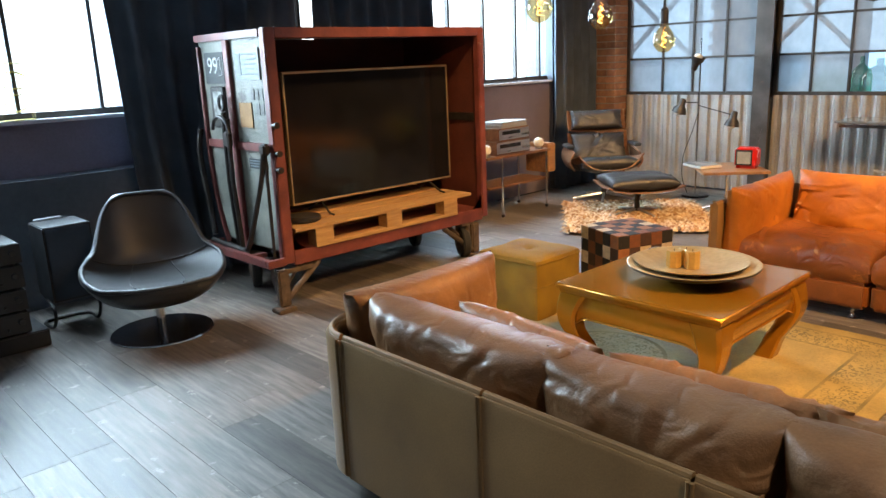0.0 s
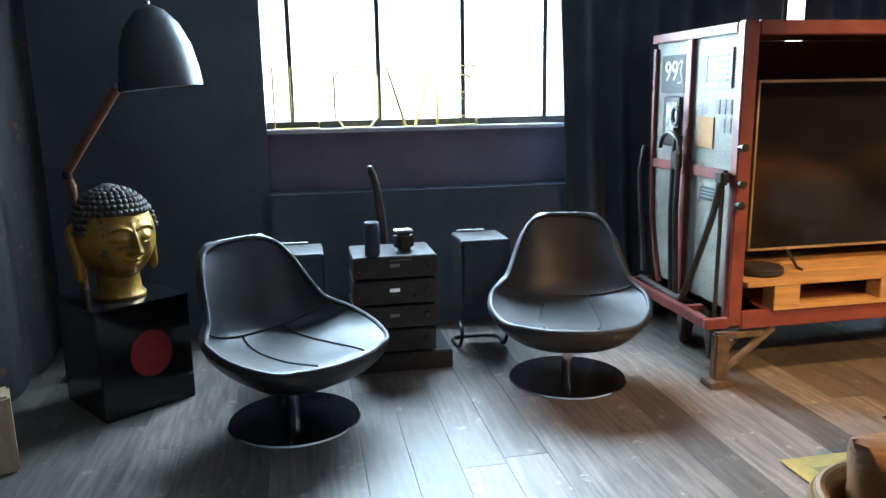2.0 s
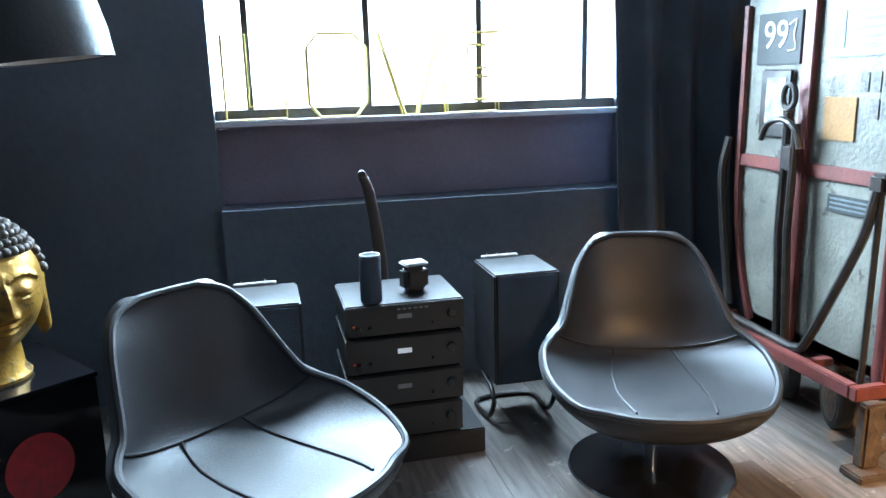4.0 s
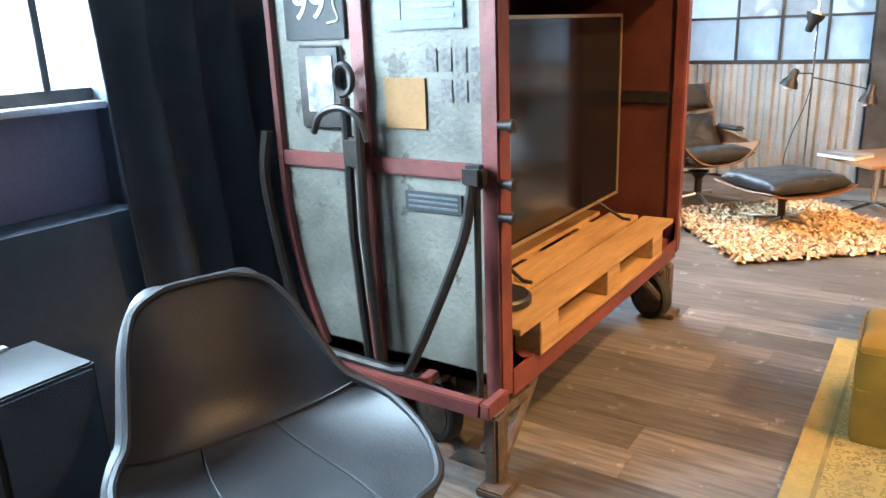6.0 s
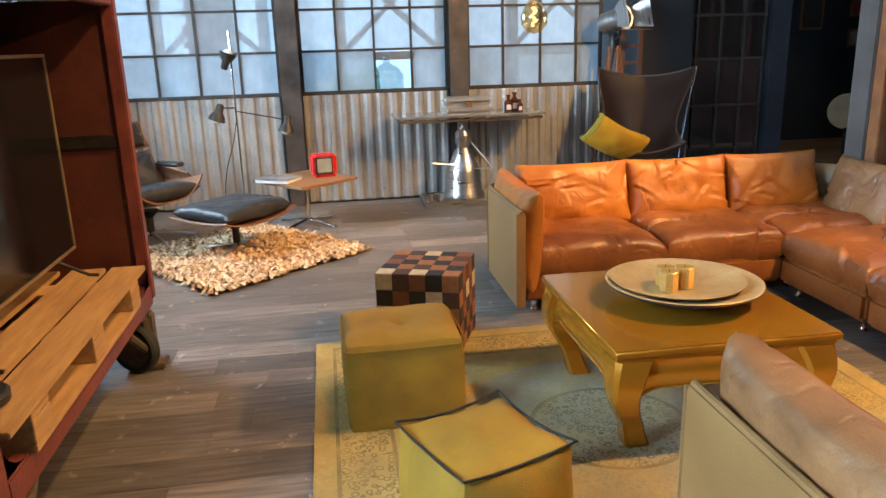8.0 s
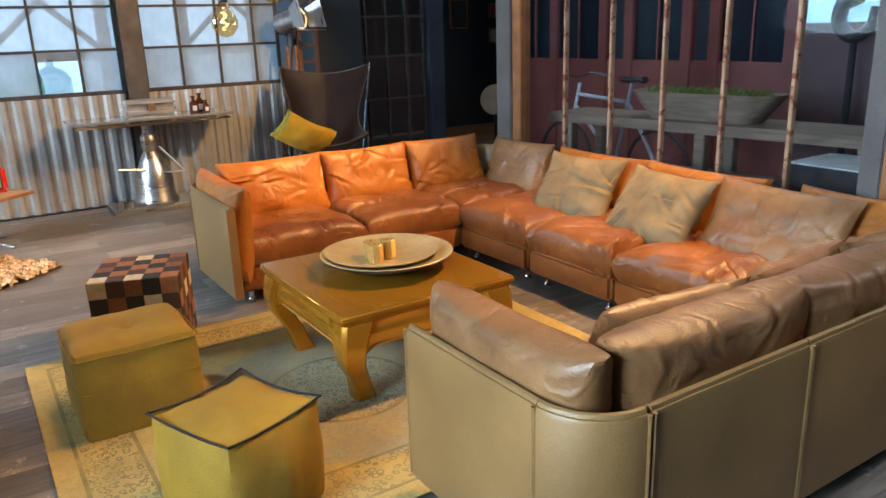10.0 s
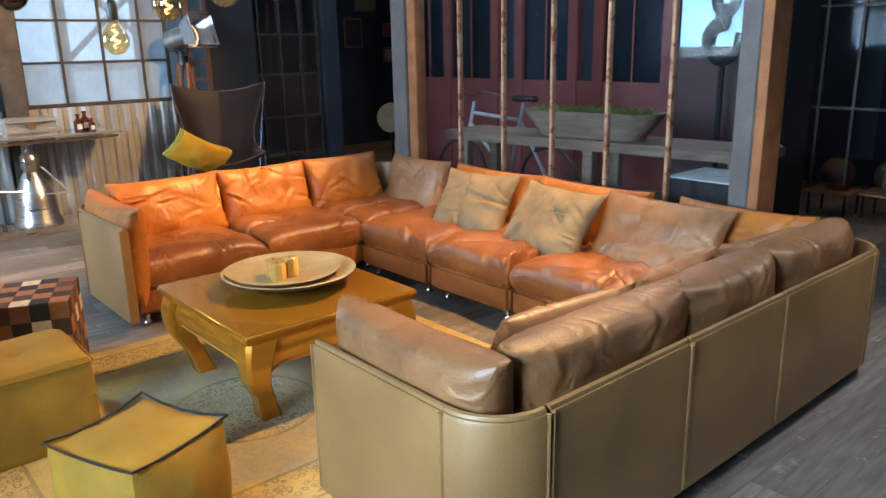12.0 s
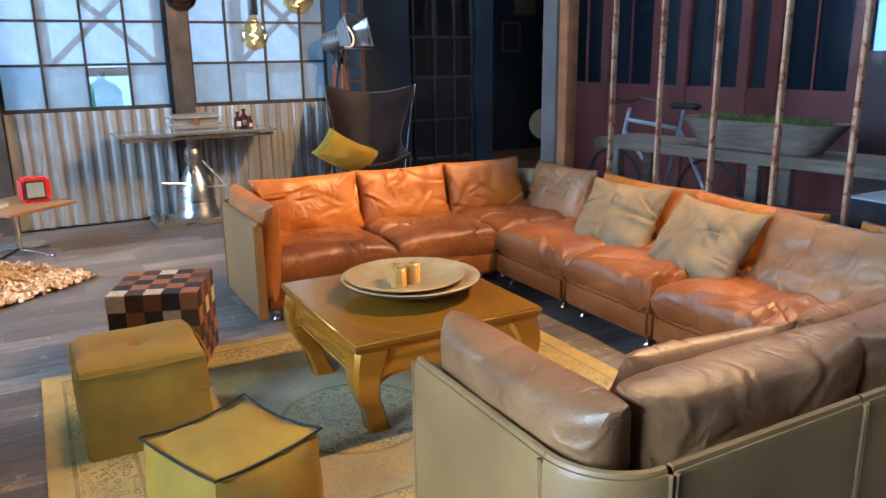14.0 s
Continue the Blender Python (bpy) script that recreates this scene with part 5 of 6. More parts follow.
# ---- hi-fi corner ----
SILVER_TEXT = mat("silver_print", (0.3, 0.3, 0.3), rough=0.5)
LED_G, LED_R = glow("green_led", (0.1, 1.0, 0.3), 0.5), glow("red_led", (1.0, 0.08, 0.03), 0.12)
DISPLAY = glow("amber_white_display", (0.85, 0.9, 0.95), 0.16)
low = thing("stereo_stand", "low black plinth under the hi-fi stack", "stand", pose(0.92, 4.79, 0))
part("plinth", block(-0.26, 0.3, -0.17, 0.2, 0, 0.1, 0.006), BLACK_PLASTIC, low)
zz = 0.1
for k, h in enumerate((0.13, 0.13, 0.14, 0.125)):
    u = thing("hifi_component", "black hi-fi component in a stack, with knobs and a small display", "hi-fi", pose(0.915 + 0.004 * k, 4.79, zz), "hi-fi stack")
    part("case", block(-0.216, 0.216, -0.165, 0.17, 0.012, h, 0.005), BLACK_PLASTIC, u)
    part("front_plate", block(-0.216, 0.216, -0.173, -0.166, 0.014, h - 0.003, 0.002), BLACK_PLASTIC, u)
    part("display", block(-0.03, 0.022, -0.1755, -0.1735, h * 0.56, h * 0.69), DISPLAY if k == 2 else SILVER_TEXT, u) if k in (1, 2, 3) else None
    for q, (x_, r_) in enumerate(((0.17, 0.018), (-0.17, 0.008), (-0.13, 0.006), (0.1, 0.006))):
        kb = part("knob", lathe([(r_, 0), (r_, 0.012), (r_ * 0.8, 0.016), (0.001, 0.016)], 16), BLACK_PLASTIC, u)
        kb.matrix_local = pose(x_, -0.173, h * (0.6 if q == 0 else 0.35), 90, 0, 0)
    for q in range(6):
        part("button", block(-0.03 + 0.02 * q, -0.018 + 0.02 * q, -0.177, -0.173, h * 0.82, h * 0.86, 0.001), SILVER_TEXT, u) if k == 3 else None
    part("led", block(-0.19, -0.184, -0.176, -0.1735, 0.05, 0.056), LED_G if k in (0, 1) else LED_R, u)
    for sx in (-0.18, 0.18):
        for sy in (-0.13, 0.13):
            part("foot", lathe([(0.015, 0), (0.018, 0.012)], 10), RUBBER, u).location = (sx, sy, 0)
    zz += h


def speaker(x, y):
    s = thing("loudspeaker", "black box loudspeaker on a cantilever tube stand", "loudspeaker", pose(x, y, 0), "loudspeakers")
    part("cabinet", block(-0.135, 0.135, -0.14, 0.145, 0.20, 0.655, 0.006), BLACK_PLASTIC, s)
    part("grille", block(-0.125, 0.125, -0.148, -0.141, 0.21, 0.645, 0.004), CURTAIN, s, "black cloth grille")
    part("rear_lip", block(-0.1, 0.06, 0.13, 0.16, 0.656, 0.666, 0.003), SILVER_TEXT, s)
    for k in range(3):
        part("terminal", lathe([(0.005, -0.02), (0.005, 0.004), (0.003, 0.007)], 10), CHROME, s).location = (-0.07 + 0.045 * k, 0.165, 0.665)
    part("stand", tube(smoothed([(-0.12, 0.1, 0.195), (-0.13, -0.08, 0.16), (-0.13, -0.1, 0.1), (-0.13, -0.02, 0.02), (-0.12, 0.16, 0.013), (0.12, 0.16, 0.013), (0.13, -0.02, 0.02), (0.13, -0.1, 0.1), (0.13, -0.08, 0.16), (0.12, 0.1, 0.195)], 4), 0.011, 8), BLACK_STEEL, s)
    return s


speaker(1.44, 4.9)
speaker(0.43, 4.78)
ZT = 0.627
sp = thing("wireless_speaker", "tall black cylindrical wireless speaker on the hi-fi stack", "speaker", pose(0.815, 4.67, ZT))
part("body", lathe([(0.036, 0), (0.039, 0.006), (0.039, 0.165), (0.034, 0.172), (0.03, 0.168), (0.001, 0.167)], 24), CURTAIN, sp)
part("top_ring", lathe([(0.031, 0.1725), (0.036, 0.1735), (0.037, 0.17)], 24, cap=False), SILVER_TEXT, sp, "light touch ring")
sp = thing("wireless_speaker", "small rounded black smart speaker with a light top", "speaker", pose(0.99, 4.76, ZT, 0, 0, 12))
part("body", block(-0.05, 0.05, -0.04, 0.04, 0, 0.1, 0.02, 4), BLACK_PLASTIC, sp)
part("top", block(-0.047, 0.047, -0.037, 0.037, 0.1, 0.112, 0.005, 3), SILVER_TEXT, sp, "pale grey top")
hn = thing("horn", "tall dark curved wooden horn standing behind the hi-fi stack", "sculpture", pose(0.9, 5.05, 0))
part("horn", tube(smoothed([(0.03, 0.02, 0.0), (0.02, 0.0, 0.35), (0.01, 0, 0.7), (-0.02, 0, 0.95), (-0.045, 0, 1.03), (-0.05, -0.02, 1.04)], 6), 0.032, 12, taper=[1.1 - 0.65 * k / 30 for k in range(31)]), mat("dark_horn", (0.05, 0.035, 0.03), rough=0.5), hn)
WIRE = mat("brass_wire", (0.50, 0.40, 0.10), rough=0.45, metal=0.25, scale=20)
LET = {"L": [(0, 0), (0.26, 0), (0.26, 0.08), (0.22, 0.055), (0.1, 0.055), (0.1, 0.36), (0, 0.36)],
       "O": [(0.05, 0), (0.21, 0), (0.26, 0.06), (0.26, 0.3), (0.21, 0.36), (0.05, 0.36), (0, 0.3), (0, 0.06)],
       "V": [(0.1, 0), (0.16, 0), (0.27, 0.36), (0.17, 0.36), (0.13, 0.14), (0.1, 0.36), (-0.01, 0.36)],
       "E": [(0, 0), (0.25, 0), (0.25, 0.1), (0.18, 0.055), (0.1, 0.055), (0.1, 0.16), (0.2, 0.16), (0.2, 0.2), (0.1, 0.2), (0.1, 0.305), (0.18, 0.305), (0.25, 0.27), (0.25, 0.36), (0, 0.36)]}
for ch_, x_ in (("L", 0.34), ("O", 0.70), ("V", 1.03), ("E", 1.33)):
    w = thing("wire_letter", "brass wire letter %s standing on the window sill" % ch_, "letter", pose(x_, 5.525, 1.243), "wire letters")
    for y in (0.0, 0.05):
        part("outline", tube([(a, y, c) for a, c in LET[ch_]], 0.006, 6, closed=True), WIRE, w)
    for a, c in LET[ch_]:
        part("spacer", tube([(a, 0, c), (a, 0.05, c)], 0.004, 6), WIRE, w)

# ---- bronze head, box and lamp ----
bx = thing("box_table", "black lacquered cube table with a red round emblem", "side table", pose(-0.449, 4.275, 0, 0, 0, 35.7) @ Matrix.Diagonal((1, 1, 1.108, 1)))
part("body", block(0, 0.44, 0, 0.44, 0.0, 0.458, 0.005), BLACK_GLOSS, bx)
part("top", block(-0.004, 0.444, -0.004, 0.444, 0.459, 0.474, 0.003), BLACK_GLOSS, bx)
em = part("emblem", lathe([(0.001, 0.001), (0.1, 0.001), (0.1, 0.0)], 40, cap=False), mat("red_print", (0.4, 0.012, 0.02), (0.22, 0.008, 0.014), 0.5, 26), bx, "red round emblem")
em.matrix_local = pose(0.24, -0.002, 0.25, 90, 0, 0)
HEAD = mat("gilded_patina", (0.46, 0.25, 0.035), (0.25, 0.13, 0.022), 0.42, 9, metal=0.5, bump=0.3, wear=(0.10, 0.08, 0.05), wear_at=0.57)
DARKHEAD = mat("dark_bronze", (0.10, 0.085, 0.075), (0.06, 0.05, 0.045), 0.6, 12, metal=0.3, bump=0.3)


def statue_head():
    """A serene stylised head: face, ears, neck, and rows of curls up to the topknot, as one mesh."""
    b = bmesh.new()
    bmesh.ops.create_uvsphere(b, u_segments=150, v_segments=110, radius=1)

    def hill(a, wide):
        return math.exp(-(a / wide) ** 2)
    for v in b.verts:
        x, y, z = v.co
        w = 0.182 * (1 - 0.14 * max(0, -z) ** 1.5)
        p = Vector((x * w, y * (0.19 if y > 0 else 0.185), z * 0.215))
        if y < -0.2:
            c, q = abs(p.x), p.z
            t = min(max((0.045 - q) / 0.11, 0), 1)
            end = 1 / (1 + math.exp(min(60, (-0.071 - q) / 0.004)))
            d = (0.012 + 0.04 * t) * hill(p.x, 0.012 + 0.012 * t) * end * (q < 0.09) * min(1, max(0, (0.09 - q) / 0.05))
            d += 0.022 * hill(c - 0.024, 0.012) * hill(q + 0.06, 0.013)
            d += 0.014 * hill(q - (0.058 - 7 * (c - 0.06) ** 2), 0.008) * (0.012 < c < 0.12)
            d += 0.02 * hill(c - 0.062, 0.034) * hill(q - 0.006, 0.022)
            d -= 0.014 * hill(q - (-0.010 + 5 * (c - 0.062) ** 2), 0.0042) * hill(c - 0.062, 0.034)
            m = -0.108 + 5.5 * p.x ** 2
            d += 0.022 * hill(p.x, 0.045) * hill(q - m - 0.011, 0.009) + 0.024 * hill(p.x, 0.035) * hill(q - m + 0.012, 0.010)
            d -= 0.012 * hill(p.x, 0.048) * hill(q - m, 0.0038)
            d += 0.014 * hill(p.x, 0.04) * hill(q + 0.172, 0.026) + 0.009 * hill(c - 0.088, 0.036) * hill(q + 0.07, 0.04)
            p.y -= d * min(1, (-y - 0.2) * 4)
        v.co = p + Vector((0, 0, 0.29))
    for s in (-1, 1):
        tube(smoothed([(s * 0.165, 0.0, 0.36), (s * 0.19, 0.02, 0.33), (s * 0.185, 0.015, 0.26), (s * 0.18, 0.0, 0.2), (s * 0.178, -0.005, 0.13), (s * 0.17, 0.0, 0.12)], 4), 0.024, 10, bm=b)
    lathe([(0.115, 0.0), (0.118, 0.012), (0.10, 0.035), (0.095, 0.1), (0.1, 0.13)], 32, bm=b)
    return b


hd = part("bronze_head", statue_head(), HEAD)
hd.data.materials.append(DARKHEAD)
bm = bmesh.new()
for r_ in range(11):
    el = radians(8 + 8 * r_)
    n_ = max(1, int(46 * math.cos(el)))
    for k in range(n_):
        a = 2 * math.pi * (k + 0.5 * (r_ % 2)) / n_
        p = Vector((0.187 * math.cos(a) * math.cos(el), 0.195 * math.sin(a) * math.cos(el), 0.30 + 0.215 * math.sin(el)))
        if p.y < -0.08 and p.z < 0.40:
            continue
        q = bmesh.ops.create_icosphere(bm, subdivisions=2, radius=0.0145)
        bmesh.ops.translate(bm, verts=q["verts"], vec=p)
cap = bmesh.ops.create_uvsphere(bm, u_segments=40, v_segments=24, radius=1)
for v in cap["verts"]:
    v.co = Vector((v.co.x * 0.188, v.co.y * 0.194, v.co.z * 0.219 + 0.29))
bmesh.ops.delete(bm, geom=[v for v in cap["verts"] if v.co.z < 0.2 or (v.co.z < 0.385 and v.co.y < 0.03)], context="VERTS")
q = bmesh.ops.create_uvsphere(bm, u_segments=16, v_segments=10, radius=0.07)
bmesh.ops.translate(bm, verts=q["verts"], vec=(0, 0.02, 0.465))
me2 = bpy.data.meshes.new("tmp")
for f_ in bm.faces:
    f_.material_index = 1
bm.to_mesh(me2)
bm.free()
bm = bmesh.new()
bm.from_mesh(hd.data)
bm.from_mesh(me2)
bm.to_mesh(hd.data)
bm.free()
for p_ in hd.data.polygons:
    p_.use_smooth = True
hd.matrix_world = pose(-0.40, 4.57, 0.525, 0, 0, 40) @ Matrix.Scale(1.0, 4)
tagged(hd, "gilded bronze head statue with dark curls on the black box", "statue")

fl = thing("floor_lamp", "black dome floor lamp with a wooden arm", "floor lamp", pose(-0.66, 4.95, 0))
part("base", lathe([(0.15, 0), (0.15, 0.015), (0.02, 0.025)], 28), BLACK_STEEL, fl)
part("pole", tube([(0, 0, 0.02), (0, 0, 1.02)], 0.018, 10), WALNUT, fl, "wooden pole")
part("arm", tube([(0, 0, 1.0), (-0.02, -0.005, 1.08), (0.27, -0.05, 1.49)], 0.022, 10), mat("reddish_wood", (0.24, 0.09, 0.05), rough=0.45, stretch=(1, 1, 6)), fl, "reddish wooden arm")
part("joint", lathe([(0.025, -0.02), (0.025, 0.02)], 14), BLACK_STEEL, fl).location = (-0.02, -0.005, 1.07)
part("joint", lathe([(0.02, -0.02), (0.02, 0.03)], 14), CHROME, fl).location = (0.275, -0.05, 1.49)
sd = part("shade", lathe([(0.195, 0.0), (0.19, 0.09), (0.17, 0.2), (0.13, 0.3), (0.07, 0.37), (0.02, 0.395), (0.001, 0.398), (0.001, 0.39), (0.068, 0.363), (0.126, 0.295), (0.166, 0.197), (0.186, 0.09), (0.19, 0.0)], 40, cap=False), mat("graphite_enamel", (0.05, 0.055, 0.06), rough=0.38), fl, "graphite metal dome shade")
sd.matrix_local = pose(0.485, -0.06, 1.488, 0, -5, 0)
ins = part("shade_lining", lathe([(0.186, 0.004), (0.16, 0.19), (0.06, 0.355), (0.001, 0.38)], 40, cap=False), WHITE, fl, "white shade lining")
ins.matrix_local = pose(0.485, -0.06, 1.488, 0, -5, 0)
part("finial", lathe([(0.008, 0), (0.01, 0.02), (0.004, 0.03)], 10), CHROME, fl).matrix_local = pose(0.45, -0.06, 1.88)
HANG = mat("dark_floral_cloth", (0.014, 0.012, 0.013), (0.02, 0.018, 0.018), 0.8, 7, wear=(0.18, 0.05, 0.035), wear_at=0.60, stretch=(1, 3, 1))
hc = part("wall_hanging", sheet(lambda u, v: Vector((-0.95 + 0.012 * math.sin(v * 25), 3.7 + 1.75 * v, 0.03 + 2.6 * u)), 20, 40, 0.01), HANG)
tagged(hc, "dark wall hanging with faded red blossoms", "wall hanging")
wb = thing("wooden_post", "pale carved wooden post standing on a block", "post", pose(-0.77, 3.93, 0, 0, 0, 20))
PALE = mat("pale_wood", (0.48, 0.38, 0.25), (0.36, 0.27, 0.17), 0.6, 6, stretch=(6, 6, 1))
part("block", block(-0.07, 0.07, -0.07, 0.07, 0, 0.32, 0.01), PALE, wb)
part("shaft", block(-0.04, 0.04, -0.04, 0.04, 0.32, 0.62, 0.012), PALE, wb)

# ---- record corner ----
tr_ = thing("record_trolley", "walnut two-tier trolley with chrome legs by the window", "trolley", pose(5.68, 5.07, 0))
part("top_shelf", block(-0.48, 0.46, -0.2, 0.2, 0.575, 0.6, 0.004), WALNUT, tr_)
part("lower_shelf", block(-0.46, 0.44, -0.19, 0.19, 0.29, 0.31, 0.004), WALNUT, tr_)
for sx in (-0.27, 0.4):
    for sy in (-0.19, 0.19):
        part("leg", tube([(sx, sy, 0.03), (sx, sy, 0.6)], 0.01, 8), CHROME, tr_)
        part("castor", lathe([(0.01, 0), (0.018, 0.008), (0.018, 0.022), (0.008, 0.032)], 12), BLACK_STEEL, tr_).location = (sx, sy, 0)
part("side_box", block(0.47, 0.6, -0.15, 0.15, 0.34, 0.64, 0.01), TEAK, tr_, "teak magazine box on the side")
z_ = 0.601
for k, (w_, h_) in enumerate(((0.5, 0.13), (0.47, 0.12), (0.42, 0.03), (0.4, 0.025))):
    r_ = thing("radio_receiver" if k < 2 else "record_sleeve", "old silver and walnut radio receiver stacked on the trolley" if k < 2 else "stacked flat record sleeve on the receivers", "radio" if k < 2 else "record", pose(5.62 + 0.01 * k, 5.06, z_, 0, 0, 2 * k), "stacked receivers" if k < 2 else "record sleeves")
    if k < 2:
        part("case", block(-w_ / 2, w_ / 2, -0.14, 0.14, 0.0, h_, 0.006), WALNUT, r_)
        part("front", block(-w_ / 2 + 0.01, w_ / 2 - 0.01, -0.146, -0.141, 0.012, h_ - 0.01, 0.002), ALU, r_, "brushed silver front")
        part("dial", block(-w_ / 2 + 0.05, w_ / 2 - 0.15, -0.149, -0.1465, h_ * 0.5, h_ * 0.78), BLACK_GLOSS, r_)
        for q in range(4):
            part("knob", lathe([(0.014, 0), (0.012, 0.015), (0.001, 0.015)], 14), CHROME, r_).matrix_local = pose(w_ / 2 - 0.12 + 0.03 * q, -0.147, h_ * 0.4, 90)
    else:
        part("sleeve", block(-w_ / 2, w_ / 2, -0.13, 0.13, 0, h_, 0.003), SILVER_TEXT, r_)
    z_ += h_ + 0.001
OPAL = mat("opal_glass", (0.8, 0.72, 0.6), rough=0.2)
for x_, y_ in ((6.02, 4.93), (5.26, 4.95)):
    g_ = thing("globe_lamp", "small opal glass globe lamp on the trolley", "lamp", pose(x_, y_, 0.601), "globe lamps")
    part("foot", lathe([(0.04, 0), (0.04, 0.012), (0.02, 0.02)], 18), CHROME, g_)
    part("globe", lathe([(0.02, 0.02), (0.045, 0.035), (0.055, 0.065), (0.045, 0.098), (0.02, 0.113), (0.001, 0.116)], 20), OPAL, g_)

# ---- lounge chair and its ottoman ----
lc = thing("lounge_chair", "bent walnut lounge chair with black leather cushions", "lounge chair", pose(6.72, 4.62, 0.0, 0, 0, 140))


def ply(w, l_, curve, name, parent, m, leather=True, th=0.11, seed=0):
    s = part(name, sheet(lambda u, v: Vector(((u - 0.5) * w, (v - 0.5) * l_, curve * (2 * u - 1) ** 2 * abs(2 * u - 1) + 0.02 * (2 * v - 1) ** 2)), 20, 16, 0.012), WALNUT, parent, "moulded walnut shell")
    s.matrix_local = m
    if leather:
        c_ = part(name.replace("shell", "cushion"), cushion(w * 0.92, l_ * 0.95, th, seed, 0.4, 0.015, 22, 5.0), BLACK_LEATHER, parent, "buttoned black leather cushion")
        c_.matrix_local = m @ Matrix.Translation((0, 0, th * 0.55 + 0.01))
    return s


ply(0.66, 0.58, 0.16, "seat_shell", lc, pose(0, 0.02, 0.30, 8, 0, 0), True, 0.14, 51)
ply(0.64, 0.34, 0.07, "back_shell", lc, pose(0, -0.30, 0.50, -62, 0, 0), True, 0.12, 52)
ply(0.62, 0.22, 0.07, "head_shell", lc, pose(0, -0.42, 0.79, -68, 0, 0), True, 0.12, 53)
for s in (-1, 1):
    ar = part("arm_shell", sheet(lambda u, v: Vector((s * (0.33 + 0.05 * math.sin(u * 3.1)), -0.3 + 0.42 * v, 0.34 + 0.24 * u - 0.06 * v * u)), 8, 10, 0.014), WALNUT, lc, "walnut arm shell")
    part("arm_pad", block(s * 0.355 - 0.045, s * 0.355 + 0.045, -0.26, 0.02, 0.555, 0.59, 0.014, 3), BLACK_LEATHER, lc)
part("stem", lathe([(0.03, 0.06), (0.03, 0.2), (0.08, 0.26)], 16), BLACK_STEEL, lc)
for k in range(5):
    a = radians(72 * k)
    part("base_leg", tube([(0, 0, 0.08), (0.3 * math.cos(a), 0.3 * math.sin(a), 0.035), (0.33 * math.cos(a), 0.33 * math.sin(a), 0.03)], 0.014, 8), ALU, lc)
lo = thing("lounge_ottoman", "black leather ottoman with a bent walnut shell", "ottoman", pose(6.22, 3.9, 0.0, 0, 0, 140) @ Matrix.Diagonal((1.06, 1.06, 0.88, 1)))
ply(0.66, 0.56, 0.06, "seat_shell", lo, pose(0, 0, 0.29, 0, 0, 0), True, 0.15, 55)
part("stem", lathe([(0.025, 0.06), (0.025, 0.2), (0.06, 0.28)], 16), BLACK_STEEL, lo)
for k in range(4):
    a = radians(90 * k + 20)
    part("base_leg", tube([(0, 0, 0.08), (0.28 * math.cos(a), 0.28 * math.sin(a), 0.035), (0.31 * math.cos(a), 0.31 * math.sin(a), 0.03)], 0.013, 8), ALU, lo)

# ---- side table, book, red set, lamp ----
st = thing("side_table", "teak side table on a star-shaped chrome foot", "side table", pose(6.98, 3.385, 0, 0, 0, 40) @ Matrix.Diagonal((1, 1, 0.94, 1)))
part("tabletop", block(-0.33, 0.33, -0.3, 0.3, 0.405, 0.432, 0.006), TEAK, st)
part("stem", lathe([(0.022, 0.05), (0.022, 0.36), (0.07, 0.402)], 14), CHROME, st)
for k in range(4):
    a = radians(90 * k + 10)
    part("foot", tube([(0, 0, 0.06), (0.3 * math.cos(a), 0.3 * math.sin(a), 0.014)], 0.014, 8), CHROME, st)
bk = thing("book", "large white picture book lying on the side table", "book", pose(6.88, 3.6, 0.407, 0, 0, 62))
part("pages", block(-0.15, 0.15, -0.115, 0.115, 0.003, 0.027), WHITE, bk)
part("cover", block(-0.155, 0.155, -0.12, 0.12, 0.028, 0.032, 0.001), mat("book_cover", (0.08, 0.085, 0.1), (0.3, 0.28, 0.25), 0.4, 10), bk)
rt = thing("portable_tv", "small red plastic retro television on the side table", "television", pose(7.02, 3.225, 0.407, 0, 0, -78))
part("case", block(-0.10, 0.10, -0.07, 0.11, 0.012, 0.19, 0.018, 4), RED_PLASTIC, rt)
part("foot_rail", block(-0.09, 0.09, -0.05, 0.09, 0, 0.011, 0.002), RED_PLASTIC, rt)
part("screen_frame", block(-0.085, 0.062, -0.078, -0.071, 0.03, 0.175, 0.003), BLACK_PLASTIC, rt)
part("screen", block(-0.072, 0.05, -0.083, -0.079, 0.045, 0.16, 0.002), mat("grey_tube_glass", (0.34, 0.37, 0.36), rough=0.15), rt, "grey-green picture tube")
part("antenna", tube([(0.08, 0.05, 0.19), (0.1, 0.06, 0.36)], 0.002, 6), CHROME, rt)


def lamp_head(parent, p, rz, tilt):
    h = part("lamp_shade", lathe([(0.022, 0.1), (0.03, 0.09), (0.035, 0.03), (0.06, 0.0), (0.075, -0.045), (0.072, -0.045), (0.055, 0.0), (0.02, 0.03)], 22, cap=False), BLACK_STEEL, parent, "black metal spot shade")
    h.matrix_local = pose(*p, tilt, 0, rz)
    g = part("bulb", lathe([(0.015, 0.02), (0.04, -0.02), (0.045, -0.045), (0.03, -0.068), (0.001, -0.075)], 16), mat("bulb_glass", (0.7, 0.66, 0.58), rough=0.12), parent)
    g.matrix_local = pose(*p, tilt, 0, rz)


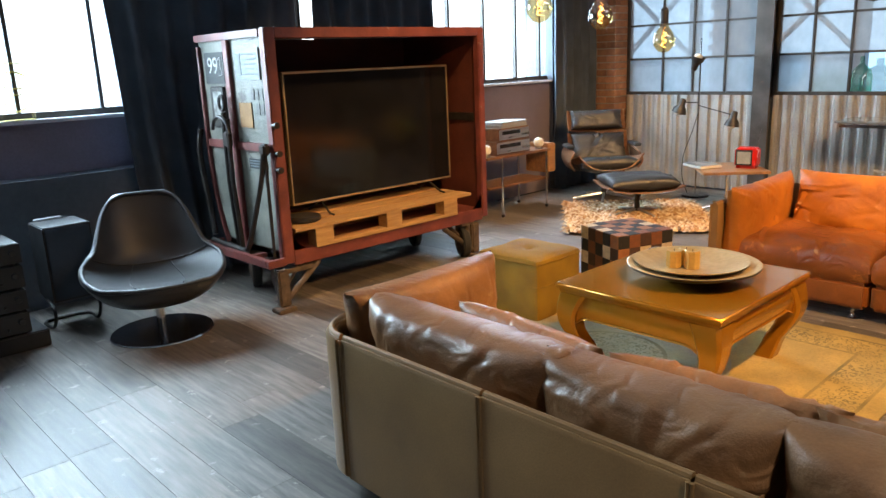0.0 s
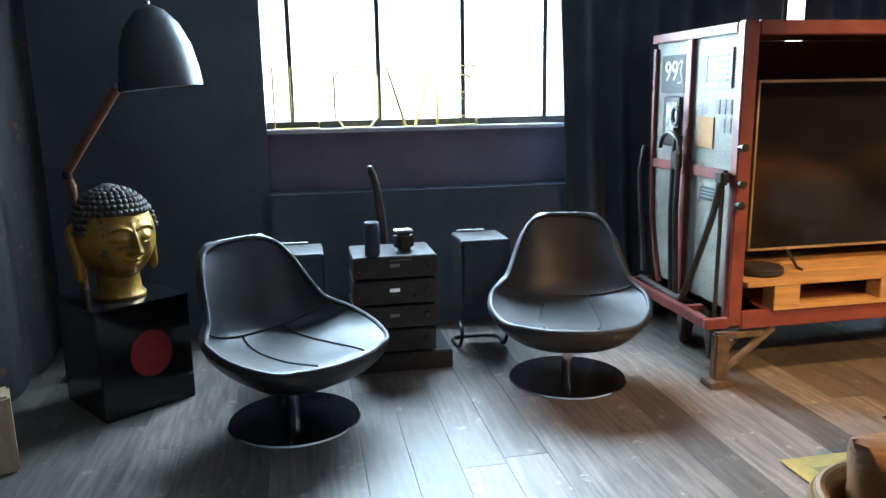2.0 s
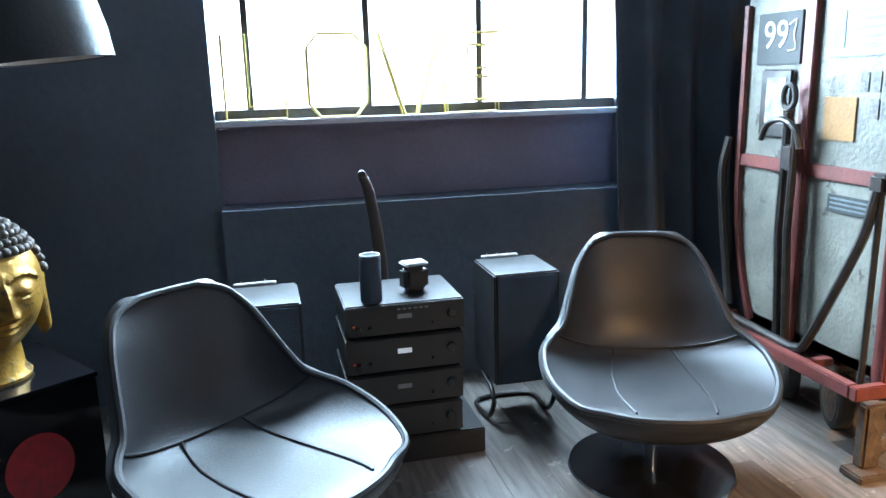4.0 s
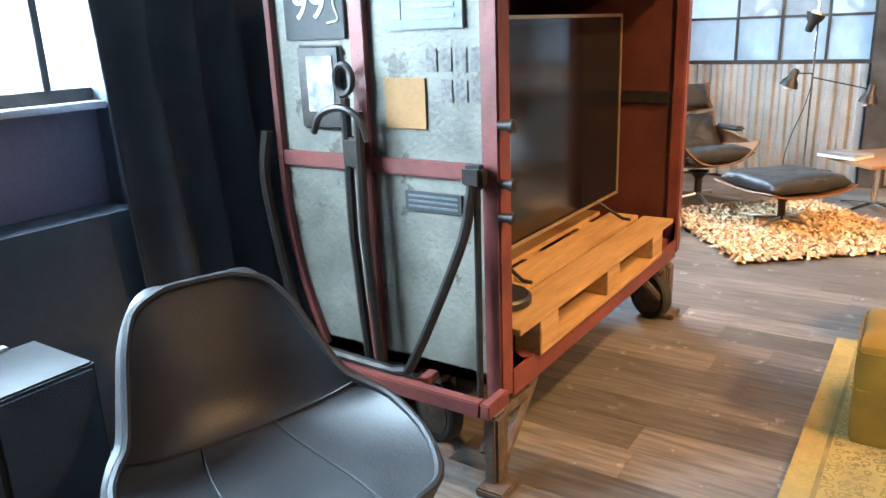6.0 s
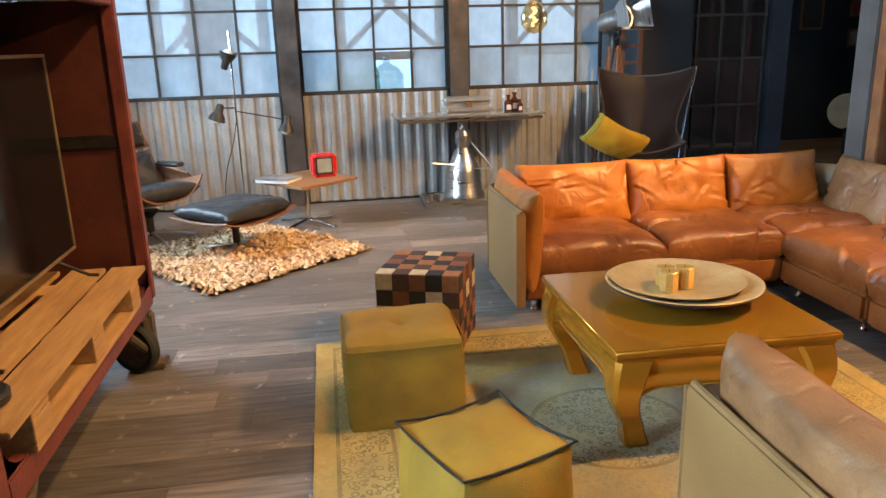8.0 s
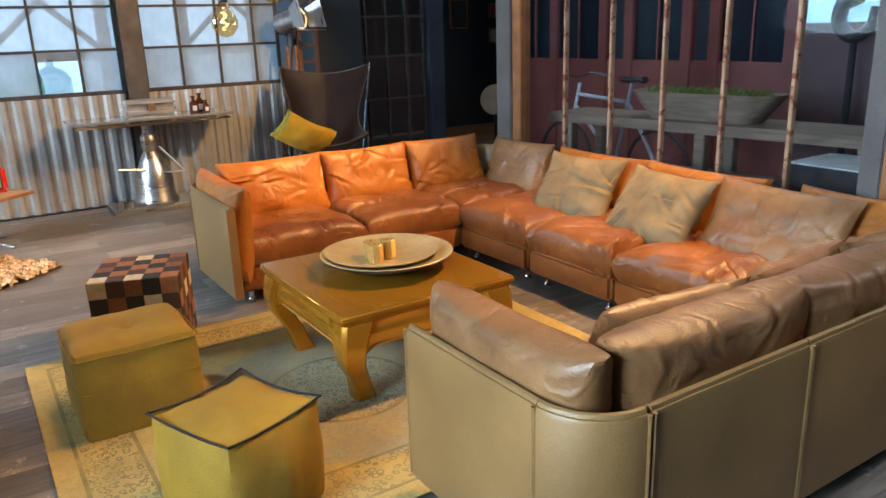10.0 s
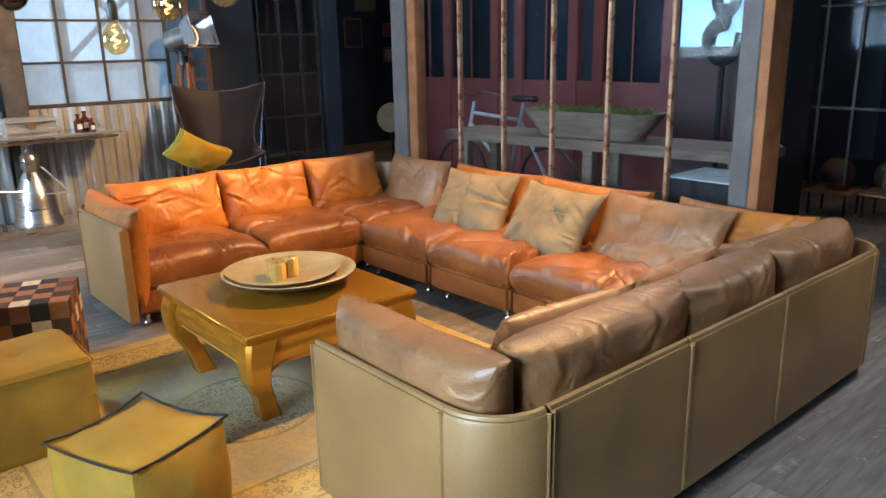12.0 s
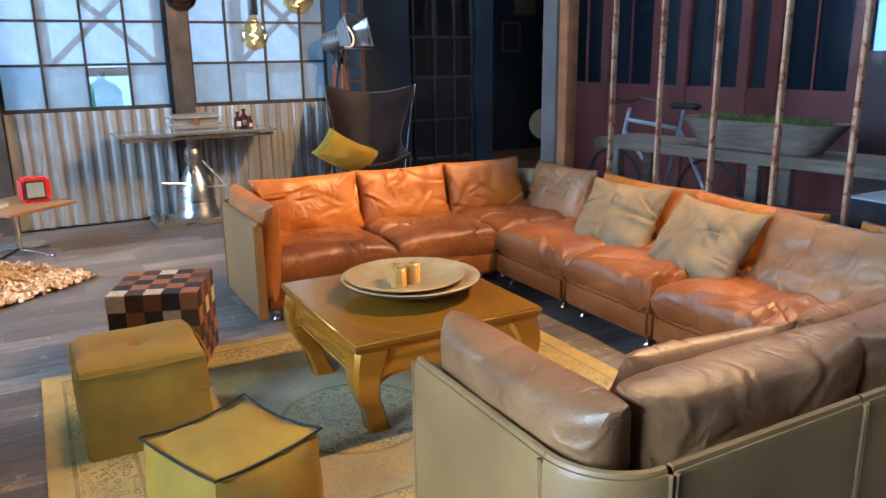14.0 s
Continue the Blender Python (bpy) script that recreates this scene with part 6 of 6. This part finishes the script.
rl = thing("reading_lamp", "black three-armed reading lamp with spot shades", "floor lamp", pose(7.42, 3.95, 0))
part("base", lathe([(0.14, 0), (0.14, 0.02), (0.02, 0.03)], 26), BLACK_STEEL, rl)
part("pole", tube([(0, 0, 0.02), (0, 0, 1.62)], 0.008, 8), CHROME, rl)
for z, p, rz, ti in ((0.98, (-0.12, 0.14, 0.93), 0, 20), (1.42, (-0.02, 0.03, 1.40), 0, -160), (0.95, (-0.12, -0.43, 0.81), 20, 10)):
    part("arm", tube([(0, 0, z), (p[0], p[1], p[2] + 0.06)], 0.006, 6), BLACK_STEEL, rl)
    lamp_head(rl, p, rz, ti)
part("cable", tube(smoothed([(0, 0, 0.9), (-0.03, 0.04, 0.7), (-0.05, 0.12, 0.45), (0, 0.16, 0.2), (0.02, 0.1, 0.01)], 5), 0.004, 6), RUBBER, rl)

# ---- operating table ----
op = thing("surgical_table", "old steel operating table used as a console, on a cast pedestal", "console table", pose(7.52, 1.93, 0) @ Matrix.Diagonal((1, 0.98, 1.025, 1)))
part("plinth", block(-0.17, 0.3, -0.38, 0.40, 0, 0.055, 0.012), ALU, op)
part("pedestal", lathe([(0.2, 0.054), (0.2, 0.09), (0.175, 0.13), (0.17, 0.27), (0.15, 0.34), (0.09, 0.47), (0.06, 0.52), (0.075, 0.56), (0.075, 0.64), (0.05, 0.68), (0.05, 0.77)], 36), ALU, op)
part("tabletop", block(-0.22, 0.25, -0.75, 0.66, 0.80, 0.822, 0.006), mat("steel_glass_top", (0.55, 0.58, 0.58), rough=0.2, metal=0.7), op)
for s in (-1, 1):
    part("side_rail", block(s * 0.22 + 0.015 - 0.012, s * 0.22 + 0.015 + 0.012, -0.72, 0.62, 0.765, 0.79, 0.004), CHROME, op)
for y in (-0.6, -0.2, 0.2, 0.55):
    part("bracket", block(-0.215, 0.24, y - 0.015, y + 0.015, 0.77, 0.80, 0.003), ALU, op)
part("crank", tube([(-0.1, 0.0, 0.36), (-0.14, 0.32, 0.40)], 0.009, 8), ALU, op, "chrome crank rod")
part("crank", tube([(-0.12, 0.1, 0.34), (-0.16, -0.25, 0.33)], 0.009, 8), ALU, op, "chrome crank rod")
part("lever", tube([(-0.1, -0.06, 0.56), (-0.16, -0.24, 0.34)], 0.010, 8), ALU, op)
part("lever", block(-0.12, -0.09, 0.03, 0.06, 0.45, 0.7, 0.008), ALU, op)
DULL_ALU = mat("dull_aluminium", (0.5, 0.49, 0.47), (0.4, 0.39, 0.37), 0.38, 6, metal=0.6, bump=0.06)
sbx2 = thing("sterilizer_box", "rounded steel sterilizing box with a clasp on the console", "box", pose(7.47, 1.9, 0.843, 0, 0, 0))
part("body", block(-0.11, 0.11, -0.225, 0.225, 0, 0.09, 0.03, 4), DULL_ALU, sbx2)
part("lid", block(-0.113, 0.113, -0.228, 0.228, 0.091, 0.15, 0.028, 4), DULL_ALU, sbx2)
part("clasp", block(-0.122, -0.113, -0.03, 0.03, 0.06, 0.12, 0.004), CHROME, sbx2)
AMBER = mat("amber_bottle_glass", (0.11, 0.03, 0.012), (0.07, 0.02, 0.01), 0.08, 6, bump=0.01)
for x_, y_, s in ((7.42, 1.56, 1.0), (7.47, 1.49, 1.12), (7.38, 1.46, 0.75)):
    b_ = thing("bottle", "brown apothecary bottle with a paper label", "bottle", pose(x_, y_ - 0.04, 0.843) @ Matrix.Scale(s, 4), "apothecary bottles")
    part("glass", lathe([(0.034, 0), (0.037, 0.005), (0.037, 0.09), (0.014, 0.115), (0.013, 0.14), (0.019, 0.142), (0.019, 0.155), (0.001, 0.157)], 20), AMBER, b_)
    part("paper_label", block(-0.039, -0.036, -0.02, 0.02, 0.025, 0.07, 0.001), WHITE, b_)
for x_, y_ in ((7.38, 2.3), (7.36, 2.22), (7.42, 2.25)):
    b_ = thing("steel_cup", "small polished steel cup on the pedestal plinth", "cup", pose(x_, y_ - 0.03, 0.057), "steel cups")
    part("cup", lathe([(0.03, 0), (0.036, 0.07), (0.038, 0.072), (0.034, 0.07), (0.028, 0.006), (0.001, 0.005)], 20), CHROME, b_)

# ---- leather sling chair with a blanket ----
bf = thing("sling_chair", "dark brown leather sling chair on a steel tube frame", "armchair", pose(7.0, 0.41, 0, 0, 0, 62) @ Matrix.Diagonal((0.95, 0.95, 1.065, 1)))
A, B, C, D = Vector((-0.46, -0.36, 1.13)), Vector((0.46, -0.36, 1.13)), Vector((0.42, 0.36, 0.58)), Vector((-0.42, 0.36, 0.58))


def sling(u, v):
    s = 2 * u - 1
    back, front = 0.5 * (A + B), 0.5 * (C + D)
    mid = back.lerp(front, v)
    half = 0.46 - 0.04 * v
    pinch = 1 - 0.03 * math.exp(-v * 30) - 0.27 * math.sin(math.pi * min(v * 1.05, 1)) ** 1.2
    sag = -0.40 * math.sin(math.pi * v) ** 0.8 * (1 - 0.62 * abs(s) ** 1.8)
    dip = -0.075 * (1 - s * s) * (1 - v) ** 2 - 0.10 * (1 - s * s) * v ** 3
    return Vector((s * half * pinch, mid.y + 0.16 * math.sin(math.pi * v) * (v < 2) - 0.1 * (1 - abs(s)) * (1 - v), mid.z + sag + dip))


part("sling", sheet(sling, 32, 30, 0.012), mat("dark_brown_hide", (0.022, 0.0135, 0.0115), (0.014, 0.009, 0.008), 0.36, 5, fine=150, bump=0.15, spec=0.3), bf, "dark brown saddle leather sling")
edge_ = [sling(0, k / 24) for k in range(25)] + [sling(k / 24, 1) for k in range(25)] + [sling(1, 1 - k / 24) for k in range(25)] + [sling(1 - k / 24, 0) for k in range(24)]
part("edge_welt", tube(edge_, 0.008, 6, closed=True), mat("hide_edge", (0.04, 0.026, 0.02), rough=0.5), bf)
for a_, b2_, f_ in ((A, Vector((0.3, 0.3, 0.012)), Vector((-0.3, 0.3, 0.012))), (B, Vector((0.3, 0.3, 0.012)), Vector((-0.3, 0.3, 0.012)))):
    sx = -1 if a_.x < 0 else 1
    part("frame_tube", tube(smoothed([a_, (sx * 0.36, 0.0, 0.5), (sx * 0.3, 0.32, 0.012), (-sx * 0.1, 0.36, 0.012)], 6), 0.008, 8), CHROME, bf)
    part("frame_tube", tube(smoothed([(sx * 0.42, 0.36, 0.58), (sx * 0.4, 0.0, 0.35), (sx * 0.33, -0.32, 0.012), (-sx * 0.1, -0.36, 0.012)], 6), 0.008, 8), CHROME, bf)
THROW = mat("yellow_plush", (0.52, 0.30, 0.012), (0.4, 0.22, 0.01), 0.9, 9, fine=200, bump=0.5)


def blanket(u, v):
    s = u * 2 - 1
    return Vector((s * 0.17 * (1 + 0.1 * v), -0.3 + 0.6 * v, 0.06 * math.sin(math.pi * v) + 0.05 * (1 - s * s) ** 0.5 + 0.012 * noise.noise(Vector((u * 4, v * 6, 2)))))


bl = thing("throw_blanket", "folded mustard-yellow plush blanket with a green underside on the chair", "blanket", Matrix.Translation((6.76, 0.76, 0.66)) @ Matrix(((-0.52, 0.12, -0.85, 0), (-0.42, -0.90, 0.13, 0), (0.74, -0.42, -0.52, 0), (0, 0, 0, 1))).to_quaternion().to_matrix().to_4x4() @ pose(0, 0, 0, 0, 180, 0) @ Matrix.Scale(0.82, 4))
for k in range(3):
    o = part("fold", sheet(blanket, 16, 26, 0.035), THROW if k == 2 else mat("green_lining_%s" % "abc"[k], (0.36, 0.31, 0.05), rough=0.9), bl)
    o.matrix_local = pose(0.012 * k, -0.01 * k, 0.032 * k)

# ---- film spotlight on a wooden tripod ----
sl = thing("film_spotlight", "old steel film spotlight with barn doors on a wooden tripod", "spotlight", pose(7.57, 0.46, 0))
head = pose(0, 0, 1.63, 76, 0, -62)
hb = part("housing", lathe([(0.08, -0.14), (0.1, -0.13), (0.1, 0.08), (0.115, 0.09), (0.115, 0.12), (0.09, 0.12), (0.085, 0.06), (0.001, 0.05)], 28), ALU, sl)
hb.matrix_local = head
part("lens", lathe([(0.084, 0.07), (0.05, 0.085), (0.001, 0.09)], 24, cap=False), BLACK_GLOSS, sl).matrix_local = head
for k in range(4):
    a = 90 * k
    dr = part("barn_door", sheet(lambda u, v: Vector(((u - 0.5) * (0.18 + 0.1 * v), 0.115 + 0.05 * v, 0.12 + 0.17 * v)), 4, 4, 0.004), ALU, sl, "steel barn door")
    dr.matrix_local = head @ pose(0, 0, 0, 0, 0, a)
part("yoke", tube(smoothed([(-0.13, 0, 1.63), (-0.13, 0, 1.5), (0, 0, 1.46), (0.13, 0, 1.5), (0.13, 0, 1.63)], 5), 0.012, 8), BLACK_STEEL, sl)
part("hub", lathe([(0.05, 1.38), (0.05, 1.46), (0.02, 1.52)], 16), BLACK_STEEL, sl)
for k in range(3):
    a = radians(120 * k + 30)
    for o in (-0.04, 0.04):
        n_ = Vector((-math.sin(a), math.cos(a), 0)) * o
        part("tripod_leg", tube([Vector((0.03 * math.cos(a), 0.03 * math.sin(a), 1.4)) + n_, Vector((0.26 * math.cos(a), 0.26 * math.sin(a), 0.0)) + n_ * 0.4], 0.013, 8), WALNUT, sl)
SCAF = mat("red_oxide_steel", (0.12, 0.06, 0.045), rough=0.6, metal=0.3)
ld = thing("lattice_post", "red-oxide steel lattice post beside the window", "post", pose(7.72, 0.23, 0), kind="structure")
for y in (-0.09, 0.09):
    part("rail", block(-0.02, 0.02, y - 0.02, y + 0.02, 0, TOP), SCAF, ld)
for k in range(22):
    part("rung", block(-0.015, 0.015, -0.07, 0.07, 0.1 + 0.16 * k, 0.125 + 0.16 * k), SCAF, ld)

# ---- pendant bulbs ----
BULB = glass("amber_bulb_glass", (1.0, 0.82, 0.5), 0.72)
FIL = glow("filament", (1.0, 0.55, 0.18), 14.0)
for x_, y_, z_ in ((3.85, 2.27, 1.56), (3.25, 2.26, 1.68), (2.78, 2.25, 1.71)):
    p = thing("pendant_bulb", "hanging amber filament bulb on a black cable", "pendant lamp", pose(x_, y_, z_), "pendant bulbs")
    part("bulb", lathe([(0.001, -0.06), (0.03, -0.052), (0.055, -0.02), (0.058, 0.01), (0.045, 0.045), (0.024, 0.075), (0.018, 0.1)], 24, cap=False), BULB, p)
    part("filament", tube(smoothed([(0.012 * math.cos(k * 1.9), 0.012 * math.sin(k * 1.9), -0.03 + 0.011 * k) for k in range(8)], 3), 0.0016, 5), FIL, p)
    part("socket", lathe([(0.02, 0.09), (0.022, 0.1), (0.022, 0.16), (0.01, 0.175)], 16), BLACK_PLASTIC, p)
    part("cable", tube([(0, 0, 0.17), (0, 0, TOP - z_)], 0.003, 6), RUBBER, p)
p = thing("globe_pendant", "smoked mirror glass globe pendant", "pendant lamp", pose(6.5, 2.09, 1.93))
part("globe", lathe([(0.001, -0.125), (0.05, -0.115), (0.095, -0.08), (0.12, -0.03), (0.12, 0.03), (0.095, 0.08), (0.05, 0.115), (0.03, 0.12)], 32), mat("smoked_chrome", (0.16, 0.12, 0.09), rough=0.08, metal=1.0, bump=0.0), p)
part("cable", tube([(0, 0, 0.12), (0, 0, TOP - 1.93)], 0.003, 6), RUBBER, p)

# ---- behind the glass ----
bn = thing("workbench", "heavy weathered timber bench behind the glass", "bench", pose(3.80, -1.02, 0, 0, 0, 7))
part("top", block(-1.3, 1.25, -0.26, 0.24, 0.77, 0.84, 0.008), OLD_WOOD, bn)
for sx in (-1.15, -0.1, 1.05):
    part("leg", block(sx - 0.04, sx + 0.04, 0.14, 0.22, 0, 0.77, 0.006), OLD_WOOD, bn)
    part("leg", block(sx - 0.04, sx + 0.04, -0.24, -0.16, 0, 0.77, 0.006), OLD_WOOD, bn)
part("lower_board", block(-1.2, 1.1, -0.2, 0.2, 0.42, 0.46, 0.005), OLD_WOOD, bn)
tg = thing("trough_planter", "carved wooden dough trough planted with moss", "planter", pose(3.80, -1.02, 0.84, 0, 0, 7))
bm = bmesh.new()
rings = []
for z, k in ((0.0, 0.72), (0.12, 0.9), (0.19, 1.0), (0.185, 0.95), (0.1, 0.85)):
    rings.append([bm.verts.new((0.56 * k * math.copysign(abs(math.cos(a)) ** 0.5, math.cos(a)), 0.17 * k * math.copysign(abs(math.sin(a)) ** 0.5, math.sin(a)), z)) for a in [2 * math.pi * q / 32 for q in range(32)]])
for a_, c_ in zip(rings, rings[1:]):
    for q in range(32):
        bm.faces.new((a_[q], a_[(q + 1) % 32], c_[(q + 1) % 32], c_[q]))
bm.faces.new(rings[0][::-1])
bm.faces.new(rings[-1])
part("trough", bm, OLD_WOOD, tg)
mv, mf = [], []
for k in range(1400):
    a, r_ = rnd.uniform(0, 6.283), rnd.random() ** 0.5
    p_ = Vector((0.48 * r_ * math.cos(a), 0.14 * r_ * math.sin(a), 0.15 + rnd.uniform(0, 0.05)))
    d = Vector((rnd.uniform(-1, 1), rnd.uniform(-1, 1), rnd.uniform(0.2, 1))).normalized() * rnd.uniform(0.02, 0.045)
    s = d.orthogonal().normalized() * 0.006
    i = len(mv)
    mv += [p_ - s, p_ + s, p_ + d]
    mf.append((i, i + 1, i + 2))
me = bpy.data.meshes.new("moss")
me.from_pydata([tuple(v) for v in mv], [], mf)
me.materials.append(mat("moss_green", (0.16, 0.19, 0.04), (0.09, 0.1, 0.025), 0.9, 20))
o = new("moss", me)
o.parent = tg
tagged(o, "green and dry moss", kind="stuff")
bi = thing("bicycle", "pale grey bicycle standing behind the bench", "bicycle", pose(5.16, -1.45, 0, 0, 0, 4))
FRAME = mat("pale_bike_frame", (0.5, 0.55, 0.6), rough=0.3, metal=0.5)
for x_ in (0.5, -0.55):
    w = part("wheel", tube([(x_ + 0.31 * math.cos(a), 0, 0.33 + 0.31 * math.sin(a)) for a in [k * math.pi / 20 for k in range(40)]], 0.016, 8, closed=True), RUBBER, bi)
    for k in range(12):
        a = k * math.pi / 6
        part("spoke", tube([(x_, 0, 0.33), (x_ + 0.3 * math.cos(a), 0, 0.33 + 0.3 * math.sin(a))], 0.0015, 4), CHROME, w)
for q in (((0.5, 0, 0.33), (0.33, 0, 1.0)), ((0.34, 0, 0.9), (-0.2, 0, 0.86)), ((0.38, 0, 0.8), (-0.1, 0, 0.33)), ((-0.1, 0, 0.33), (-0.26, 0, 1.02)), ((-0.1, 0, 0.33), (-0.55, 0, 0.33)), ((-0.22, 0, 0.86), (-0.55, 0, 0.33))):
    part("frame_tube", tube(q, 0.017, 8), FRAME, bi)
part("handlebar", tube(smoothed([(0.22, -0.25, 1.05), (0.36, -0.18, 1.08), (0.36, 0, 1.05), (0.36, 0.18, 1.08), (0.22, 0.25, 1.05)], 5), 0.012, 8), CHROME, bi)
part("saddle", block(-0.4, -0.14, -0.06, 0.06, 1.02, 1.07, 0.02, 3), BLACK_LEATHER, bi)
HOOK_IRON = mat("dark_forged_iron", (0.012, 0.013, 0.016), (0.008, 0.008, 0.01), 0.85, 14, metal=0.0, bump=0.4)
hk = thing("crane_hook", "heavy dark iron crane hook hanging before the bright window", "hook", pose(3.37, -2.03, 1.22))
part("eye", tube([(0.075 * math.cos(a), 0, 0.60 + 0.12 * math.sin(a)) for a in [k * math.pi / 9 for k in range(18)]], 0.045, 10, closed=True), HOOK_IRON, hk)
part("shank", tube([(0, 0, 0.55), (0, 0, 0.4)], 0.05, 10), HOOK_IRON, hk)
part("hook", tube(smoothed([(0, 0, 0.42), (0.1, 0, 0.36), (0.12, 0, 0.24), (0.02, 0, 0.14), (-0.1, 0, 0.2), (-0.13, 0, 0.34)], 6), 0.06, 10, taper=[1.1 - 0.5 * k / 30 for k in range(31)]), HOOK_IRON, hk)
part("stand", tube([(0, 0.0, 0.16), (0, 0.0, -1.22)], 0.025, 10), HOOK_IRON, hk)
sh_ = thing("glass_shelf", "pale glass tray on a dark cabinet behind the glass", "cabinet", pose(2.62, -0.72, 0))
part("cabinet", block(-0.2, 0.22, -0.25, 0.2, 0, 0.72, 0.006), BLACK_STEEL, sh_)
part("tray", block(-0.22, 0.2, -0.22, 0.22, 0.722, 0.73, 0.002), mat("pale_glass_tray", (0.55, 0.62, 0.62), rough=0.1), sh_)
# pictures and a round stool in the passage
for x_, y_, w_, z0_, z1_, c_ in ((10.38, -3.70, 0.2, 2.05, 2.42, (0.3, 0.24, 0.14)), (10.38, -3.45, 0.17, 1.5, 1.95, (0.06, 0.05, 0.05)), (10.38, -4.12, 0.1, 1.66, 1.88, (0.4, 0.08, 0.06)), (10.38, -4.12, 0.1, 1.26, 1.5, (0.5, 0.45, 0.4))):
    f_ = thing("picture", "framed picture on the dark passage wall", "picture", pose(x_, y_, 0), "passage pictures")
    part("frame", block(0, 0.018, -w_, w_, z0_, z1_, 0.004), TEAK, f_)
    part("image", block(-0.004, -0.001, -w_ + 0.03, w_ - 0.03, z0_ + 0.03, z1_ - 0.03), mat("picture_print", c_, None, 0.6, 9), f_)
rs = thing("round_panel", "round cream disc leaning by the doorway", "disc", pose(8.6, -2.8, 0.57))
o = part("disc", lathe([(0.001, 0), (0.2, 0), (0.205, 0.01), (0.2, 0.02), (0.001, 0.02)], 32), mat("cream_disc", (0.55, 0.42, 0.26), rough=0.5), rs)
o.matrix_local = pose(0, 0, 0, 90, 0, 60)
part("post", tube([(0, 0, -0.19), (0, 0, -0.57)], 0.02, 8), BLACK_STEEL, rs)
# wooden chairs with leather balls in the dark room
BALL = mat("brown_ball_leather", (0.22, 0.11, 0.06), rough=0.5, bump=0.3)
for x_, y_ in ((2.98, -3.42), (2.58, -3.55)):
    b_ = thing("bench_seat", "slatted wooden seat in the dark room", "bench", pose(x_, y_, 0), "dark room seats")
    for k in range(4):
        part("slat", block(-0.17, 0.2, -0.17 + 0.09 * k, -0.1 + 0.09 * k, 0.2, 0.222, 0.003), TEAK, b_)
    for sx in (-0.14, 0.16):
        for sy in (-0.14, 0.14):
            part("leg", tube([(sx, sy, 0), (sx, sy, 0.2)], 0.012, 6), BLACK_STEEL, b_)
    q = thing("leather_ball", "old brown leather medicine ball on the slatted seat", "ball", pose(x_, y_, 0.36), "leather balls")
    part("ball", lathe([(0.001, -0.138)] + [(0.14 * math.cos(a), 0.14 * math.sin(a)) for a in [radians(v) for v in range(-75, 76, 15)]] + [(0.001, 0.138)], 28), BALL, q)
# unseen lamps, placed to warm the ball seats and the passage
spot_lamp("dark_room_spot", (2.4, -3.0, 3.0), (2.6, -3.5, 0), 60, WARM, 50, 0.7)
spot_lamp("passage_lamp", (9.2, -2.2, 3.2), (9.6, -2.2, 0), 40, WARM, 80, 0.7)
# added fill panel below the ceiling, brightens the bench and red doors
area_lamp("skylight_behind_glass", (4.6, -1.5, 3.5), (4.6, -1.5, 0), 2.5, 1.2, 44, (0.85, 0.92, 1.0))

# ---- floor planks ----
floor_ob = bpy.data.objects["floor"]
prng = random.Random(11)
shared = {}
near, rest = [], []
PW, PL = 0.185, 1.25
for i in range(int(13.6 / PW) + 1):
    xa = -2.3 + i * PW
    if xa > 11.2:
        break
    ya = -6.9 - prng.random() * PL
    while ya < 5.6:
        if not (xa > 8.0 and ya > -0.3) and not (xa > 7.8 and ya > 0.4):
            cx, cy = xa + PW / 2, ya + PL / 2
            (near if (-1.3 < cx < 6.6 and -0.4 < cy < 5.3) else rest).append((xa, ya))
        ya += PL


def plank_mesh(bm=None, x0=0.0, y0=0.0):
    z = -0.0115
    return block(x0 + 0.0004, x0 + PW - 0.0004, y0 + 0.0004, y0 + PL - 0.0004, z, 0.0, 0.0008, 1, bm=bm)


b = plank_mesh()
pm = bpy.data.meshes.new("plank")
b.to_mesh(pm)
b.free()
pm.materials.append(PLANK)
near.sort(key=lambda q: (q[0] - 2.5) ** 2 + (q[1] - 2.5) ** 2)
rest += near[300:]
for xa, ya in near[:300]:
    o = new("plank", pm)
    o.location = (xa, ya, 0)
    o.parent = floor_ob
vv, ff = [], []
for xa, ya in rest:
    yb = min(ya + PL, 5.5)
    i = len(vv)
    g = 0.0012
    vv += [(xa + g, ya + g, 0), (xa + PW - g, ya + g, 0), (xa + PW - g, yb - g, 0), (xa + g, yb - g, 0), (xa + g, ya + g, -0.011), (xa + PW - g, ya + g, -0.011), (xa + PW - g, yb - g, -0.011), (xa + g, yb - g, -0.011)]
    ff += [(i, i + 1, i + 2, i + 3), (i + 4, i + 5, i + 1, i), (i + 5, i + 6, i + 2, i + 1), (i + 6, i + 7, i + 3, i + 2), (i + 7, i + 4, i, i + 3)]
me = bpy.data.meshes.new("far_planks")
me.from_pydata(vv, [], ff)
PLANK_FAR = PLANK.copy()
pf_n = PLANK_FAR.node_tree
gi_ = pf_n.nodes.new("ShaderNodeNewGeometry")
for lk in list(pf_n.links):
    if lk.from_node.bl_idname == "ShaderNodeObjectInfo":
        pf_n.links.new(gi_.outputs["Random Per Island"], lk.to_socket)
me.materials.append(PLANK_FAR)
o = new("far_planks", me)
o.parent = floor_ob
tagged(o, kind="stuff")
